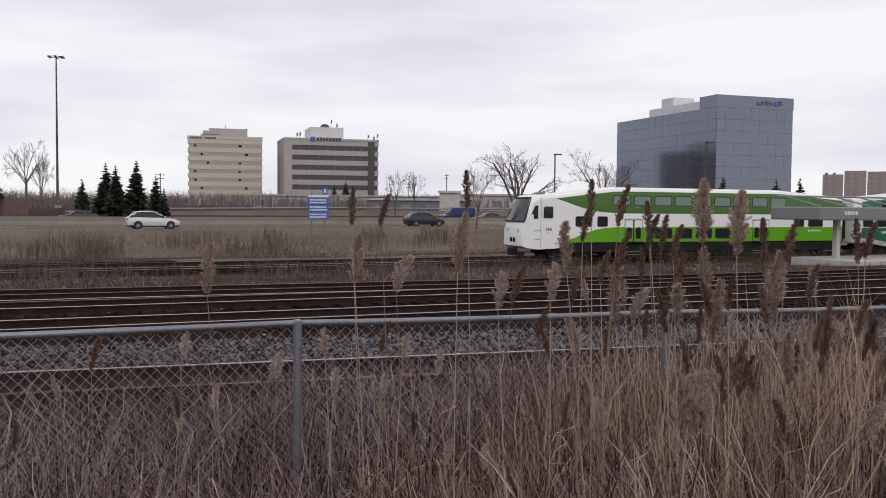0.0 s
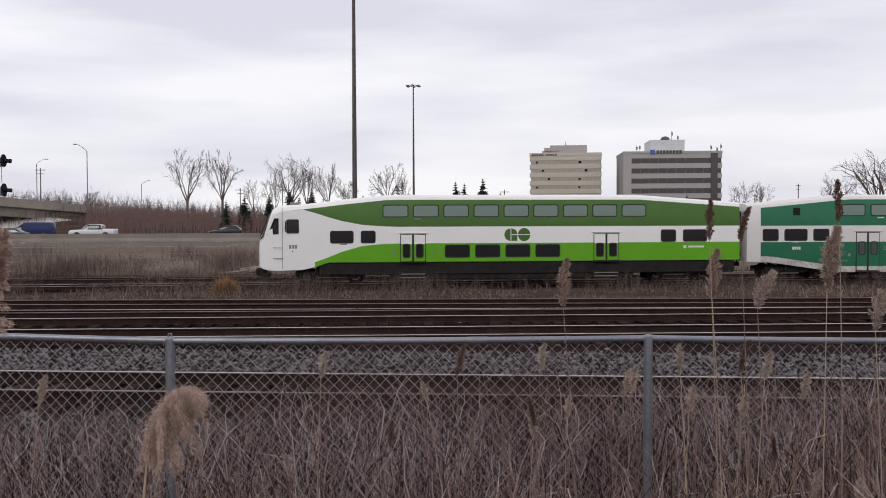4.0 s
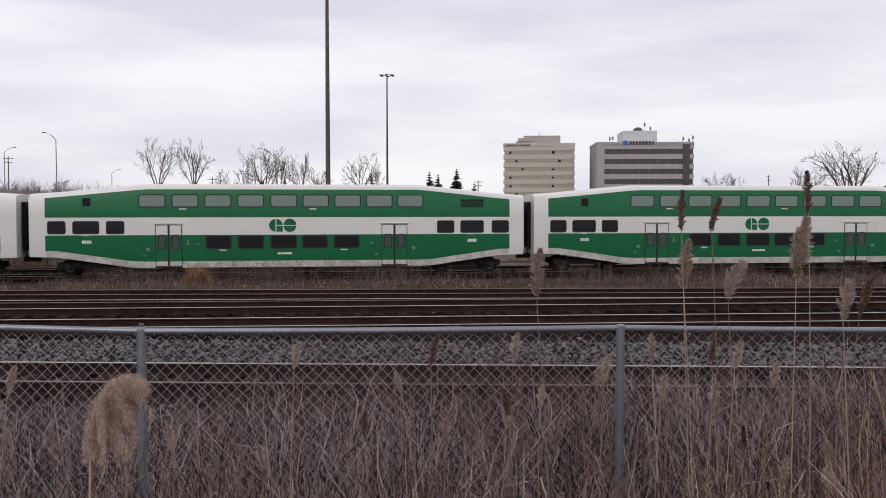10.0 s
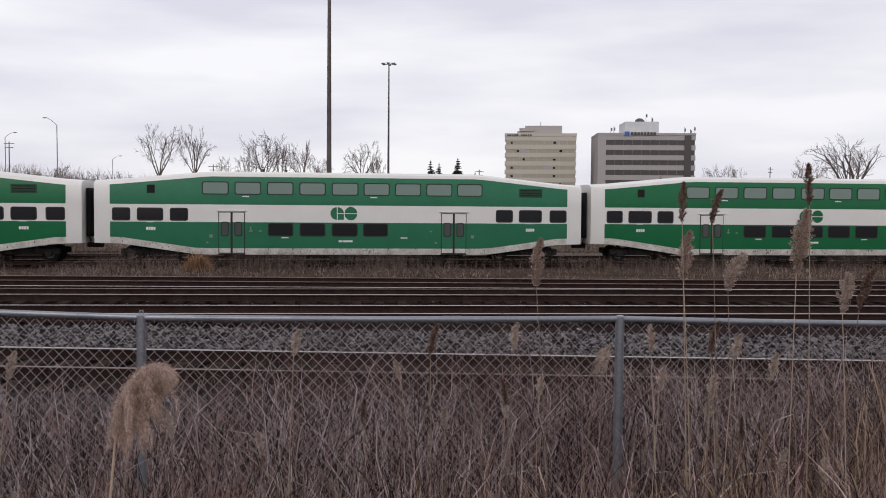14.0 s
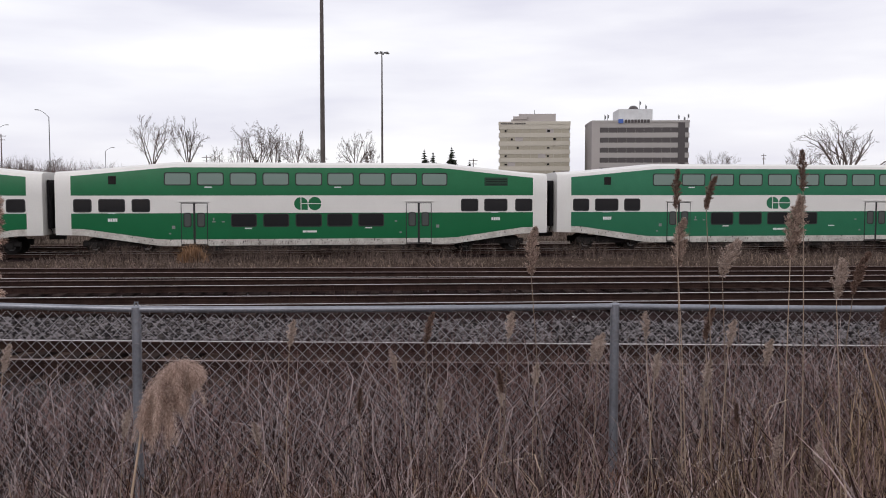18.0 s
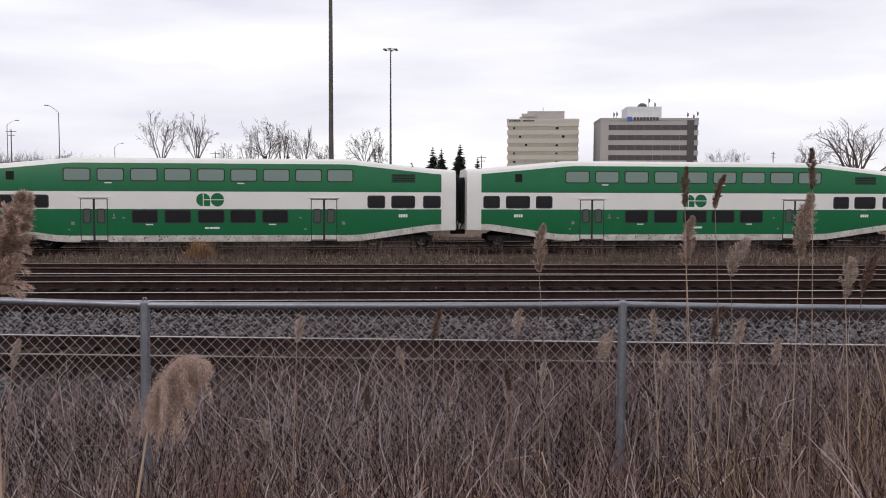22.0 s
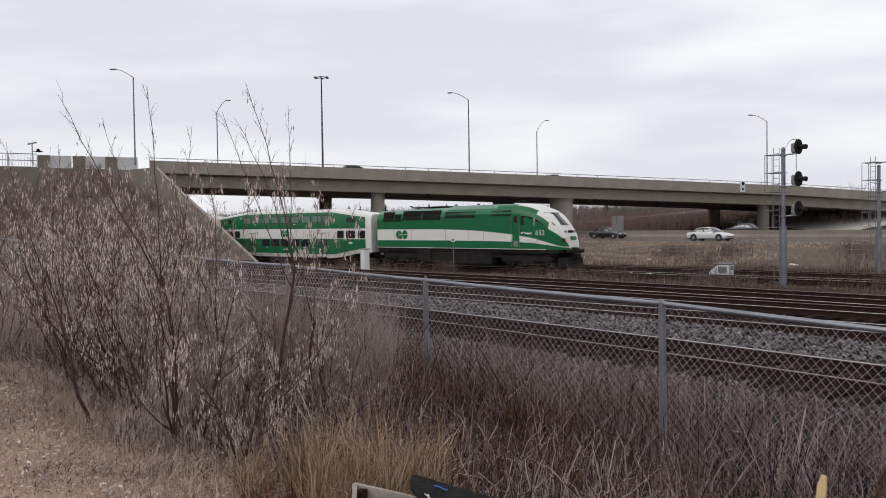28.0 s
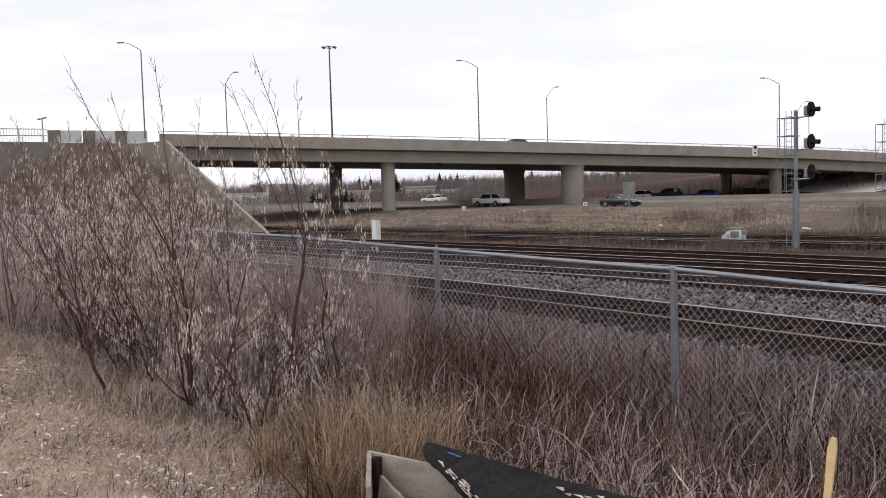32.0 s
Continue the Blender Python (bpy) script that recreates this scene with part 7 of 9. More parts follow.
TRAFFIC_D = (
    ("sedan", "silver", 86.0, 31.0, -49.6, 29.0),
    ("pickup", "white", 94.0, 31.0, -119.2, 28.0),
    ("sedan", "black", 86.0, 31.0, -91.8, 28.9),
    ("pickup", "white", 121.0, 31.0, -104.9, -28.0),
    ("pickup", "black", 121.0, 32.0, -79.1, -28.0),
    ("sedan", "blue", 133.0, 32.0, -80.3, -28.0),
    ("suv", "white", 121.0, 32.0, -84.7, -28.0),
)
for kind, colour, y, t0, x0, v in TRAFFIC_A + TRAFFIC_B + TRAFFIC_C + TRAFFIC_D:
    long_ = {"sedan": "sedan", "suv": "sport utility car", "pickup": "pickup truck", "van": "delivery van", "mini": "minivan"}[kind]
    CARS.append((make_car(kind, CAR_PAINT[colour], f"{colour} {long_} driving along the highway"), y, t0, x0, v))
BRIDGE_CARS = [(make_car("suv", CAR_PAINT["tan"], "tan sport utility car crossing the overpass"), 80.0, 29.0, 5.2), (make_car("sedan", CAR_PAINT["red"], "red sedan coming onto the overpass"), 36.6, 29.5, -18.0), (make_car("sedan", CAR_PAINT["silver"], "silver sedan crossing the overpass"), 84.0, 26.2, 10.0)]


def make_bird():
    t = thing("bird", "dark bird flying across the pale sky", "bird", "birds")
    m = Mesh(M_BLACK)
    m.loft([[(x, r * math.cos(a), r * math.sin(a) * .8) for a in (0, 1.05, 2.1, 3.14, 4.19, 5.24)] for x, r in ((-.22, .01), (-.1, .05), (.05, .07), (.16, .045), (.2, .03), (.25, .005))])
    part("body", m, t)
    for s in (-1, 1):
        w = Mesh(M_BLACK)
        w.loft([[(.08, s * .05, .03), (-.1, s * .05, .03), (-.1, s * .05, .015), (.08, s * .05, .015)], [(.07, s * .28, .14), (-.07, s * .28, .12), (-.07, s * .28, .11), (.07, s * .28, .125)], [(-.02, s * .55, .10), (-.06, s * .55, .09), (-.06, s * .55, .085), (-.02, s * .55, .09)]])
        part("wing", w, t)
    w = Mesh(M_BLACK)
    w.loft([[(-.2, -.03, .01), (-.2, .03, .01), (-.2, .03, -.01), (-.2, -.03, -.01)], [(-.36, -.08, .005), (-.36, .08, .005), (-.36, .08, -.005), (-.36, -.08, -.005)]])
    part("tail", w, t)
    return t


BIRDS = [make_bird()]
for _ in range(4):
    BIRDS.append(copy_thing(BIRDS[0], pose(0, 0, 0)))


M_REEDY = surf("golden_tussock", (0.19, 0.105, 0.058), (0.42, 0.265, 0.165), .9, 0, 2, 12, 0, per_piece=.4, island=True, thin=.25)


M_GOLD = surf("golden_straw", (0.13, 0.086, 0.058), (0.46, 0.335, 0.235), .85, 0, 2, 12, 0, per_piece=.45, island=True, thin=.25)


# ---- dead grass and weeds ----
def blades(name, count, place, h, w, mat, label, seed, bend_=.35, lean=.25):
    """Thin bent blades, joined into one mesh: place(rng, n) gives x, y, z and a height factor."""
    g = np.random.default_rng(seed)
    P, hf = place(g, count)
    H = g.uniform(h[0], h[1], count) * hf
    a = g.uniform(0, 2 * np.pi, count)
    W = g.uniform(w[0], w[1], count)
    face = g.uniform(-.9, .9, count)
    wx, wy = np.cos(face) * W, np.sin(face) * W
    l = g.normal(0, lean, count) * H
    b = g.uniform(0, bend_, count) * H
    dx, dy = np.cos(a), np.sin(a)
    x, y, z = P
    mx, my, mz = x + dx * l * .5, y + dy * l * .5, z + H * .6
    tx, ty, tz = x + dx * (l + b), y + dy * (l + b), z + H - b * .45
    V = np.stack([np.stack(q, -1) for q in ((x - wx, y - wy, z), (x + wx, y + wy, z), (mx + wx * .8, my + wy * .8, mz), (mx - wx * .8, my - wy * .8, mz), (tx, ty, tz))], 1)
    k = np.arange(count)[:, None] * 5
    quads, tris = k + np.array([0, 1, 2, 3]), k + np.array([3, 2, 4])
    me = bpy.data.meshes.new(name)
    me.vertices.add(count * 5)
    me.vertices.foreach_set("co", V.ravel())
    loops = np.concatenate([quads, tris], 1).ravel()
    me.loops.add(len(loops))
    me.loops.foreach_set("vertex_index", loops.astype(np.int32))
    me.polygons.add(count * 2)
    starts = (np.arange(count)[:, None] * 7 + np.array([0, 4])).ravel()
    me.polygons.foreach_set("loop_start", starts.astype(np.int32))
    me.update(calc_edges=True)
    me.validate()
    me.materials.append(mat)
    return tagged(new(name, me), label, kind="stuff")


def stalks(name, count, place, h, w, mat, label, seed, lean=.22, kink=.5, broken=.2):
    """Dry stems and leaves with a knee: most stand, some are broken over or lie across; joined into one mesh."""
    g = np.random.default_rng(seed)
    P, hf = place(g, count)
    H = g.uniform(h[0], h[1], count) * hf
    W = g.uniform(w[0], w[1], count)
    face = g.uniform(-1.0, 1.0, count)
    side = np.stack([np.cos(face) * W, np.sin(face) * W, g.normal(0, .35, count) * W], -1)
    d = np.stack([g.normal(0, lean, count), g.normal(0, lean, count), np.ones(count)], -1)
    p = np.stack(P, -1)
    cut = g.random(count) < broken
    rows = [p]
    share = np.stack([g.uniform(.35, .6, count), g.uniform(.2, .4, count), g.uniform(.15, .4, count)], -1)
    for k in range(3):
        d = d / np.linalg.norm(d, axis=1, keepdims=True)
        p = p + d * (H * share[:, k])[:, None]
        rows.append(p)
        turn = np.stack([g.normal(0, kink, count), g.normal(0, kink, count), -np.abs(g.normal(0, kink * .55, count))], -1)
        fold = np.stack([g.normal(0, 1.6, count), g.normal(0, 1.0, count), g.normal(-1.1, .5, count)], -1)
        d = d + np.where(cut[:, None] & (k == 0), fold, turn)
    V = np.stack([rows[0] - side, rows[0] + side, rows[1] + side * .95, rows[1] - side * .95, rows[2] + side * .8, rows[2] - side * .8, rows[3]], 1)
    V[..., 2] = np.maximum(V[..., 2], land(V[..., 0], V[..., 1]) - .02)
    k = np.arange(count)[:, None] * 7
    loops = np.concatenate([k + np.array([0, 1, 2, 3]), k + np.array([3, 2, 4, 5]), k + np.array([5, 4, 6])], 1).ravel()
    me = bpy.data.meshes.new(name)
    me.vertices.add(count * 7)
    me.vertices.foreach_set("co", V.ravel())
    me.loops.add(len(loops))
    me.loops.foreach_set("vertex_index", loops.astype(np.int32))
    me.polygons.add(count * 3)
    me.polygons.foreach_set("loop_start", (np.arange(count)[:, None] * 11 + np.array([0, 4, 8])).ravel().astype(np.int32))
    me.update(calc_edges=True)
    me.validate()
    me.materials.append(mat)
    return tagged(new(name, me), label, kind="stuff")


def seed_fuzz(name, clumps, place, size, mat, label, seed, hairs=150):
    """Soft brown seed heads of weeds: many short fine hairs round a few twiglets, joined."""
    g = np.random.default_rng(seed)
    (x, y, z), top = place(g, clumps)
    i = np.repeat(np.arange(clumps), hairs)
    n = len(i)
    s = g.uniform(size[0], size[1], clumps)[i]
    c = np.stack([x[i], y[i], z[i] + top[i]], -1) + g.normal(0, 1, (n, 3)) * (s * .42)[:, None] * np.array([1, .8, .9])
    o = g.normal(0, 1, (n, 3)) + np.array([0, 0, .7])
    o = o / np.linalg.norm(o, axis=1, keepdims=True) * (s * g.uniform(.10, .34, n))[:, None]
    a = g.uniform(-1, 1, n)
    w = np.stack([np.cos(a), np.sin(a), 0 * a], -1) * g.uniform(.0008, .0017, n)[:, None]
    V = np.stack([c - w, c + w, c + o], 1).reshape(-1, 3)
    me = bpy.data.meshes.new(name)
    me.from_pydata(V.tolist(), [], np.arange(n * 3).reshape(-1, 3).tolist())
    me.materials.append(mat)
    return tagged(new(name, me), label, kind="stuff")


_bx, _by = np.array([b[0] for b in BANK]), np.array([b[1] for b in BANK])


def land(x, y):
    bump = np.where((x > -60) & (x < 40) & (y > 2) & (y < 8), .05 * np.sin(x * 1.7) * np.sin(y * 2.1) * np.clip((y - 2) / .8, 0, 1), 0)
    return np.interp(y, _bx, _by) + bump + np.where(y < 8, np.maximum(0, -x - 6) * .012, 0) + .36 * np.clip((-x - 3) / 6, 0, 1) * np.interp(y, [.8, 2.6, 6.6, 9], [0, 1, 1, 0])


def trod(x):
    """The far edge of the trodden strip."""
    return np.interp(-np.asarray(x, float), PATH_X, PATH_Y) + .18 * np.sin(np.asarray(x) * 1.3)


PATH_X, PATH_Y = (-12, 0, 1.5, 3.2, 4.3, 6.3, 9.7, 14, 30), (1.2, 1.5, 1.9, 2.45, 2.78, 2.98, 3.0, 3.0, 3.2)


def patch(x0, x1, y0, y1, tall=None, clump=0):
    def f(g, n):
        x, y = g.uniform(x0, x1, n), g.uniform(y0, y1, n)
        if clump:
            cx, cy = g.uniform(x0, x1, clump), g.uniform(y0, y1, clump)
            i = g.integers(0, clump, n)
            s = (x1 - x0) / math.sqrt(clump) * .22
            x, y = cx[i] + g.normal(0, s, n), np.clip(cy[i] + g.normal(0, s * .6, n), y0, y1)
        hf = tall(x, y) if tall else np.ones(n)
        return (x, y, land(x, y) - .02), hf
    return f


def raised(place, by):
    """The same patch, lifted on to the sheet of the path."""
    def f(g, n):
        (x, y, z), hf = place(g, n)
        return (x, y, z + by), hf
    return f


def fence_tall(x, y):
    """Weeds stand tallest to the right of the view over the near track and thin out towards the path."""
    k = np.interp(x, [-16, -11, -8, -5, -2.5, .5, 3, 6, 12], [1.05, .95, .76, .70, .66, .80, 1.0, 1.15, 1.2])
    edge = np.clip((y - trod(x) - .1) / 1.2, .06, 1)
    return k * edge * np.where(y > 7.2, np.clip(1 - (y - 7.2) * .33, .3, 1), 1)


def behind_tall(x, y):
    """Weeds between the fence and the near track, lowest where the ballast shows through."""
    k = np.interp(x, [-16, -8, -6, -4.6, -3.4, -2.2, 0, 3, 8], [1.15, 1.1, 1.05, .95, .90, .96, 1.06, 1.10, 1.15])
    return k * np.clip(1.12 - (y - 6) * .075, .45, 1) * np.where(y > 9.6, np.clip(1 - (y - 9.6) * .7, .25, 1), 1)


blades("dead_grass", 26000, patch(-15, 10, 2.2, 9.2, fence_tall), (.12, .5), (.003, .007), M_REDSTALK, "matted brown undergrowth", 4, .8, .6)
stalks("dead_grass", 26000, patch(-15, 10, 2.6, 7.0, fence_tall, 520), (.35, 1.15), (.0018, .0042), M_REDSTALK, "dense reddish dead weeds along the fence", 2, .13, .28, .15)
stalks("dead_grass", 17000, patch(-15, 10, 2.4, 6.8, fence_tall, 400), (.3, 1.1), (.0024, .0052), M_GREYSTALK, "grey-brown dead grass along the fence", 1, .14, .35, .25)
stalks("dead_grass", 3600, patch(-12, 10, 2.4, 6.8, fence_tall, 300), (.5, 1.15), (.0022, .0048), M_STRAW, "pale straw stalks among the weeds", 3, .2, .4, .2)
stalks("dead_grass", 6800, patch(2.2, 9.5, 2.6, 5.8, lambda x, y: np.interp(x, [2.4, 4, 9], [.55, 1, 1.1]), 160), (.7, 1.5), (.0025, .0050), M_GOLD, "golden reed straw thick beside the fence", 5, .14, .25, .12)
stalks("dead_grass", 3800, patch(-4.9, -3.8, 2.75, 3.75, lambda x, y: np.clip((y - 1.6) / 2.2, .25, 1), 30), (.4, 1.05), (.0014, .0034), M_GOLD, "straw clump beside the shrubs", 15, .09, .3, .2)
stalks("dead_grass", 4200, patch(-10, -2.2, 2.6, 5.6, fence_tall, 150), (.45, 1.05), (.0036, .0072), M_GREYSTALK, "broad pale grass leaves arching over", 16, .11, .5, .2)
stalks("dead_grass", 28000, patch(-15, 11, 6.0, 10.9, behind_tall, 900), (.35, 1.12), (.0026, .0056), M_REDSTALK, "tangled dead weeds behind the fence", 41, .15, .35, .2)
stalks("dead_grass", 9500, patch(-3.6, 11, 6.0, 10.7, behind_tall, 480), (.35, 1.2), (.0028, .006), M_GREYSTALK, "tangled grey weeds behind the fence", 42, .16, .4, .3)
blades("dead_grass", 12000, patch(-13, 10, 3.0, 6.0, fence_tall, 60), (.2, .62), (.004, .009), M_RUSTWEED, "dark rusty weed clumps in the dead grass", 43, .9, .5)
stalks("dead_grass", 3200, patch(-7.5, -2.2, 3.0, 5.6, fence_tall, 50), (.4, 1.05), (.0018, .004), M_RUSTWEED, "dark brown weed clumps before the fence", 48, .1, .3, .15)
blades("dead_grass", 14000, patch(-13, -5, 4.4, 8.8, behind_tall, 90), (.3, .9), (.004, .009), M_RUSTWEED, "dark rusty weeds at the fence foot", 44, .8, .45)
# their dark colour also stands in for shade near the ground
blades("dead_grass", 9000, patch(-5, 7, 2.7, 4.8, lambda x, y: np.ones_like(x), 70), (.18, .62), (.004, .009), M_RUSTWEED, "dark rusty weeds that also shade the foot of the dead grass", 62, .9, .6)
seed_fuzz("weed_seed_head", 190, patch(-13, 9, 2.9, 6.4, lambda x, y: .32 + .62 * fence_tall(x, y)), (.05, .15), M_RUSTWEED, "soft rusty seed heads among the weeds", 60)
seed_fuzz("weed_seed_head", 170, patch(-9, 9, 6.1, 9.6, lambda x, y: .30 + .62 * behind_tall(x, y)), (.05, .14), M_REDSTALK, "soft brown seed heads behind the fence", 61)
def rail_side(x, y):
    """Weeds that thin out towards the ballast of the near track."""
    return np.clip((11.4 - .165 * np.maximum(x, -20) - y) * .8, .04, 1)


blades("dead_grass", 16000, patch(-26, -5, 8.6, 14, rail_side, 420), (.3, .9), (.0035, .008), M_REDSTALK, "dark dead weeds beside the near rails", 45, .6, .4)
blades("dead_grass", 9000, patch(-26, -5, 8.6, 14, rail_side, 300), (.3, .95), (.0035, .008), M_GREYSTALK, "pale dead weeds beside the near rails", 46, .7, .45)
blades("dead_grass", 5000, patch(-15, -5.5, 6.0, 10.7, behind_tall, 300), (.35, 1.12), (.003, .0068), M_GREYSTALK, "tangled grey weeds behind the fence", 47, .7, .45)
# broken, cross-lying pale stems
stalks("fallen_stems", 4200, patch(-13, 9, 2.6, 9.4, fence_tall), (.3, .95), (.0026, .0046), M_SEED, "broken pale stems lying across the weeds", 6, .5, .6, .75)
def make_path():
    """The trodden strip beside the shrubs: tan dry grass with litter."""
    m = Mesh(surf("trodden_dry_grass", (0.29, 0.218, 0.170), (0.60, 0.475, 0.375), .95, 0, 2.2, 38, 1.0, .04))
    xs = list(np.arange(-30, 12.1, .3))
    rings = []
    for x in xs:
        e = float(trod(x)) + .1
        rings.append([(x, y, ground_z(x, y) + .025) for y in [-60, -20, -6, 0, .8, *np.linspace(1.0, e, 20)]])
    m.loft(rings, closed=False, caps=False)
    setting("path", m, "trodden tan dry grass strip", True)


make_path()
# path side: short tan grass and leaf litter
M_PATHGRASS = surf("bleached_short_grass", (0.23, 0.165, 0.130), (0.62, 0.49, 0.40), .9, 0, 2, 12, 0, per_piece=.4, island=True, thin=.25)


def path_edge(x, y):
    """Short on the trodden strip, knee-high at its far edge."""
    return np.interp(y - trod(x), [-1.6, -.5, .1, .8], [.45, .8, 1.8, 2.6])


blades("short_grass", 95000, raised(patch(-13, -1.4, .9, 3.7, path_edge), .035), (.03, .10), (.0016, .0034), M_PATHGRASS, "short tan dry grass on the path", 7, .9, 1.1)
blades("short_grass", 26000, raised(patch(-8, 8, -6, 1.3), .035), (.03, .10), (.002, .004), M_PATHGRASS, "short tan dry grass on open ground", 57, .9, 1.1)
blades("short_grass", 16000, raised(patch(-13, -1.8, 1.0, 4.0, path_edge, 260), .035), (.05, .16), (.0018, .0036), M_GREYSTALK, "tufts of grey dry grass on the path", 77, .9, .9)
M_SHRED = surf("bleached_straw_shred", (0.52, 0.45, 0.41), (0.86, 0.80, 0.76), .9, 0, 5, 30, 0, per_piece=.25, island=True)


def leaf_litter(name, count, place, size, mat, label, seed):
    """Curled dry leaves lying at random tilts, joined."""
    g = np.random.default_rng(seed)
    (x, y, z), _ = place(g, count)
    S, a = g.uniform(size[0], size[1], count), g.uniform(0, 6.283, count)
    L = np.stack([np.cos(a), np.sin(a), g.normal(0, .25, count)], -1) * S[:, None]
    Wd = np.stack([-np.sin(a), np.cos(a), g.normal(0, .4, count)], -1) * (S * g.uniform(.25, .6, count))[:, None]
    c = np.stack([x, y, z + .05 + g.uniform(0, .03, count)], -1)
    lift = np.zeros((count, 3))
    lift[:, 2] = S * g.uniform(.1, .5, count)
    V = np.stack([c - L, c + Wd + lift, c + L, c - Wd + lift * .6, c - lift * .3], 1).reshape(-1, 3)
    k = np.arange(count)[:, None] * 5
    F = np.concatenate([k + np.array([0, 4, 1]), k + np.array([4, 2, 1]), k + np.array([0, 3, 4]), k + np.array([3, 2, 4])], 0)
    me = bpy.data.meshes.new(name)
    me.from_pydata(V.tolist(), [], F.tolist())
    me.materials.append(mat)
    return tagged(new(name, me), label, kind="stuff")


leaf_litter("leaf_litter", 9000, patch(-13, -1.5, .8, 3.2), (.006, .021), M_SEED, "pale curled leaves littering the path", 78)
leaf_litter("leaf_litter", 800, patch(-12, -1.6, .9, 3.0), (.012, .028), M_SEED, "large curled pale leaves on the path", 79)
leaf_litter("leaf_litter", 4200, patch(-13, -1.5, .8, 3.3, None, 420), (.007, .026), M_SHRED, "pale shredded straw lying on the path", 81)
leaf_litter("leaf_litter", 700, patch(-13, -1.5, .8, 3.6), (.01, .024), M_RUSTWEED, "brown curled leaves on the path", 80)
stalks("dead_grass", 1900, patch(-6.5, -1.2, 2.7, 4.6, fence_tall, 120), (.45, 1.1), (.0024, .0052), M_SEED, "bright dry grass leaves arching over", 49, .25, .7, .2)
# between the tracks and the train, and on to the highway
def weeds_tall(x, y):
    return np.clip(.6 + .5 * np.sin(x * .35 + 1.3) * np.sin(x * .11) + .35 * np.sin(x * 1.9 + y) * np.sin(x * .83) + .2 * np.sin(y * .8), .12, 1.4)


M_BRUSH = surf("faded_brown_brush", (0.060, 0.043, 0.037), (0.21, 0.160, 0.138), 0.95, 0, .25, 3.0, 0, per_piece=0.45, island=True, thin=0.2)
stalks("trackside_weeds", 15000, patch(-75, 60, 43.6, 46.9, weeds_tall, 420), (.15, .95), (.005, .011), M_BRUSH, "faded brown weeds hard by the far track", 12, .35, .6, .2)
stalks("trackside_weeds", 16000, patch(-80, 60, 55.6, 59.6, weeds_tall, 420), (.2, .85), (.005, .010), M_BRUSH, "faded brown weeds behind the far tracks", 13, .4, .6, .2)
stalks("trackside_weeds", 26000, patch(-75, 60, 30.6, 45.3, weeds_tall, 900), (.10, .5), (.005, .011), M_BRUSH, "faded dead weeds beside the far track", 8, .45, .6, .3)
stalks("trackside_weeds", 5000, patch(-75, 60, 33, 46.5, weeds_tall, 260), (.15, .55), (.005, .010), M_STRAW, "straw-coloured weeds beside the far track", 9, .4, .6, .2)
blades("trackside_weeds", 30000, patch(-75, 70, 56.8, 76, lambda x, y: .7 + .5 * np.sin(x * .5) * np.sin(x * .17 + y * .3)), (.10, .42), (.006, .013), M_BRUSH, "dead weeds on the verge of the highway", 10, 1.0, .8)
# paler blades put the brighter light on this part into its colour
blades("trackside_weeds", 22000, patch(-95, -32, 57.5, 79.5, None, 500), (.10, .38), (.008, .016), M_PATHGRASS, "tan dry grass that also brightens the verge by the overpass", 14, 1.0, .8)
blades("trackside_weeds", 7000, patch(-75, 70, 58.5, 79, lambda x, y: .8 + .4 * np.sin(x * .31 + y)), (.08, .30), (.006, .013), M_STRAW, "straw on the verge of the highway", 11, 1.0, .8)
for i, (az, d) in enumerate(((8.1, 44.6),)):
    q = polar(az, d)
    blades("grass_tussock", 700, patch(q.x - .75, q.x + .75, q.y - .35, q.y + .35, lambda x, y, c=q.x: np.clip(1 - ((x - c) / .85) ** 2, .2, 1)), (.7, 1.25), (.008, .014), M_REEDY, "golden grass tussock beside the far track", 30 + i, .8, .3)
_br = random.Random(61)
BRUSH = [(_br.uniform(-60, 45), _br.uniform(56.5, 72)) for _ in range(46)]
thicket("red_stem_brush", 260, lambda r: (lambda x, y: (x, y, ground_z(x, y)))(r.uniform(-1.0, 2.3), r.uniform(8.2, 9.6)), .8, 1.8, M_STEM, "thin red-stemmed brush behind the fence", .0035, 17, 5)
_tb = random.Random(62)
TUFTS = [(_tb.uniform(-70, 58), _tb.uniform(43.6, 46.9)) for _ in range(90)]
thicket("trackside_brush", 3400, lambda r: (lambda c: (lambda x, y: (x, y, ground_z(x, y)))(c[0] + r.gauss(0, .7), min(c[1] + r.gauss(0, .4), 47.1)))(TUFTS[r.randrange(len(TUFTS))]), .25, 1.15, M_BRUSH, "fine brown brush hard by the far track", .005, 27, 10)
thicket("verge_brush", 3000, lambda r: (lambda c: (lambda x, y: (x, y, ground_z(x, y)))(c[0] + r.gauss(0, .8), c[1] + r.gauss(0, .5)))(BRUSH[r.randrange(len(BRUSH))]), .4, 1.7, M_BRUSH, "brown leafless brush on the verge", .008, 18, 11)
thicket("embankment_scrub", 8000, lambda r: (lambda u, y: (edge_x(y) + (25 + max(0, y - 30) * .5) * (1 - u), y, -.6 + (fill_top(y) + .6) * u))(r.uniform(.02, .96), r.uniform(-20, 44.6)), .5, 1.8, M_PALETWIG, "brown leafless scrub on the embankment", .05, 19, 8)
thicket("embankment_scrub", 9000, lambda r: (lambda u, y: (edge_x(y) + (25 + max(0, y - 30) * .5) * (1 - u), y, -.6 + (fill_top(y) + .6) * u))(r.uniform(.02, .96), r.uniform(-20, 44.6)), .6, 2.3, M_TWIG, "dark leafless scrub on the embankment", .05, 20, 8)


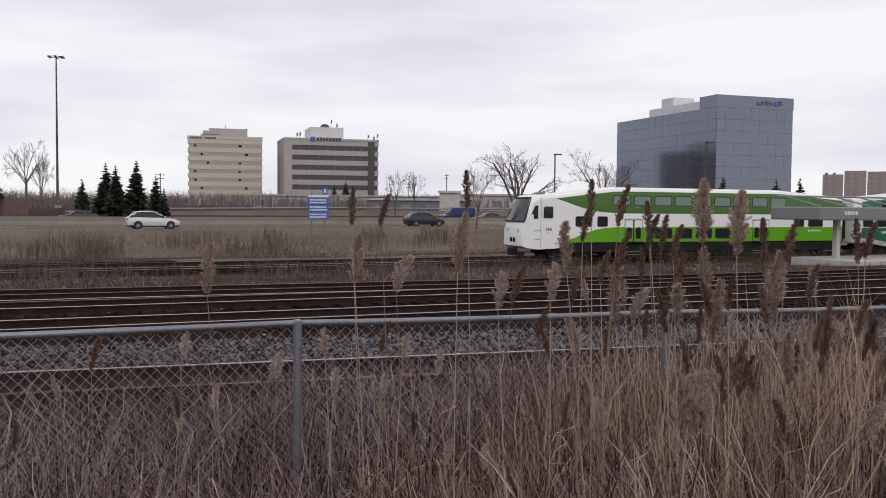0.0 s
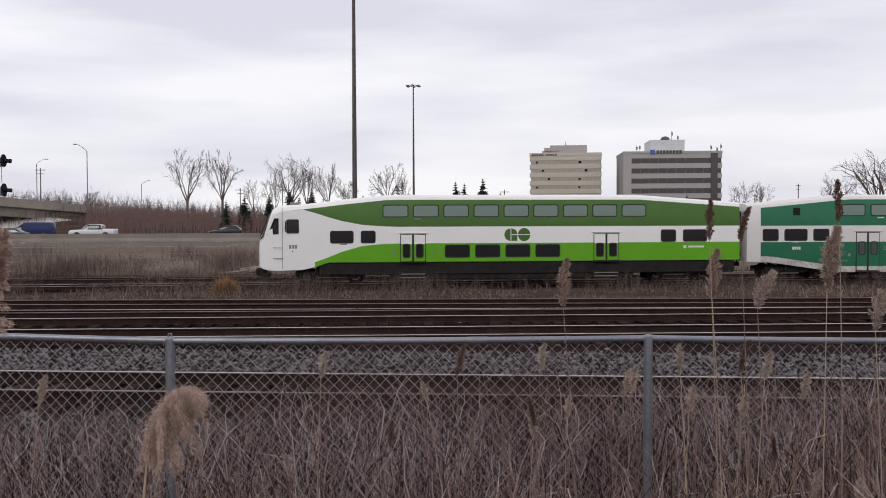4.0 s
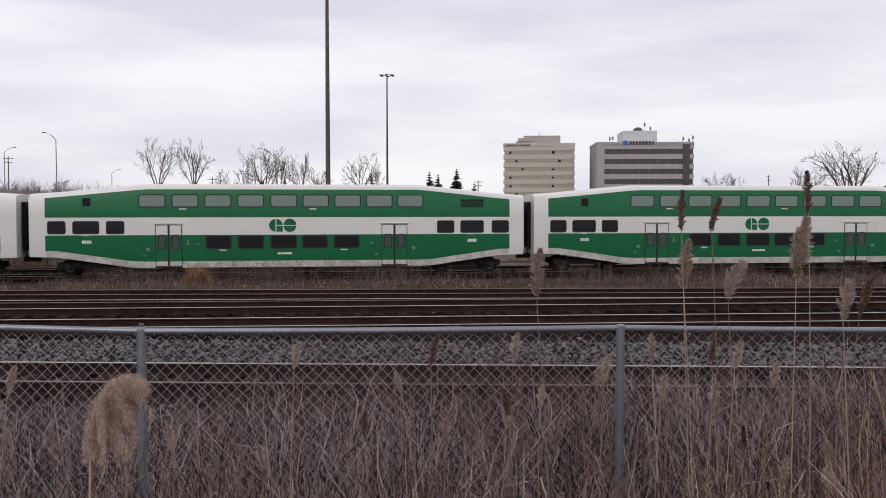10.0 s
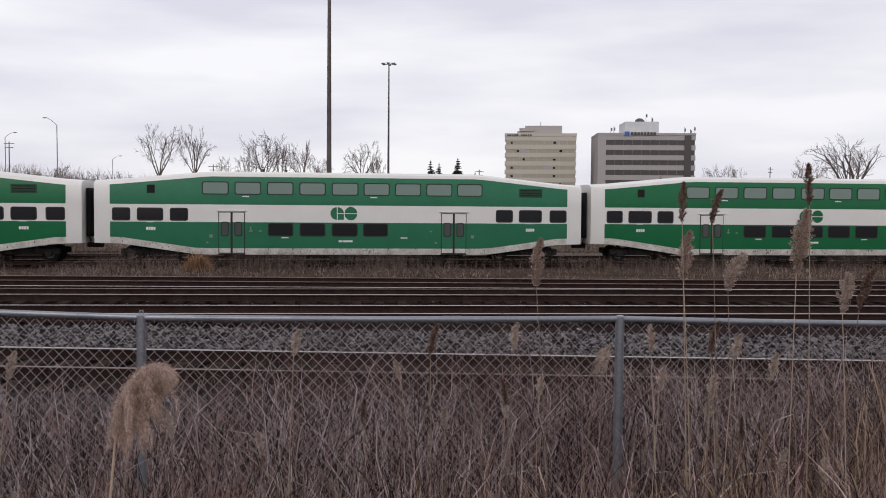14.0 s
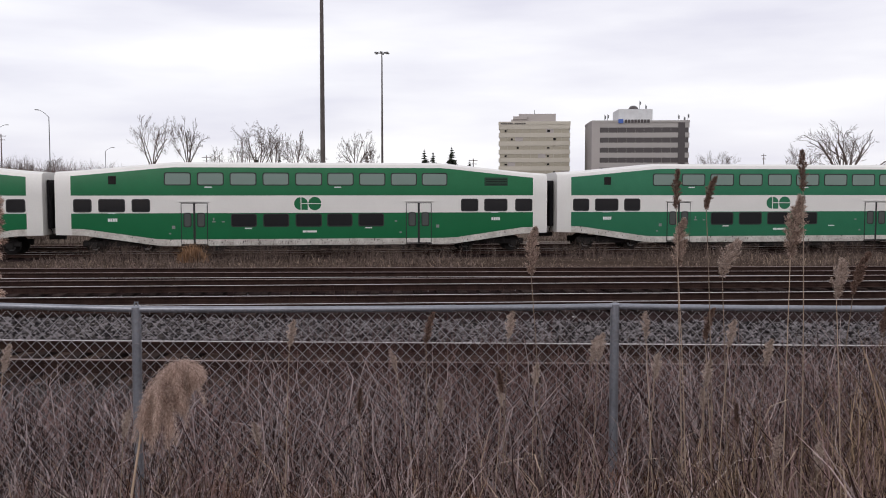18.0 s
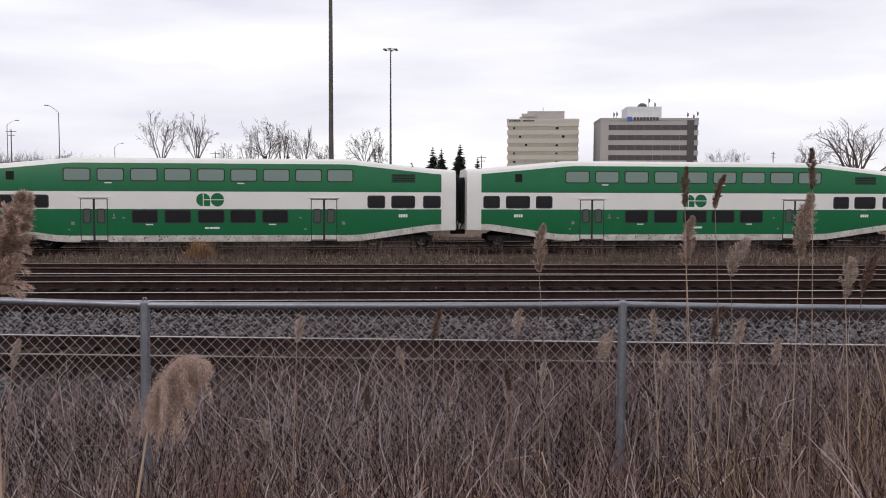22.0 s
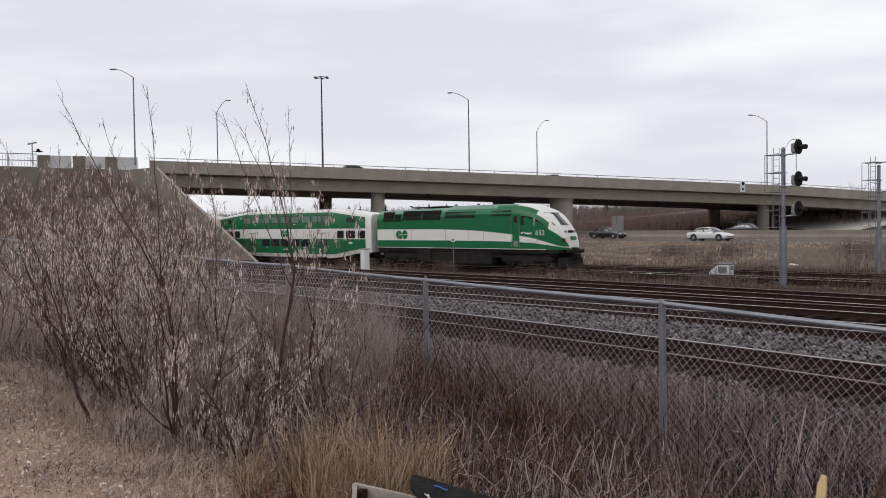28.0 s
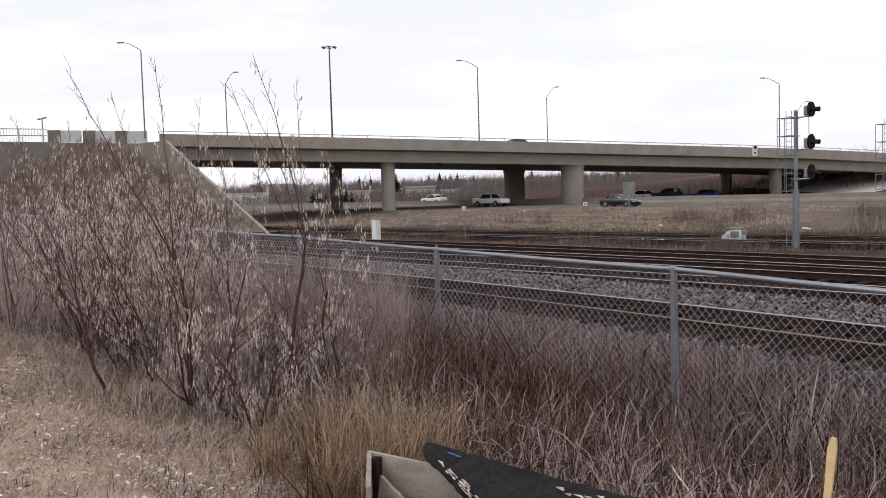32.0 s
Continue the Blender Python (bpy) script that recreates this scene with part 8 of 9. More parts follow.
# ---- tall reeds with plumes ----
def along(axis, u):
    """The place and the heading at u (0 to 1) of a bent line."""
    k = len(axis) - 1
    i = min(int(u * k), k - 1)
    return axis[i].lerp(axis[i + 1], u * k - i), (axis[i + 1] - axis[i]).normalized()


def tuft(m, path, r_, hairs, spread, length, width):
    """Silky hairs standing off a short bent branchlet on all sides."""
    n = len(path) - 1
    for _ in range(hairs):
        u = r_.random() ** .8 * n
        i = min(int(u), n - 1)
        p = path[i].lerp(path[i + 1], u - i)
        d = (path[i + 1] - path[i]).normalized()
        g = Vector((r_.gauss(0, 1), r_.gauss(0, 1), r_.gauss(0, 1)))
        p = p + g * spread * (1.15 - .7 * u / n)
        o = (d * .9 + g.normalized() * .8).normalized() * length * r_.uniform(.5, 1.2)
        w = o.cross(Vector((r_.gauss(0, .5), 1, r_.gauss(0, .5)))).normalized() * width * r_.uniform(.6, 1.3)
        m.face([p - w, p + w, p + o * .55 + w * .7, p + o])


def head(m, axis, R, r_, lobes, hairs, length, width, side=.25, fall=.5, rise=.8, fat=.42):
    """A feathery seed head: drooping lobes round a bent axis, widest in its lower half, pointed at the top."""
    total = sum((b - a).length for a, b in zip(axis, axis[1:]))
    for n in range(lobes):
        u = (n + r_.random()) / lobes * .97
        p, d = along(axis, u)
        rad = Vector((r_.gauss(side, 1), r_.gauss(0, 1), r_.gauss(0, .35)))
        rad = (rad - d * rad.dot(d)).normalized()
        env = R * (min(1, .35 + u * 3.2) * (1 - max(0, u - fat) / (1 - fat)) ** .75 + .10) * r_.uniform(.65, 1.2)
        reach = min(env * 1.5 + total * .05, total * (1.04 - u) + env * .3)
        v = (rad * env + d * reach * rise) / 3
        q, path = p, [p]
        for e in range(3):
            q = q + v
            path.append(q)
            v = (v + Vector((side * .12, 0, -fall * .16 * (e + 1))) * env).normalized() * v.length
        tuft(m, path, r_, hairs, R * .13, length, width)


def make_reed(height, plen, R, mat, seed, nod=.15, lobes=34, hairs=46, side=.25, leaves=2, label="dry reed stem with a feathery brown plume"):
    t = thing("reed", label, "reed", "reeds by the fence")
    r_ = random.Random(seed)
    bx, by = r_.uniform(-.05, .05), r_.uniform(-.04, .04)
    pts = [Vector((bx * u * u * height, by * u * u * height, (height - plen) * u)) for u in (0, 1 / 7, 2 / 7, 3 / 7, 4 / 7, 5 / 7, 6 / 7, 1)]
    m = Mesh(M_REED)
    m.path(pts, .0040, .0019, 5)
    part("stem", m, t, "thin golden stem", True)
    d = (pts[-1] - pts[-2]).normalized()
    ax = [pts[-1]]
    for k in range(6):
        d = (d + Vector((nod * .35, nod * .1, -nod * .25))).normalized()
        ax.append(ax[-1] + d * plen / 6)
    m = Mesh(mat)
    head(m, ax, R * .74, r_, int(lobes * 1.6), int(hairs * 2.0), plen * .03 + .0045, .0011, side)
    t["tip"] = tuple(ax[-1])
    part("plume", m, t, "feathery seed plume")
    for k in range(leaves):
        lf = Mesh(M_REED)
        z = (height - plen) * r_.uniform(.25, .55)
        i = min(int(z / (height - plen) * 7), 6)
        p = pts[i].lerp(pts[i + 1], .5)
        a = r_.uniform(0, 6.28)
        o = Vector((math.cos(a), math.sin(a), 0))
        s = Vector((-o.y, o.x, 0)) * .004
        L = r_.uniform(.18, .34)
        q = [p, p + o * L * .35 + Vector((0, 0, L * .4)), p + o * L * .75 + Vector((0, 0, L * .32)), p + o * L * 1.0 + Vector((0, 0, -L * .1))]
        for (c0, c1), (w0, w1) in zip(zip(q, q[1:]), ((.5, 1), (1, .8), (.8, .05))):
            lf.face([c0 - s * w0, c0 + s * w0, c1 + s * w1, c1 - s * w1])
        part("leaf", lf, t, "curled dry leaf")
    return t


def make_reeds():
    tall = 2.3
    kinds = [make_reed(tall, .24, .040, M_PLUME, 1, .12, 40, 46), make_reed(tall, .20, .024, M_PLUME_D, 2, .14, 34, 36, .1, label="dry reed stem with a narrow dark plume"), make_reed(tall, .195, .044, M_PLUME_P, 3, .3, 38, 44, .5, label="dry reed stem with a pale fluffy plume"),
             make_reed(tall, .165, .022, M_PLUME_D, 4, .22, 30, 32, .2, label="dry reed stem with a small dark plume"), make_reed(tall, .29, .050, M_PLUME, 5, .10, 52, 52, .3, label="tall dry reed with a large feathery plume"), make_reed(tall, .13, .026, M_PLUME_P, 6, .1, 26, 34, .3, 2, label="short pale reed with a worn plume")]
    used = set()

    def put(k, az, d, top, turn, tilt=0.0):
        spin = pose(0, 0, 0, 0, 0, turn) @ pose(0, 0, 0, tilt, 0, 0)
        p = polar(az, d, top) - spin @ Vector(kinds[k]["tip"])
        mm = pose(*p) @ spin
        if k in used:
            copy_thing(kinds[k], mm)
        else:
            kinds[k].matrix_basis = mm
            used.add(k)
    # those that stand clear in front of the tracks: kind, bearing, distance, top
    rows_a = ((0, -13.06, 4.6, 2.369), (1, -21.67, 4.6, 2.659), (0, -22.07, 4.6, 2.417), (3, -23.9, 4.6, 2.623), (2, -25.27, 4.6, 2.317), (1, -28.68, 4.6, 2.746), (4, -28.66, 4.62, 2.524), (2, -31.03, 4.6, 2.239), (1, -32.36, 4.6, 2.274), (5, 2.07, 4.6, 1.907), (5, -16.97, 4.6, 1.827), (5, -19.89, 4.6, 1.956), (5, -20.72, 4.6, 1.754))
    rows_b = ((3, -23.95, 4.62, 1.982), (5, -23.77, 4.6, 1.728), (5, -27.24, 4.6, 1.846), (5, -25.13, 4.6, 1.931), (3, -6.7, 4.6, 1.938), (5, 18.34, 4.6, 1.85), (2, -34.3, 4.44, 2.298), (0, -34.85, 4.45, 2.496), (1, -36.42, 4.45, 2.699), (3, -36.28, 4.45, 2.565), (3, -37.55, 4.45, 2.364), (0, -37.88, 4.45, 2.244), (1, -38.63, 4.45, 2.673))
    rows_c = ((1, -39.75, 4.45, 2.599), (1, -38.68, 4.45, 2.446), (3, -40.43, 4.45, 2.536), (3, -40.93, 4.45, 2.536), (3, -39.47, 4.45, 2.381), (3, -41.83, 4.45, 2.49), (1, -42.03, 4.45, 2.358), (4, -43.01, 4.45, 2.695), (4, -45.17, 4.46, 2.643), (0, -43.1, 4.45, 2.386), (4, -44.11, 4.46, 2.231), (1, -46.4, 4.46, 2.526), (1, -48.25, 4.46, 2.522), (4, -47.38, 4.46, 2.368), (3, -49.46, 4.46, 2.322), (3, -50.17, 4.46, 2.185))
    rows_d = ((1, -51.37, 4.46, 2.526), (3, -52.38, 4.46, 2.515), (1, -50.22, 4.46, 2.034), (0, -47.96, 4.46, 2.01), (5, -11.67, 4.42, 1.969), (5, -17.3, 4.42, 1.872))
    r_ = random.Random(44)
    for k, az, d, top in rows_a + rows_b + rows_c + rows_d:
        put(k, az, d, top, r_.uniform(-50, 50), r_.uniform(-3, 3))
    for _ in range(46):
        put(r_.choice((1, 3, 3, 5, 2, 1)), -33 - 21 * r_.random() ** .8, r_.uniform(3.9, 5.4), r_.uniform(1.70, 2.30), r_.uniform(0, 360), r_.uniform(-7, 7))
    for _ in range(16):
        put(r_.choice((5, 3, 5)), r_.uniform(-33, 30), r_.uniform(4.3, 5.4), r_.uniform(1.35, 1.62), r_.uniform(0, 360), r_.uniform(-6, 6))


make_reeds()


def make_near_plumes():
    """Two big reeds side by side, and two nodding reeds, an arm's length or two from the lens."""
    out = []
    for foot, neck, tip, seed, wide in (((-.77, 1.74), (-.744, 1.755, 2.373), (-.695, 1.76, 2.546), 71, .034), ((-.635, 1.75), (-.661, 1.758, 2.366), (-.607, 1.76, 2.549), 72, .028)):
        base = Vector((foot[0], foot[1], ground_z(*foot) - .05))
        t = thing("reed", "tall golden reed with a thick feathery plume", "reed", "reeds by the fence", at=pose(*base))
        r_ = random.Random(seed)
        nk, tp = Vector(neck) - base, Vector(tip) - base
        pts = [Vector((nk.x * u * u, nk.y * u * u, nk.z * u)) for u in (0, .2, .4, .6, .8, 1)]
        m = Mesh(M_REED)
        m.path(pts, .0042, .0026, 7)
        part("stem", m, t, "thin golden stem", True)
        bow = Vector((-.010, 0, 0))
        ax = [nk.lerp(tp, k / 6) + bow * math.sin(math.pi * k / 6) for k in range(7)]
        m = Mesh(M_PLUME_N)
        head(m, ax, wide, r_, 110, 420, .0080, .00055, .35, .45, .6, .55)
        # a few longer branchlets blown out to one side
        for u, L in ((.05, .050), (.14, .062), (.3, .05), (.5, .045)):
            p, d = along(ax, u)
            q = [p + Vector((L * e, 0, (-.10 * e * e + .02) * L * 3)) for e in (0, .35, .7, 1)]
            tuft(m, q, r_, 420, .0042, .008, .00045)
        part("plume", m, t, "thick feathery seed plume")
        lf = Mesh(M_REED)
        p = pts[3]
        o, s = Vector((r_.uniform(-.3, .3), r_.uniform(-.2, .2), 2.2)).normalized(), Vector((.004, 0, 0))
        lf.face([p - s, p + s, p + o * .18 + s * .8, p + o * .18 - s * .8])
        lf.face([p + o * .18 - s * .8, p + o * .18 + s * .8, p + o * .32 + Vector((.03, 0, -.01))])
        part("leaf", lf, t, "curled dry leaf")
        TWINS.append((t, base))
    out.append(make_nodding_reed((-.66, 2.56), (-.528, 2.57, 1.955), 1, 73))
    make_nodding_reed((2.05, 2.30), (2.155, 2.33, 1.885), .80, 74, M_PLUME, .10)
    b = polar(27.6, 2.3)
    gz2 = ground_z(b.x, b.y)
    q = thing("broken_reed", "pale broken reed blade standing above the weeds", "reed", at=pose(b.x, b.y, gz2))
    m = Mesh(M_SEEDLEAF)
    top = 2.57 - 2.3 * math.tan(radians(14.3)) - gz2
    w = .0115
    pr = [(-.05, 0, 0), (-.035, 0, top * .5), (-.016, 0, top * .75), (.002, 0, top * .90), (.010, 0, top * .975), (.014, 0, top)]
    m.loft([[(x - w * k, y, z), (x + w * k, y - .004, z), (x + w * k, y + .003, z), (x - w * k, y + .006, z)] for (x, y, z), k in zip(pr, (.5, .6, .75, .85, 1, .55))])
    part("blade", m, q)
    return out


def make_nodding_reed(foot, neck, size, seed, mat=None, up=0.0):
    """The head arches over to one side and its branchlets hang below the arch like a fringe."""
    gz = ground_z(*foot)
    o0 = Vector((foot[0], foot[1], gz - .02))
    t = thing("reed", "nodding golden reed with a drooping feathery plume", "reed", "reeds by the fence", at=pose(*o0))
    r_ = random.Random(seed)
    nk = Vector(neck) - o0
    pts = [Vector((nk.x * u ** 1.25, nk.y * u, nk.z * u)) for u in (0, .2, .4, .6, .8, 1)]
    m = Mesh(M_REED)
    m.path(pts, .0055, .0032, 7)
    part("stem", m, t, "thin golden stem", True)
    arc = [nk + Vector((x * size, y, (z + up * x * 3) * size)) for x, y, z in ((-.002, 0, -.03), (.004, 0, .030), (.018, .004, .074), (.040, .008, .108), (.070, .012, .134), (.100, .016, .138), (.130, .018, .128), (.150, .02, .108))]
    m = Mesh(mat or M_PLUME_N)
    for n in range(140):
        u = min(max((n // 8 + .5) * 8 / 140 + r_.gauss(0, .012), 0), 1)
        p, d = along(arc, u)
        L = size * lerp([(0, .03), (.12, .07), (.22, .19), (.33, .27), (.45, .23), (.62, .17), (.8, .09), (1, .03)], u) * r_.uniform(.35, .85)
        q, path = p + Vector((0, r_.gauss(0, .011), 0)), []
        v = (d * .30 + Vector((r_.gauss(0, .10), r_.gauss(0, .25), r_.gauss(-.5, .15)))).normalized()
        for e in range(7):
            path.append(q)
            q = q + v * L / 6
            v = (v + Vector((r_.gauss(-.035, .05), r_.gauss(0, .06), -.45))).normalized()
        tuft(m, path, r_, 420, .0050 * size, .013, .00048)
    part("plume", m, t, "drooping feathery seed plume")
    return t, Vector((foot[0], foot[1], 0)), gz


M_SEEDLEAF = surf("pale_ochre_leaf", (0.42, 0.30, 0.15), (0.66, 0.50, 0.28), .7, 0, 4, 30, .1, .002)
TWINS = []
SWAY = make_near_plumes()


# ---- shrubs by the path ----

def make_shrub(at, h, seed, stems=6, label="leafless shrub with dark red stems and pale hanging husks"):
    """Stems that part low and fork widely; twigs carry narrow pale husks."""
    t = thing("shrub", label, "shrub", "shrubs by the path")
    near = math.hypot(at[0], at[1]) < 8
    r_ = random.Random(seed)
    tw, sd = Mesh(M_TWIG), Mesh(M_SEED)

    def husk(p):
        for _ in range(r_.randint(2, 5)):
            o = Vector((r_.gauss(0, .02), r_.gauss(0, .015), r_.gauss(0, .015)))
            L = r_.uniform(.026, .068)
            s = Vector((r_.uniform(.0026, .0056), r_.uniform(-.003, .003), 0))
            a = p + o
            sd.face([a, a + s - Vector((0, 0, L * .5)), a + Vector((r_.gauss(0, .014), 0, -L)), a - s - Vector((0, 0, L * .5))])

    def twig(p, d, L, r):
        for j in range(4):
            q = p + d * L / 4
            tw.tube(p, q, r, max(r * .8, .0011), 3, caps=False)
            r = max(r * .8, .0011)
            d = (d + Vector((r_.gauss(0, .18), r_.gauss(0, .18), .08))).normalized()
            p = q
            if r_.random() < .4:
                husk(p)
            if r_.random() < .5:
                e = p + (d + Vector((r_.gauss(0, .7), r_.gauss(0, .7), .2))).normalized() * L * .3
                tw.tube(p, e, .0014, .001, 3, caps=False)
                if r_.random() < .4:
                    husk(e)

    def bough(mesh, p, d, L, r, level):
        line, n = [p.copy()], 7
        for k in range(n):
            p = p + d * L / n
            line.append(p.copy())
            d = (d + Vector((r_.gauss(0, .12), r_.gauss(0, .12), .07))).normalized()
            b = r_.uniform(0, 6.283)
            out = (d * .72 + Vector((math.cos(b), math.sin(b), .1)) * .72).normalized()
            f = 1 - .07 * k
            if level and k in (1, 2, 4, 5) and r_.random() < .8:
                bough(mesh, p, out, L * r_.uniform(.34, .55) * f, max(r * .55 * f, .0025), level - 1)
            elif k:
                twig(p, out, L * r_.uniform(.14, .26) + .05, max(r * .4, .0016))
        mesh.path(line, r, max(r * .25, .0014), 6 if level else 4)
    for i in range(stems):
        a = 6.283 * (i + r_.uniform(-.3, .3)) / stems
        out = r_.uniform(.2, .75)
        d = Vector((math.cos(a) * out, math.sin(a) * out * .8, 1)).normalized()
        p = Vector(at) + Vector((r_.gauss(0, .07), r_.gauss(0, .07), -.05))
        st = Mesh(M_STEM)
        bough(st, p, d, h * r_.uniform(.65, .98), (.0125 if near else .010) * r_.uniform(.7, 1.35), 1)
        part("stem", st, t, smooth=True)
    tagged(part("twig_spray", tw, t, "fine side twigs"), kind="stuff")
    tagged(part("husk_spray", sd, t, "pale hanging seed husks"), kind="stuff")
    return t


def make_whip_shrub(foot, fork, whips, seed, label="tall leafless shrub with long straight whips and hanging husks"):
    """A trunk that parts at the fork into long straight shoots; foot and whip ends by bearing, elevation and distance."""
    t = thing("shrub", label, "shrub", "shrubs by the path")
    r_ = random.Random(seed)
    tw, sd = Mesh(M_TWIG), Mesh(M_SEED)
    eye = Vector((-.145, 0, 2.57))

    def place(az, el, d):
        return eye + polar(az, d, d * math.tan(radians(el)))

    def husk(p, most=5):
        for _ in range(r_.randint(2, most)):
            a = p + Vector((r_.gauss(0, .016), r_.gauss(0, .012), r_.gauss(0, .012)))
            L = r_.uniform(.024, .065)
            w = Vector((r_.uniform(.0026, .0055), r_.uniform(-.003, .003), 0))
            sd.face([a, a + w - Vector((0, 0, L * .5)), a + Vector((r_.gauss(0, .012), 0, -L)), a - w - Vector((0, 0, L * .5))])

    def shoot(mesh, a, b, r, n, bow):
        """One straight shoot with a slight bow, and side twigs level by level."""
        side = Vector((bow, r_.gauss(0, .02), 0))
        line = [a.lerp(b, u / 9) + side * math.sin(3.14 * u / 9) + Vector((r_.gauss(0, .006), r_.gauss(0, .006), 0)) for u in range(10)]
        mesh.path(line, r, max(r * .25, .0013), 5)
        d, L = (b - a).normalized(), (b - a).length
        for e in range(n):
            u = .28 + .68 * (e + r_.uniform(.1, .9)) / n
            p, _ = along(line, u)
            ang = r_.uniform(0, 6.283)
            o = (d + Vector((math.cos(ang), math.sin(ang) * .8, .12)) * r_.uniform(.35, .8)).normalized()
            bare = p.z > 2.85
            q = p + o * L * r_.uniform(.10, .30) * (1.15 - .7 * u) * (.6 if bare else 1)
            tw.tube(p, q, max(r * .32, .0016), .0011, 4, caps=False)
            for _ in range(1 if bare else r_.randint(2, 4)):
                c = p.lerp(q, r_.uniform(.3, .95))
                f = c + (o + Vector((r_.gauss(0, .5), r_.gauss(0, .5), .1))).normalized() * r_.uniform(.04, .12)
                tw.tube(c, f, .0012, .0009, 3, caps=False)
                if not bare and r_.random() < .5:
                    husk(f)
            if not bare or r_.random() < .35:
                husk(q, 2 if bare else 5)

    p0 = place(foot[0], 0, foot[1])
    p0.z = ground_z(p0.x, p0.y) - .05
    top = place(fork[0], fork[1], fork[2])
    trunk = Mesh(M_STEM)
    line = [p0.lerp(top, u / 6) + Vector((r_.gauss(0, .014), r_.gauss(0, .014), 0)) for u in range(7)]
    trunk.path(line, .016, .010, 8)
    part("stem", trunk, t, "dark forked main stem", True)
    for az, el, d, start, r, n, bow in whips:
        st = Mesh(M_STEM)
        shoot(st, along(line, start)[0], place(az, el, d), r, n, bow)
        part("shoot", st, t, smooth=True)
    tagged(part("twig_spray", tw, t, "fine side twigs"), kind="stuff")
    tagged(part("husk_spray", sd, t, "pale hanging seed husks"), kind="stuff")
    return t


make_whip_shrub((62.88, 7.1), (63.5, -2.9, 7.1), ((69.15, 7.67, 7.3, .93, .0063, 16, -.05), (64.24, 8.26, 7.2, .98, .0059, 15, .05), (61.69, 6.12, 7.5, .8, .0041, 12, .04), (66.72, 6.42, 7.6, .88, .0041, 13, -.04), (66.4, .8, 6.8, .5, .0052, 12, .08), (60.6, .5, 6.8, .55, .0044, 11, -.06)), 301)
make_whip_shrub((57.9, 6.9), (55.7, -2.8, 6.9), ((58.47, 8.64, 7.0, 1, .0063, 16, .07), (55.88, 7.29, 7.3, .95, .0041, 11, .03), (59.99, 6.96, 7.2, .9, .0044, 13, .06), (59.16, 6.63, 6.7, .98, .0041, 11, .05), (51.65, -3.0, 6.6, .25, .0059, 11, .05), (53.4, 1.2, 7.1, .7, .0041, 11, -.03), (60.9, -.6, 6.8, .45, .0044, 11, .06)), 302)
make_whip_shrub((68.1, 7.7), (69.2, -5.2, 7.7), ((71.98, 4.91, 8.0, .95, .0048, 15, -.05), (69.13, 4.77, 8.2, .98, .0044, 15, .03), (74.6, 2.6, 7.8, .8, .0052, 15, -.06), (66.2, 2.0, 7.6, .7, .0052, 15, .05), (72.6, -.8, 7.3, .4, .0052, 13, -.08), (64.9, -.6, 7.4, .5, .0048, 12, .07)), 303)
make_whip_shrub((60.3, 7.6), (60.6, -5.0, 7.6), ((63.0, 3.6, 7.8, .95, .0045, 13, -.04), (60.9, 3.9, 7.9, .98, .0045, 13, .03), (58.2, 2.9, 7.7, .8, .0045, 12, .05), (62.2, -.2, 7.4, .5, .0045, 11, -.06)), 304)
make_whip_shrub((55.0, 7.4), (54.6, -6.0, 7.4), ((56.6, 3.0, 7.5, .95, .004, 12, -.03), (54.2, 2.4, 7.6, .98, .004, 12, .03), (52.0, .4, 7.3, .8, .004, 11, .05)), 305)
for i, (az, d, h, n) in enumerate(((71.5, 8.2, 2.1, 7), (65.5, 9.4, 2.05, 7), (69.5, 10.5, 2.2, 8), (61.5, 9.2, 1.75, 5), (74.0, 9.4, 2.25, 8), (72.8, 11.5, 2.3, 9), (54.2, 7.6, 1.3, 4), (76.5, 8.6, 2.1, 8), (66.8, 7.0, 1.4, 6), (62.6, 12.5, 2.0, 7), (66.0, 14, 2.3, 9), (70, 15, 2.5, 9), (68.4, 8.9, 1.9, 7), (73.4, 8.0, 1.8, 7), (58.6, 8.4, 1.45, 4), (63.6, 8.2, 1.6, 5), (78.6, 8.2, 2.0, 7), (67.2, 12, 2.2, 8), (60.0, 6.8, 1.0, 4))):
    q = polar(az, d)
    q.y = max(q.y, float(trod(q.x)) + .45)
    make_shrub((q.x, q.y, ground_z(q.x, q.y)), h, 200 + i, n)
blades("dead_grass", 16000, lambda g, n: (lambda a, d: ((-d * np.sin(a), d * np.cos(a), land(-d * np.sin(a), d * np.cos(a)) - .02), np.clip((d * np.cos(a) - trod(-d * np.sin(a))) / .9, .03, 1)))(np.radians(g.uniform(52, 80, n)), g.uniform(6.6, 15, n)), (.15, .7), (.003, .007), M_GREYSTALK, "pale matted grass under the shrubs", 52, .7, .5)
thicket("shrub_undergrowth", 2600, lambda r: (lambda x, y: (x, y, ground_z(x, y)))(*(lambda q: (q.x, max(q.y, float(trod(q.x)) + r.uniform(.3, 1.2))))(polar(r.uniform(50, 79), r.uniform(7.2, 17)))), .4, 1.7, M_PALETWIG, "tangled brown undergrowth between the shrubs", .003, 23, 9)


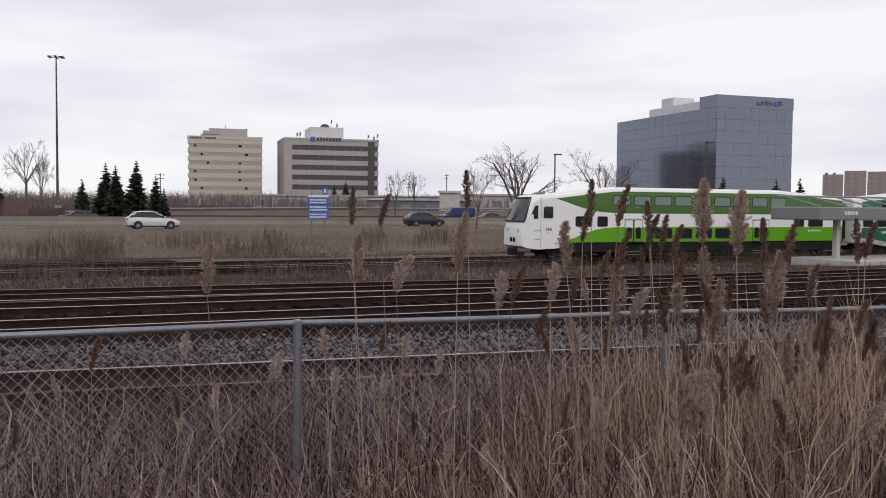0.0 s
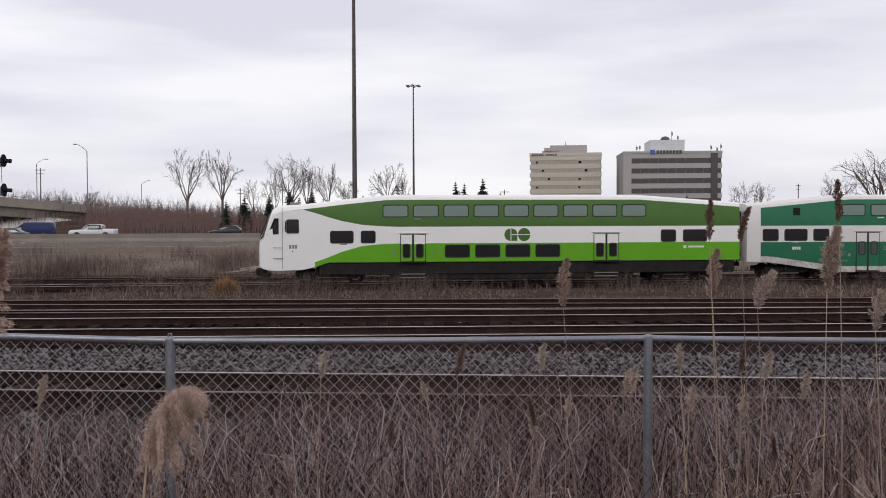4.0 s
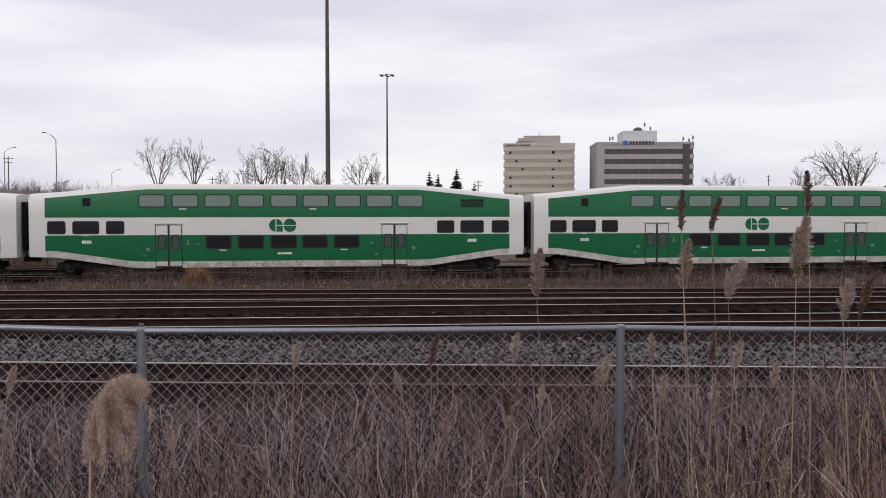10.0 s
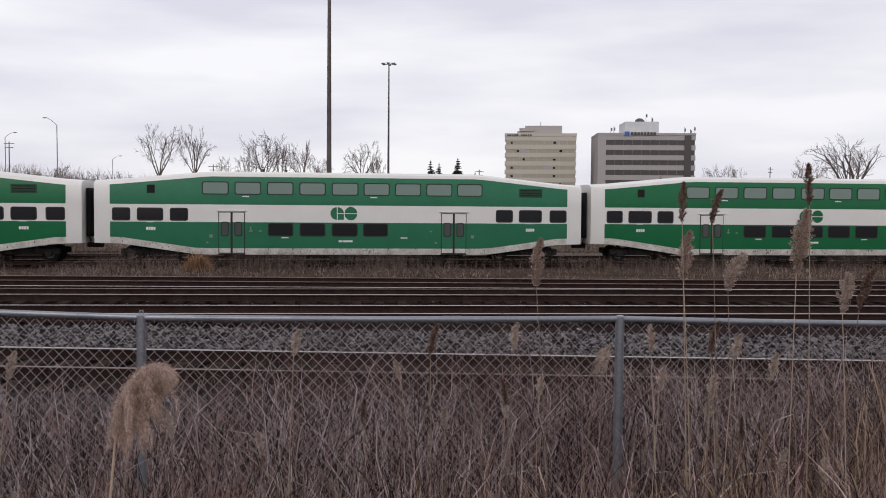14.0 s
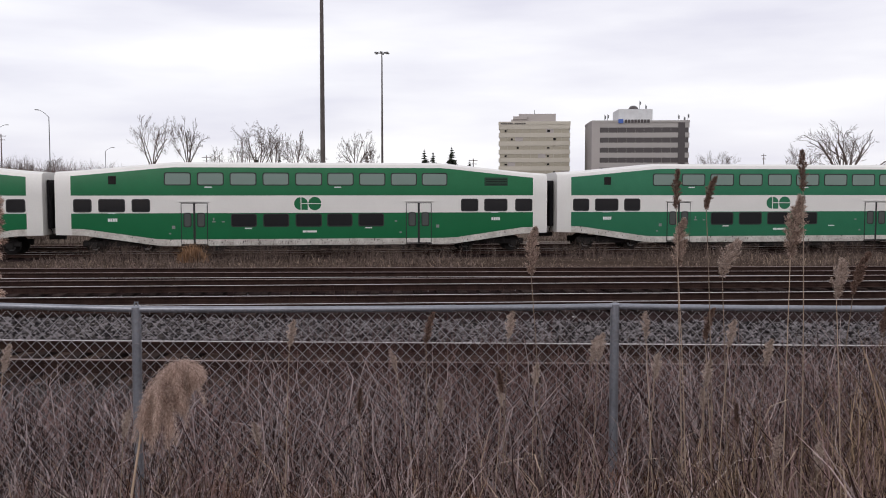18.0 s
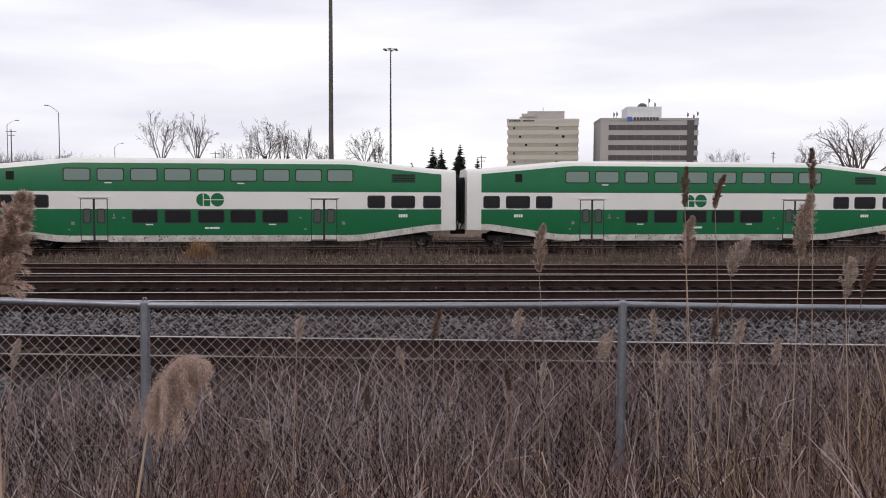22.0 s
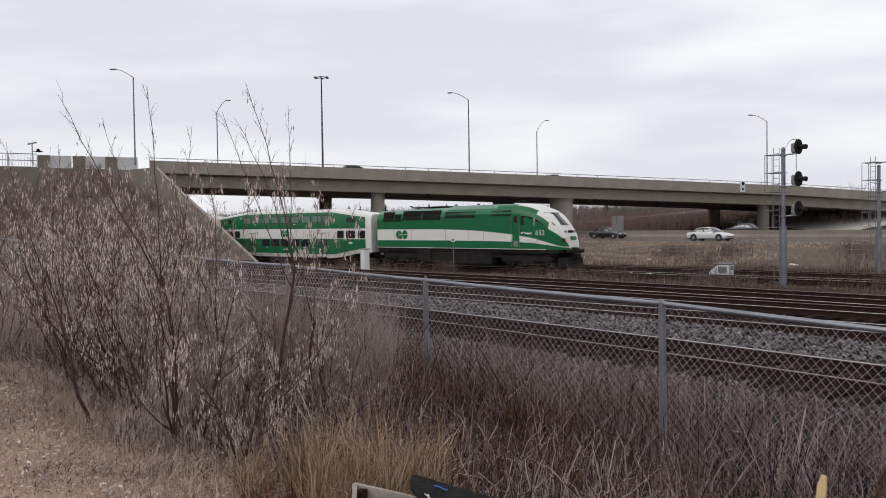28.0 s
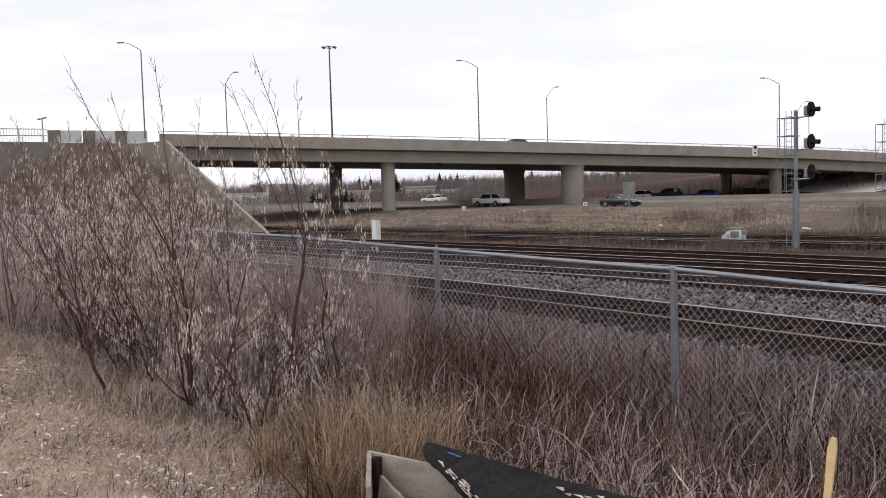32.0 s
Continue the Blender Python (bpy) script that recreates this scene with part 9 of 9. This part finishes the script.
# ---- dumped timber ----
def make_junk():
    t = thing("wooden_crate", "weathered grey board crate, broken open, in the weeds", "crate")

    def plank(a, b, drop, thick, mat=M_WOOD, nm="board", tip=(0, 0, -1)):
        """A board hung from its upper edge a-b; tip is the way its face runs down."""
        a, b, dn = Vector(a), Vector(b), Vector(tip).normalized() * drop
        n_ = (b - a).cross(dn).normalized() * thick
        m = Mesh(mat)
        k = 6
        r_ = random.Random(int(a.x * 977 + b.y * 131))
        rings = []
        for i in range(k + 1):
            p = a.lerp(b, i / k) + Vector((0, 0, r_.uniform(-.004, .004)))
            q = p + dn + Vector((0, 0, r_.uniform(-.006, .006)))
            rings.append([p, p + n_, q + n_, q])
        m.loft(rings)
        return part(nm, m, t)
    plank((-3.56, 2.63, 1.345), (-2.75, 2.86, 1.30), .21, .022)
    plank((-3.56, 2.64, 1.13), (-2.75, 2.87, 1.08), .22, .022)
    plank((-3.56, 2.63, 1.345), (-3.24, 2.37, 1.30), .20, .022)
    plank((-3.50, 2.60, 1.33), (-3.465, 2.61, 1.33), .40, .05, M_RUST, "corner_strap")
    plank((-3.40, 2.58, 1.27), (-3.14, 2.54, 1.19), .30, .018, tip=(0, -.2, -1))
    plank((-3.14, 2.60, 1.22), (-2.86, 2.58, 1.20), .24, .018, tip=(0, -.5, -1))
    s = thing("tar_board", "black tar-coated board with peeling white edges on the crate", "board")
    A, B, C, D = Vector((-3.30, 2.785, 1.385)), Vector((-1.85, 2.885, 1.372)), Vector((-3.31, 2.76, 1.372)), Vector((-2.05, 2.30, 1.17))
    b = Mesh(M_TAR)
    r_ = random.Random(5)
    n = 26
    rings = []
    for k in range(n + 1):
        u = k / n
        p = A.lerp(B, u) + Vector((0, 0, r_.uniform(-.005, .005)))
        q = C.lerp(D, u) + Vector((r_.uniform(-.012, .012), r_.uniform(-.012, .008), 0))
        up = Vector((0, 0, .012))
        rings.append([p - up * 2, q - up * 1.2, q, p.lerp(q, .7) + up * r_.uniform(.6, 1.4), p.lerp(q, .25) + up * r_.uniform(1.0, 1.8), p.lerp(q, .08) + up * 1.8, p])
    b.loft(rings)
    part("sheet", b, s)
    fl = Mesh(M_SEED)
    for k in range(70):
        u = r_.uniform(.12, .75)
        w = r_.uniform(.02, .07)
        p = C.lerp(D, u) + Vector((r_.uniform(-.01, .03), r_.uniform(-.005, .035), .016 + r_.uniform(0, .006)))
        o = (D - C).normalized()
        e = Vector((-o.y, o.x, .12)) * r_.uniform(.003, .009)
        fl.face([p, p + o * w, p + o * w * .8 + e, p + o * w * .1 + e])
    for k in range(14):
        p = A.lerp(B, r_.uniform(.55, .8)).lerp(C.lerp(D, .62), r_.uniform(.2, .45)) + Vector((0, 0, .03))
        fl.face([p, p + Vector((r_.uniform(.03, .09), -.008, -.004)), p + Vector((.03, .012, 0))])
    tagged(part("flake_spray", fl, s, "pale peeling flakes"), kind="stuff")
    bl = Mesh(M_SIGNBLUE)
    p = A.lerp(B, .14).lerp(C.lerp(D, .14), .35)
    bl.box((p.x, p.y, p.z + .022), (.05, .007, .004), 0)
    bl.box((p.x + .05, p.y - .006, p.z + .021), (.03, .006, .004), 0)
    part("blue_scrap", bl, s)


make_junk()


def motions():
    """All that moves: the train, the traffic, the birds and the nodding reed."""
    for ob, off in TRAIN:
        rows = []
        for t in (0, .5, 1, 1.5, 2, 3, 4, 5, 6, 7, 8, 9, 10, 11, 12, 13, 14, 15, 16, 17, 18, 19, 20, 21, 22, 23, 24, 25, 26, 27, 28, 29, 30, 31, 32):
            x = train_pos(t) + off
            rows.append((t, pose(x, far_line(x), RAIL_Z, 0, 0, math.degrees(math.atan((far_line(x + 8) - far_line(x - 8)) / 16)))))
        walk(ob, rows)
    for ob, y, t0, x0, v in CARS:
        walk(ob, [(t, pose(x0 + v * (t - t0), y, ROAD_Z, 0, 0, 0 if v > 0 else 180)) for t in (0, 8, 16, 24, 32)])
    for ob, y0, t0, v in BRIDGE_CARS:
        rows = []
        for t in range(0, 33, 4):
            y = min(max(y0 + v * (t - t0), -60), 186)
            p = br(y, 2.2 if v > 0 else 4.5, -1.1)
            q = br(y + 1, 2.2 if v > 0 else 4.5, -1.1)
            rows.append((t, pose(*p, 0, 0, math.degrees(math.atan2(q[1] - p[1], q[0] - p[0])) + (0 if v > 0 else 180))))
        walk(ob, rows)
    flights = (((28.7, 72.31, 11.29), (29.8, 69.87, 5.9)), ((29.2, 73.3, 8.96), (29.8, 68.66, 8.25)), ((29.4, 72.29, 7.4), (29.8, 69.85, 6.61)), ((28.5, 64.28, 9.23), (28.9, 60.7, 12.59)), ((30.7, 48.6, 4.6), (31.0, 45.99, 5.57)))
    for ob, ((ta, aa, ea), (tb, ab, eb)) in zip(BIRDS, flights):
        p, q = polar(aa, 55), polar(ab, 55)
        p.z, q.z = 2.57 + 55 * math.tan(radians(ea)), 2.57 + 55 * math.tan(radians(eb))
        v = (q - p) / (tb - ta)
        turn = math.degrees(math.atan2(v.y, v.x))
        away = Vector((-60, -10, 30))
        rows = [(0, p + away), (14, p + away * .9), (ta - 1.5, p - v * 1.5 + Vector((-8, 0, 2))), (ta, p), ((ta + tb) / 2, (p + q) / 2), (tb, q), (tb + .6, q + v * .6), (tb + 1.15, q + v * 1.1 + Vector((0, 0, 36))), (32.6, q + v * 1.5 + Vector((0, 10, 60)))]
        walk(ob, [(t, pose(*w, 0, 0, turn)) for t, w in rows])
    lean = ((0, 0.2), (2.5, 0), (4.2, -3), (6, -5.9), (9, -6.3), (13, -5.8), (14, -2.8), (16.5, 1.3), (19, 1.2), (23, 1), (24.8, 0), (28, .6), (32, .2))
    breeze = ((0, -1.9), (6, -1.7), (12, -1.5), (14, -1.0), (18, .2), (20, 1.0), (21, 1.5), (24, 1.4), (25, .9), (26, 0), (29, .2), (32, 0))
    for ob, base in TWINS:
        walk(ob, [(t, pose(base.x, base.y, base.z, 0, a, 0)) for t, a in breeze])
    for ob, base, gz in SWAY:
        walk(ob, [(t, pose(base.x, base.y, gz - .02, 0, a, 0)) for t, a in lean])


motions()
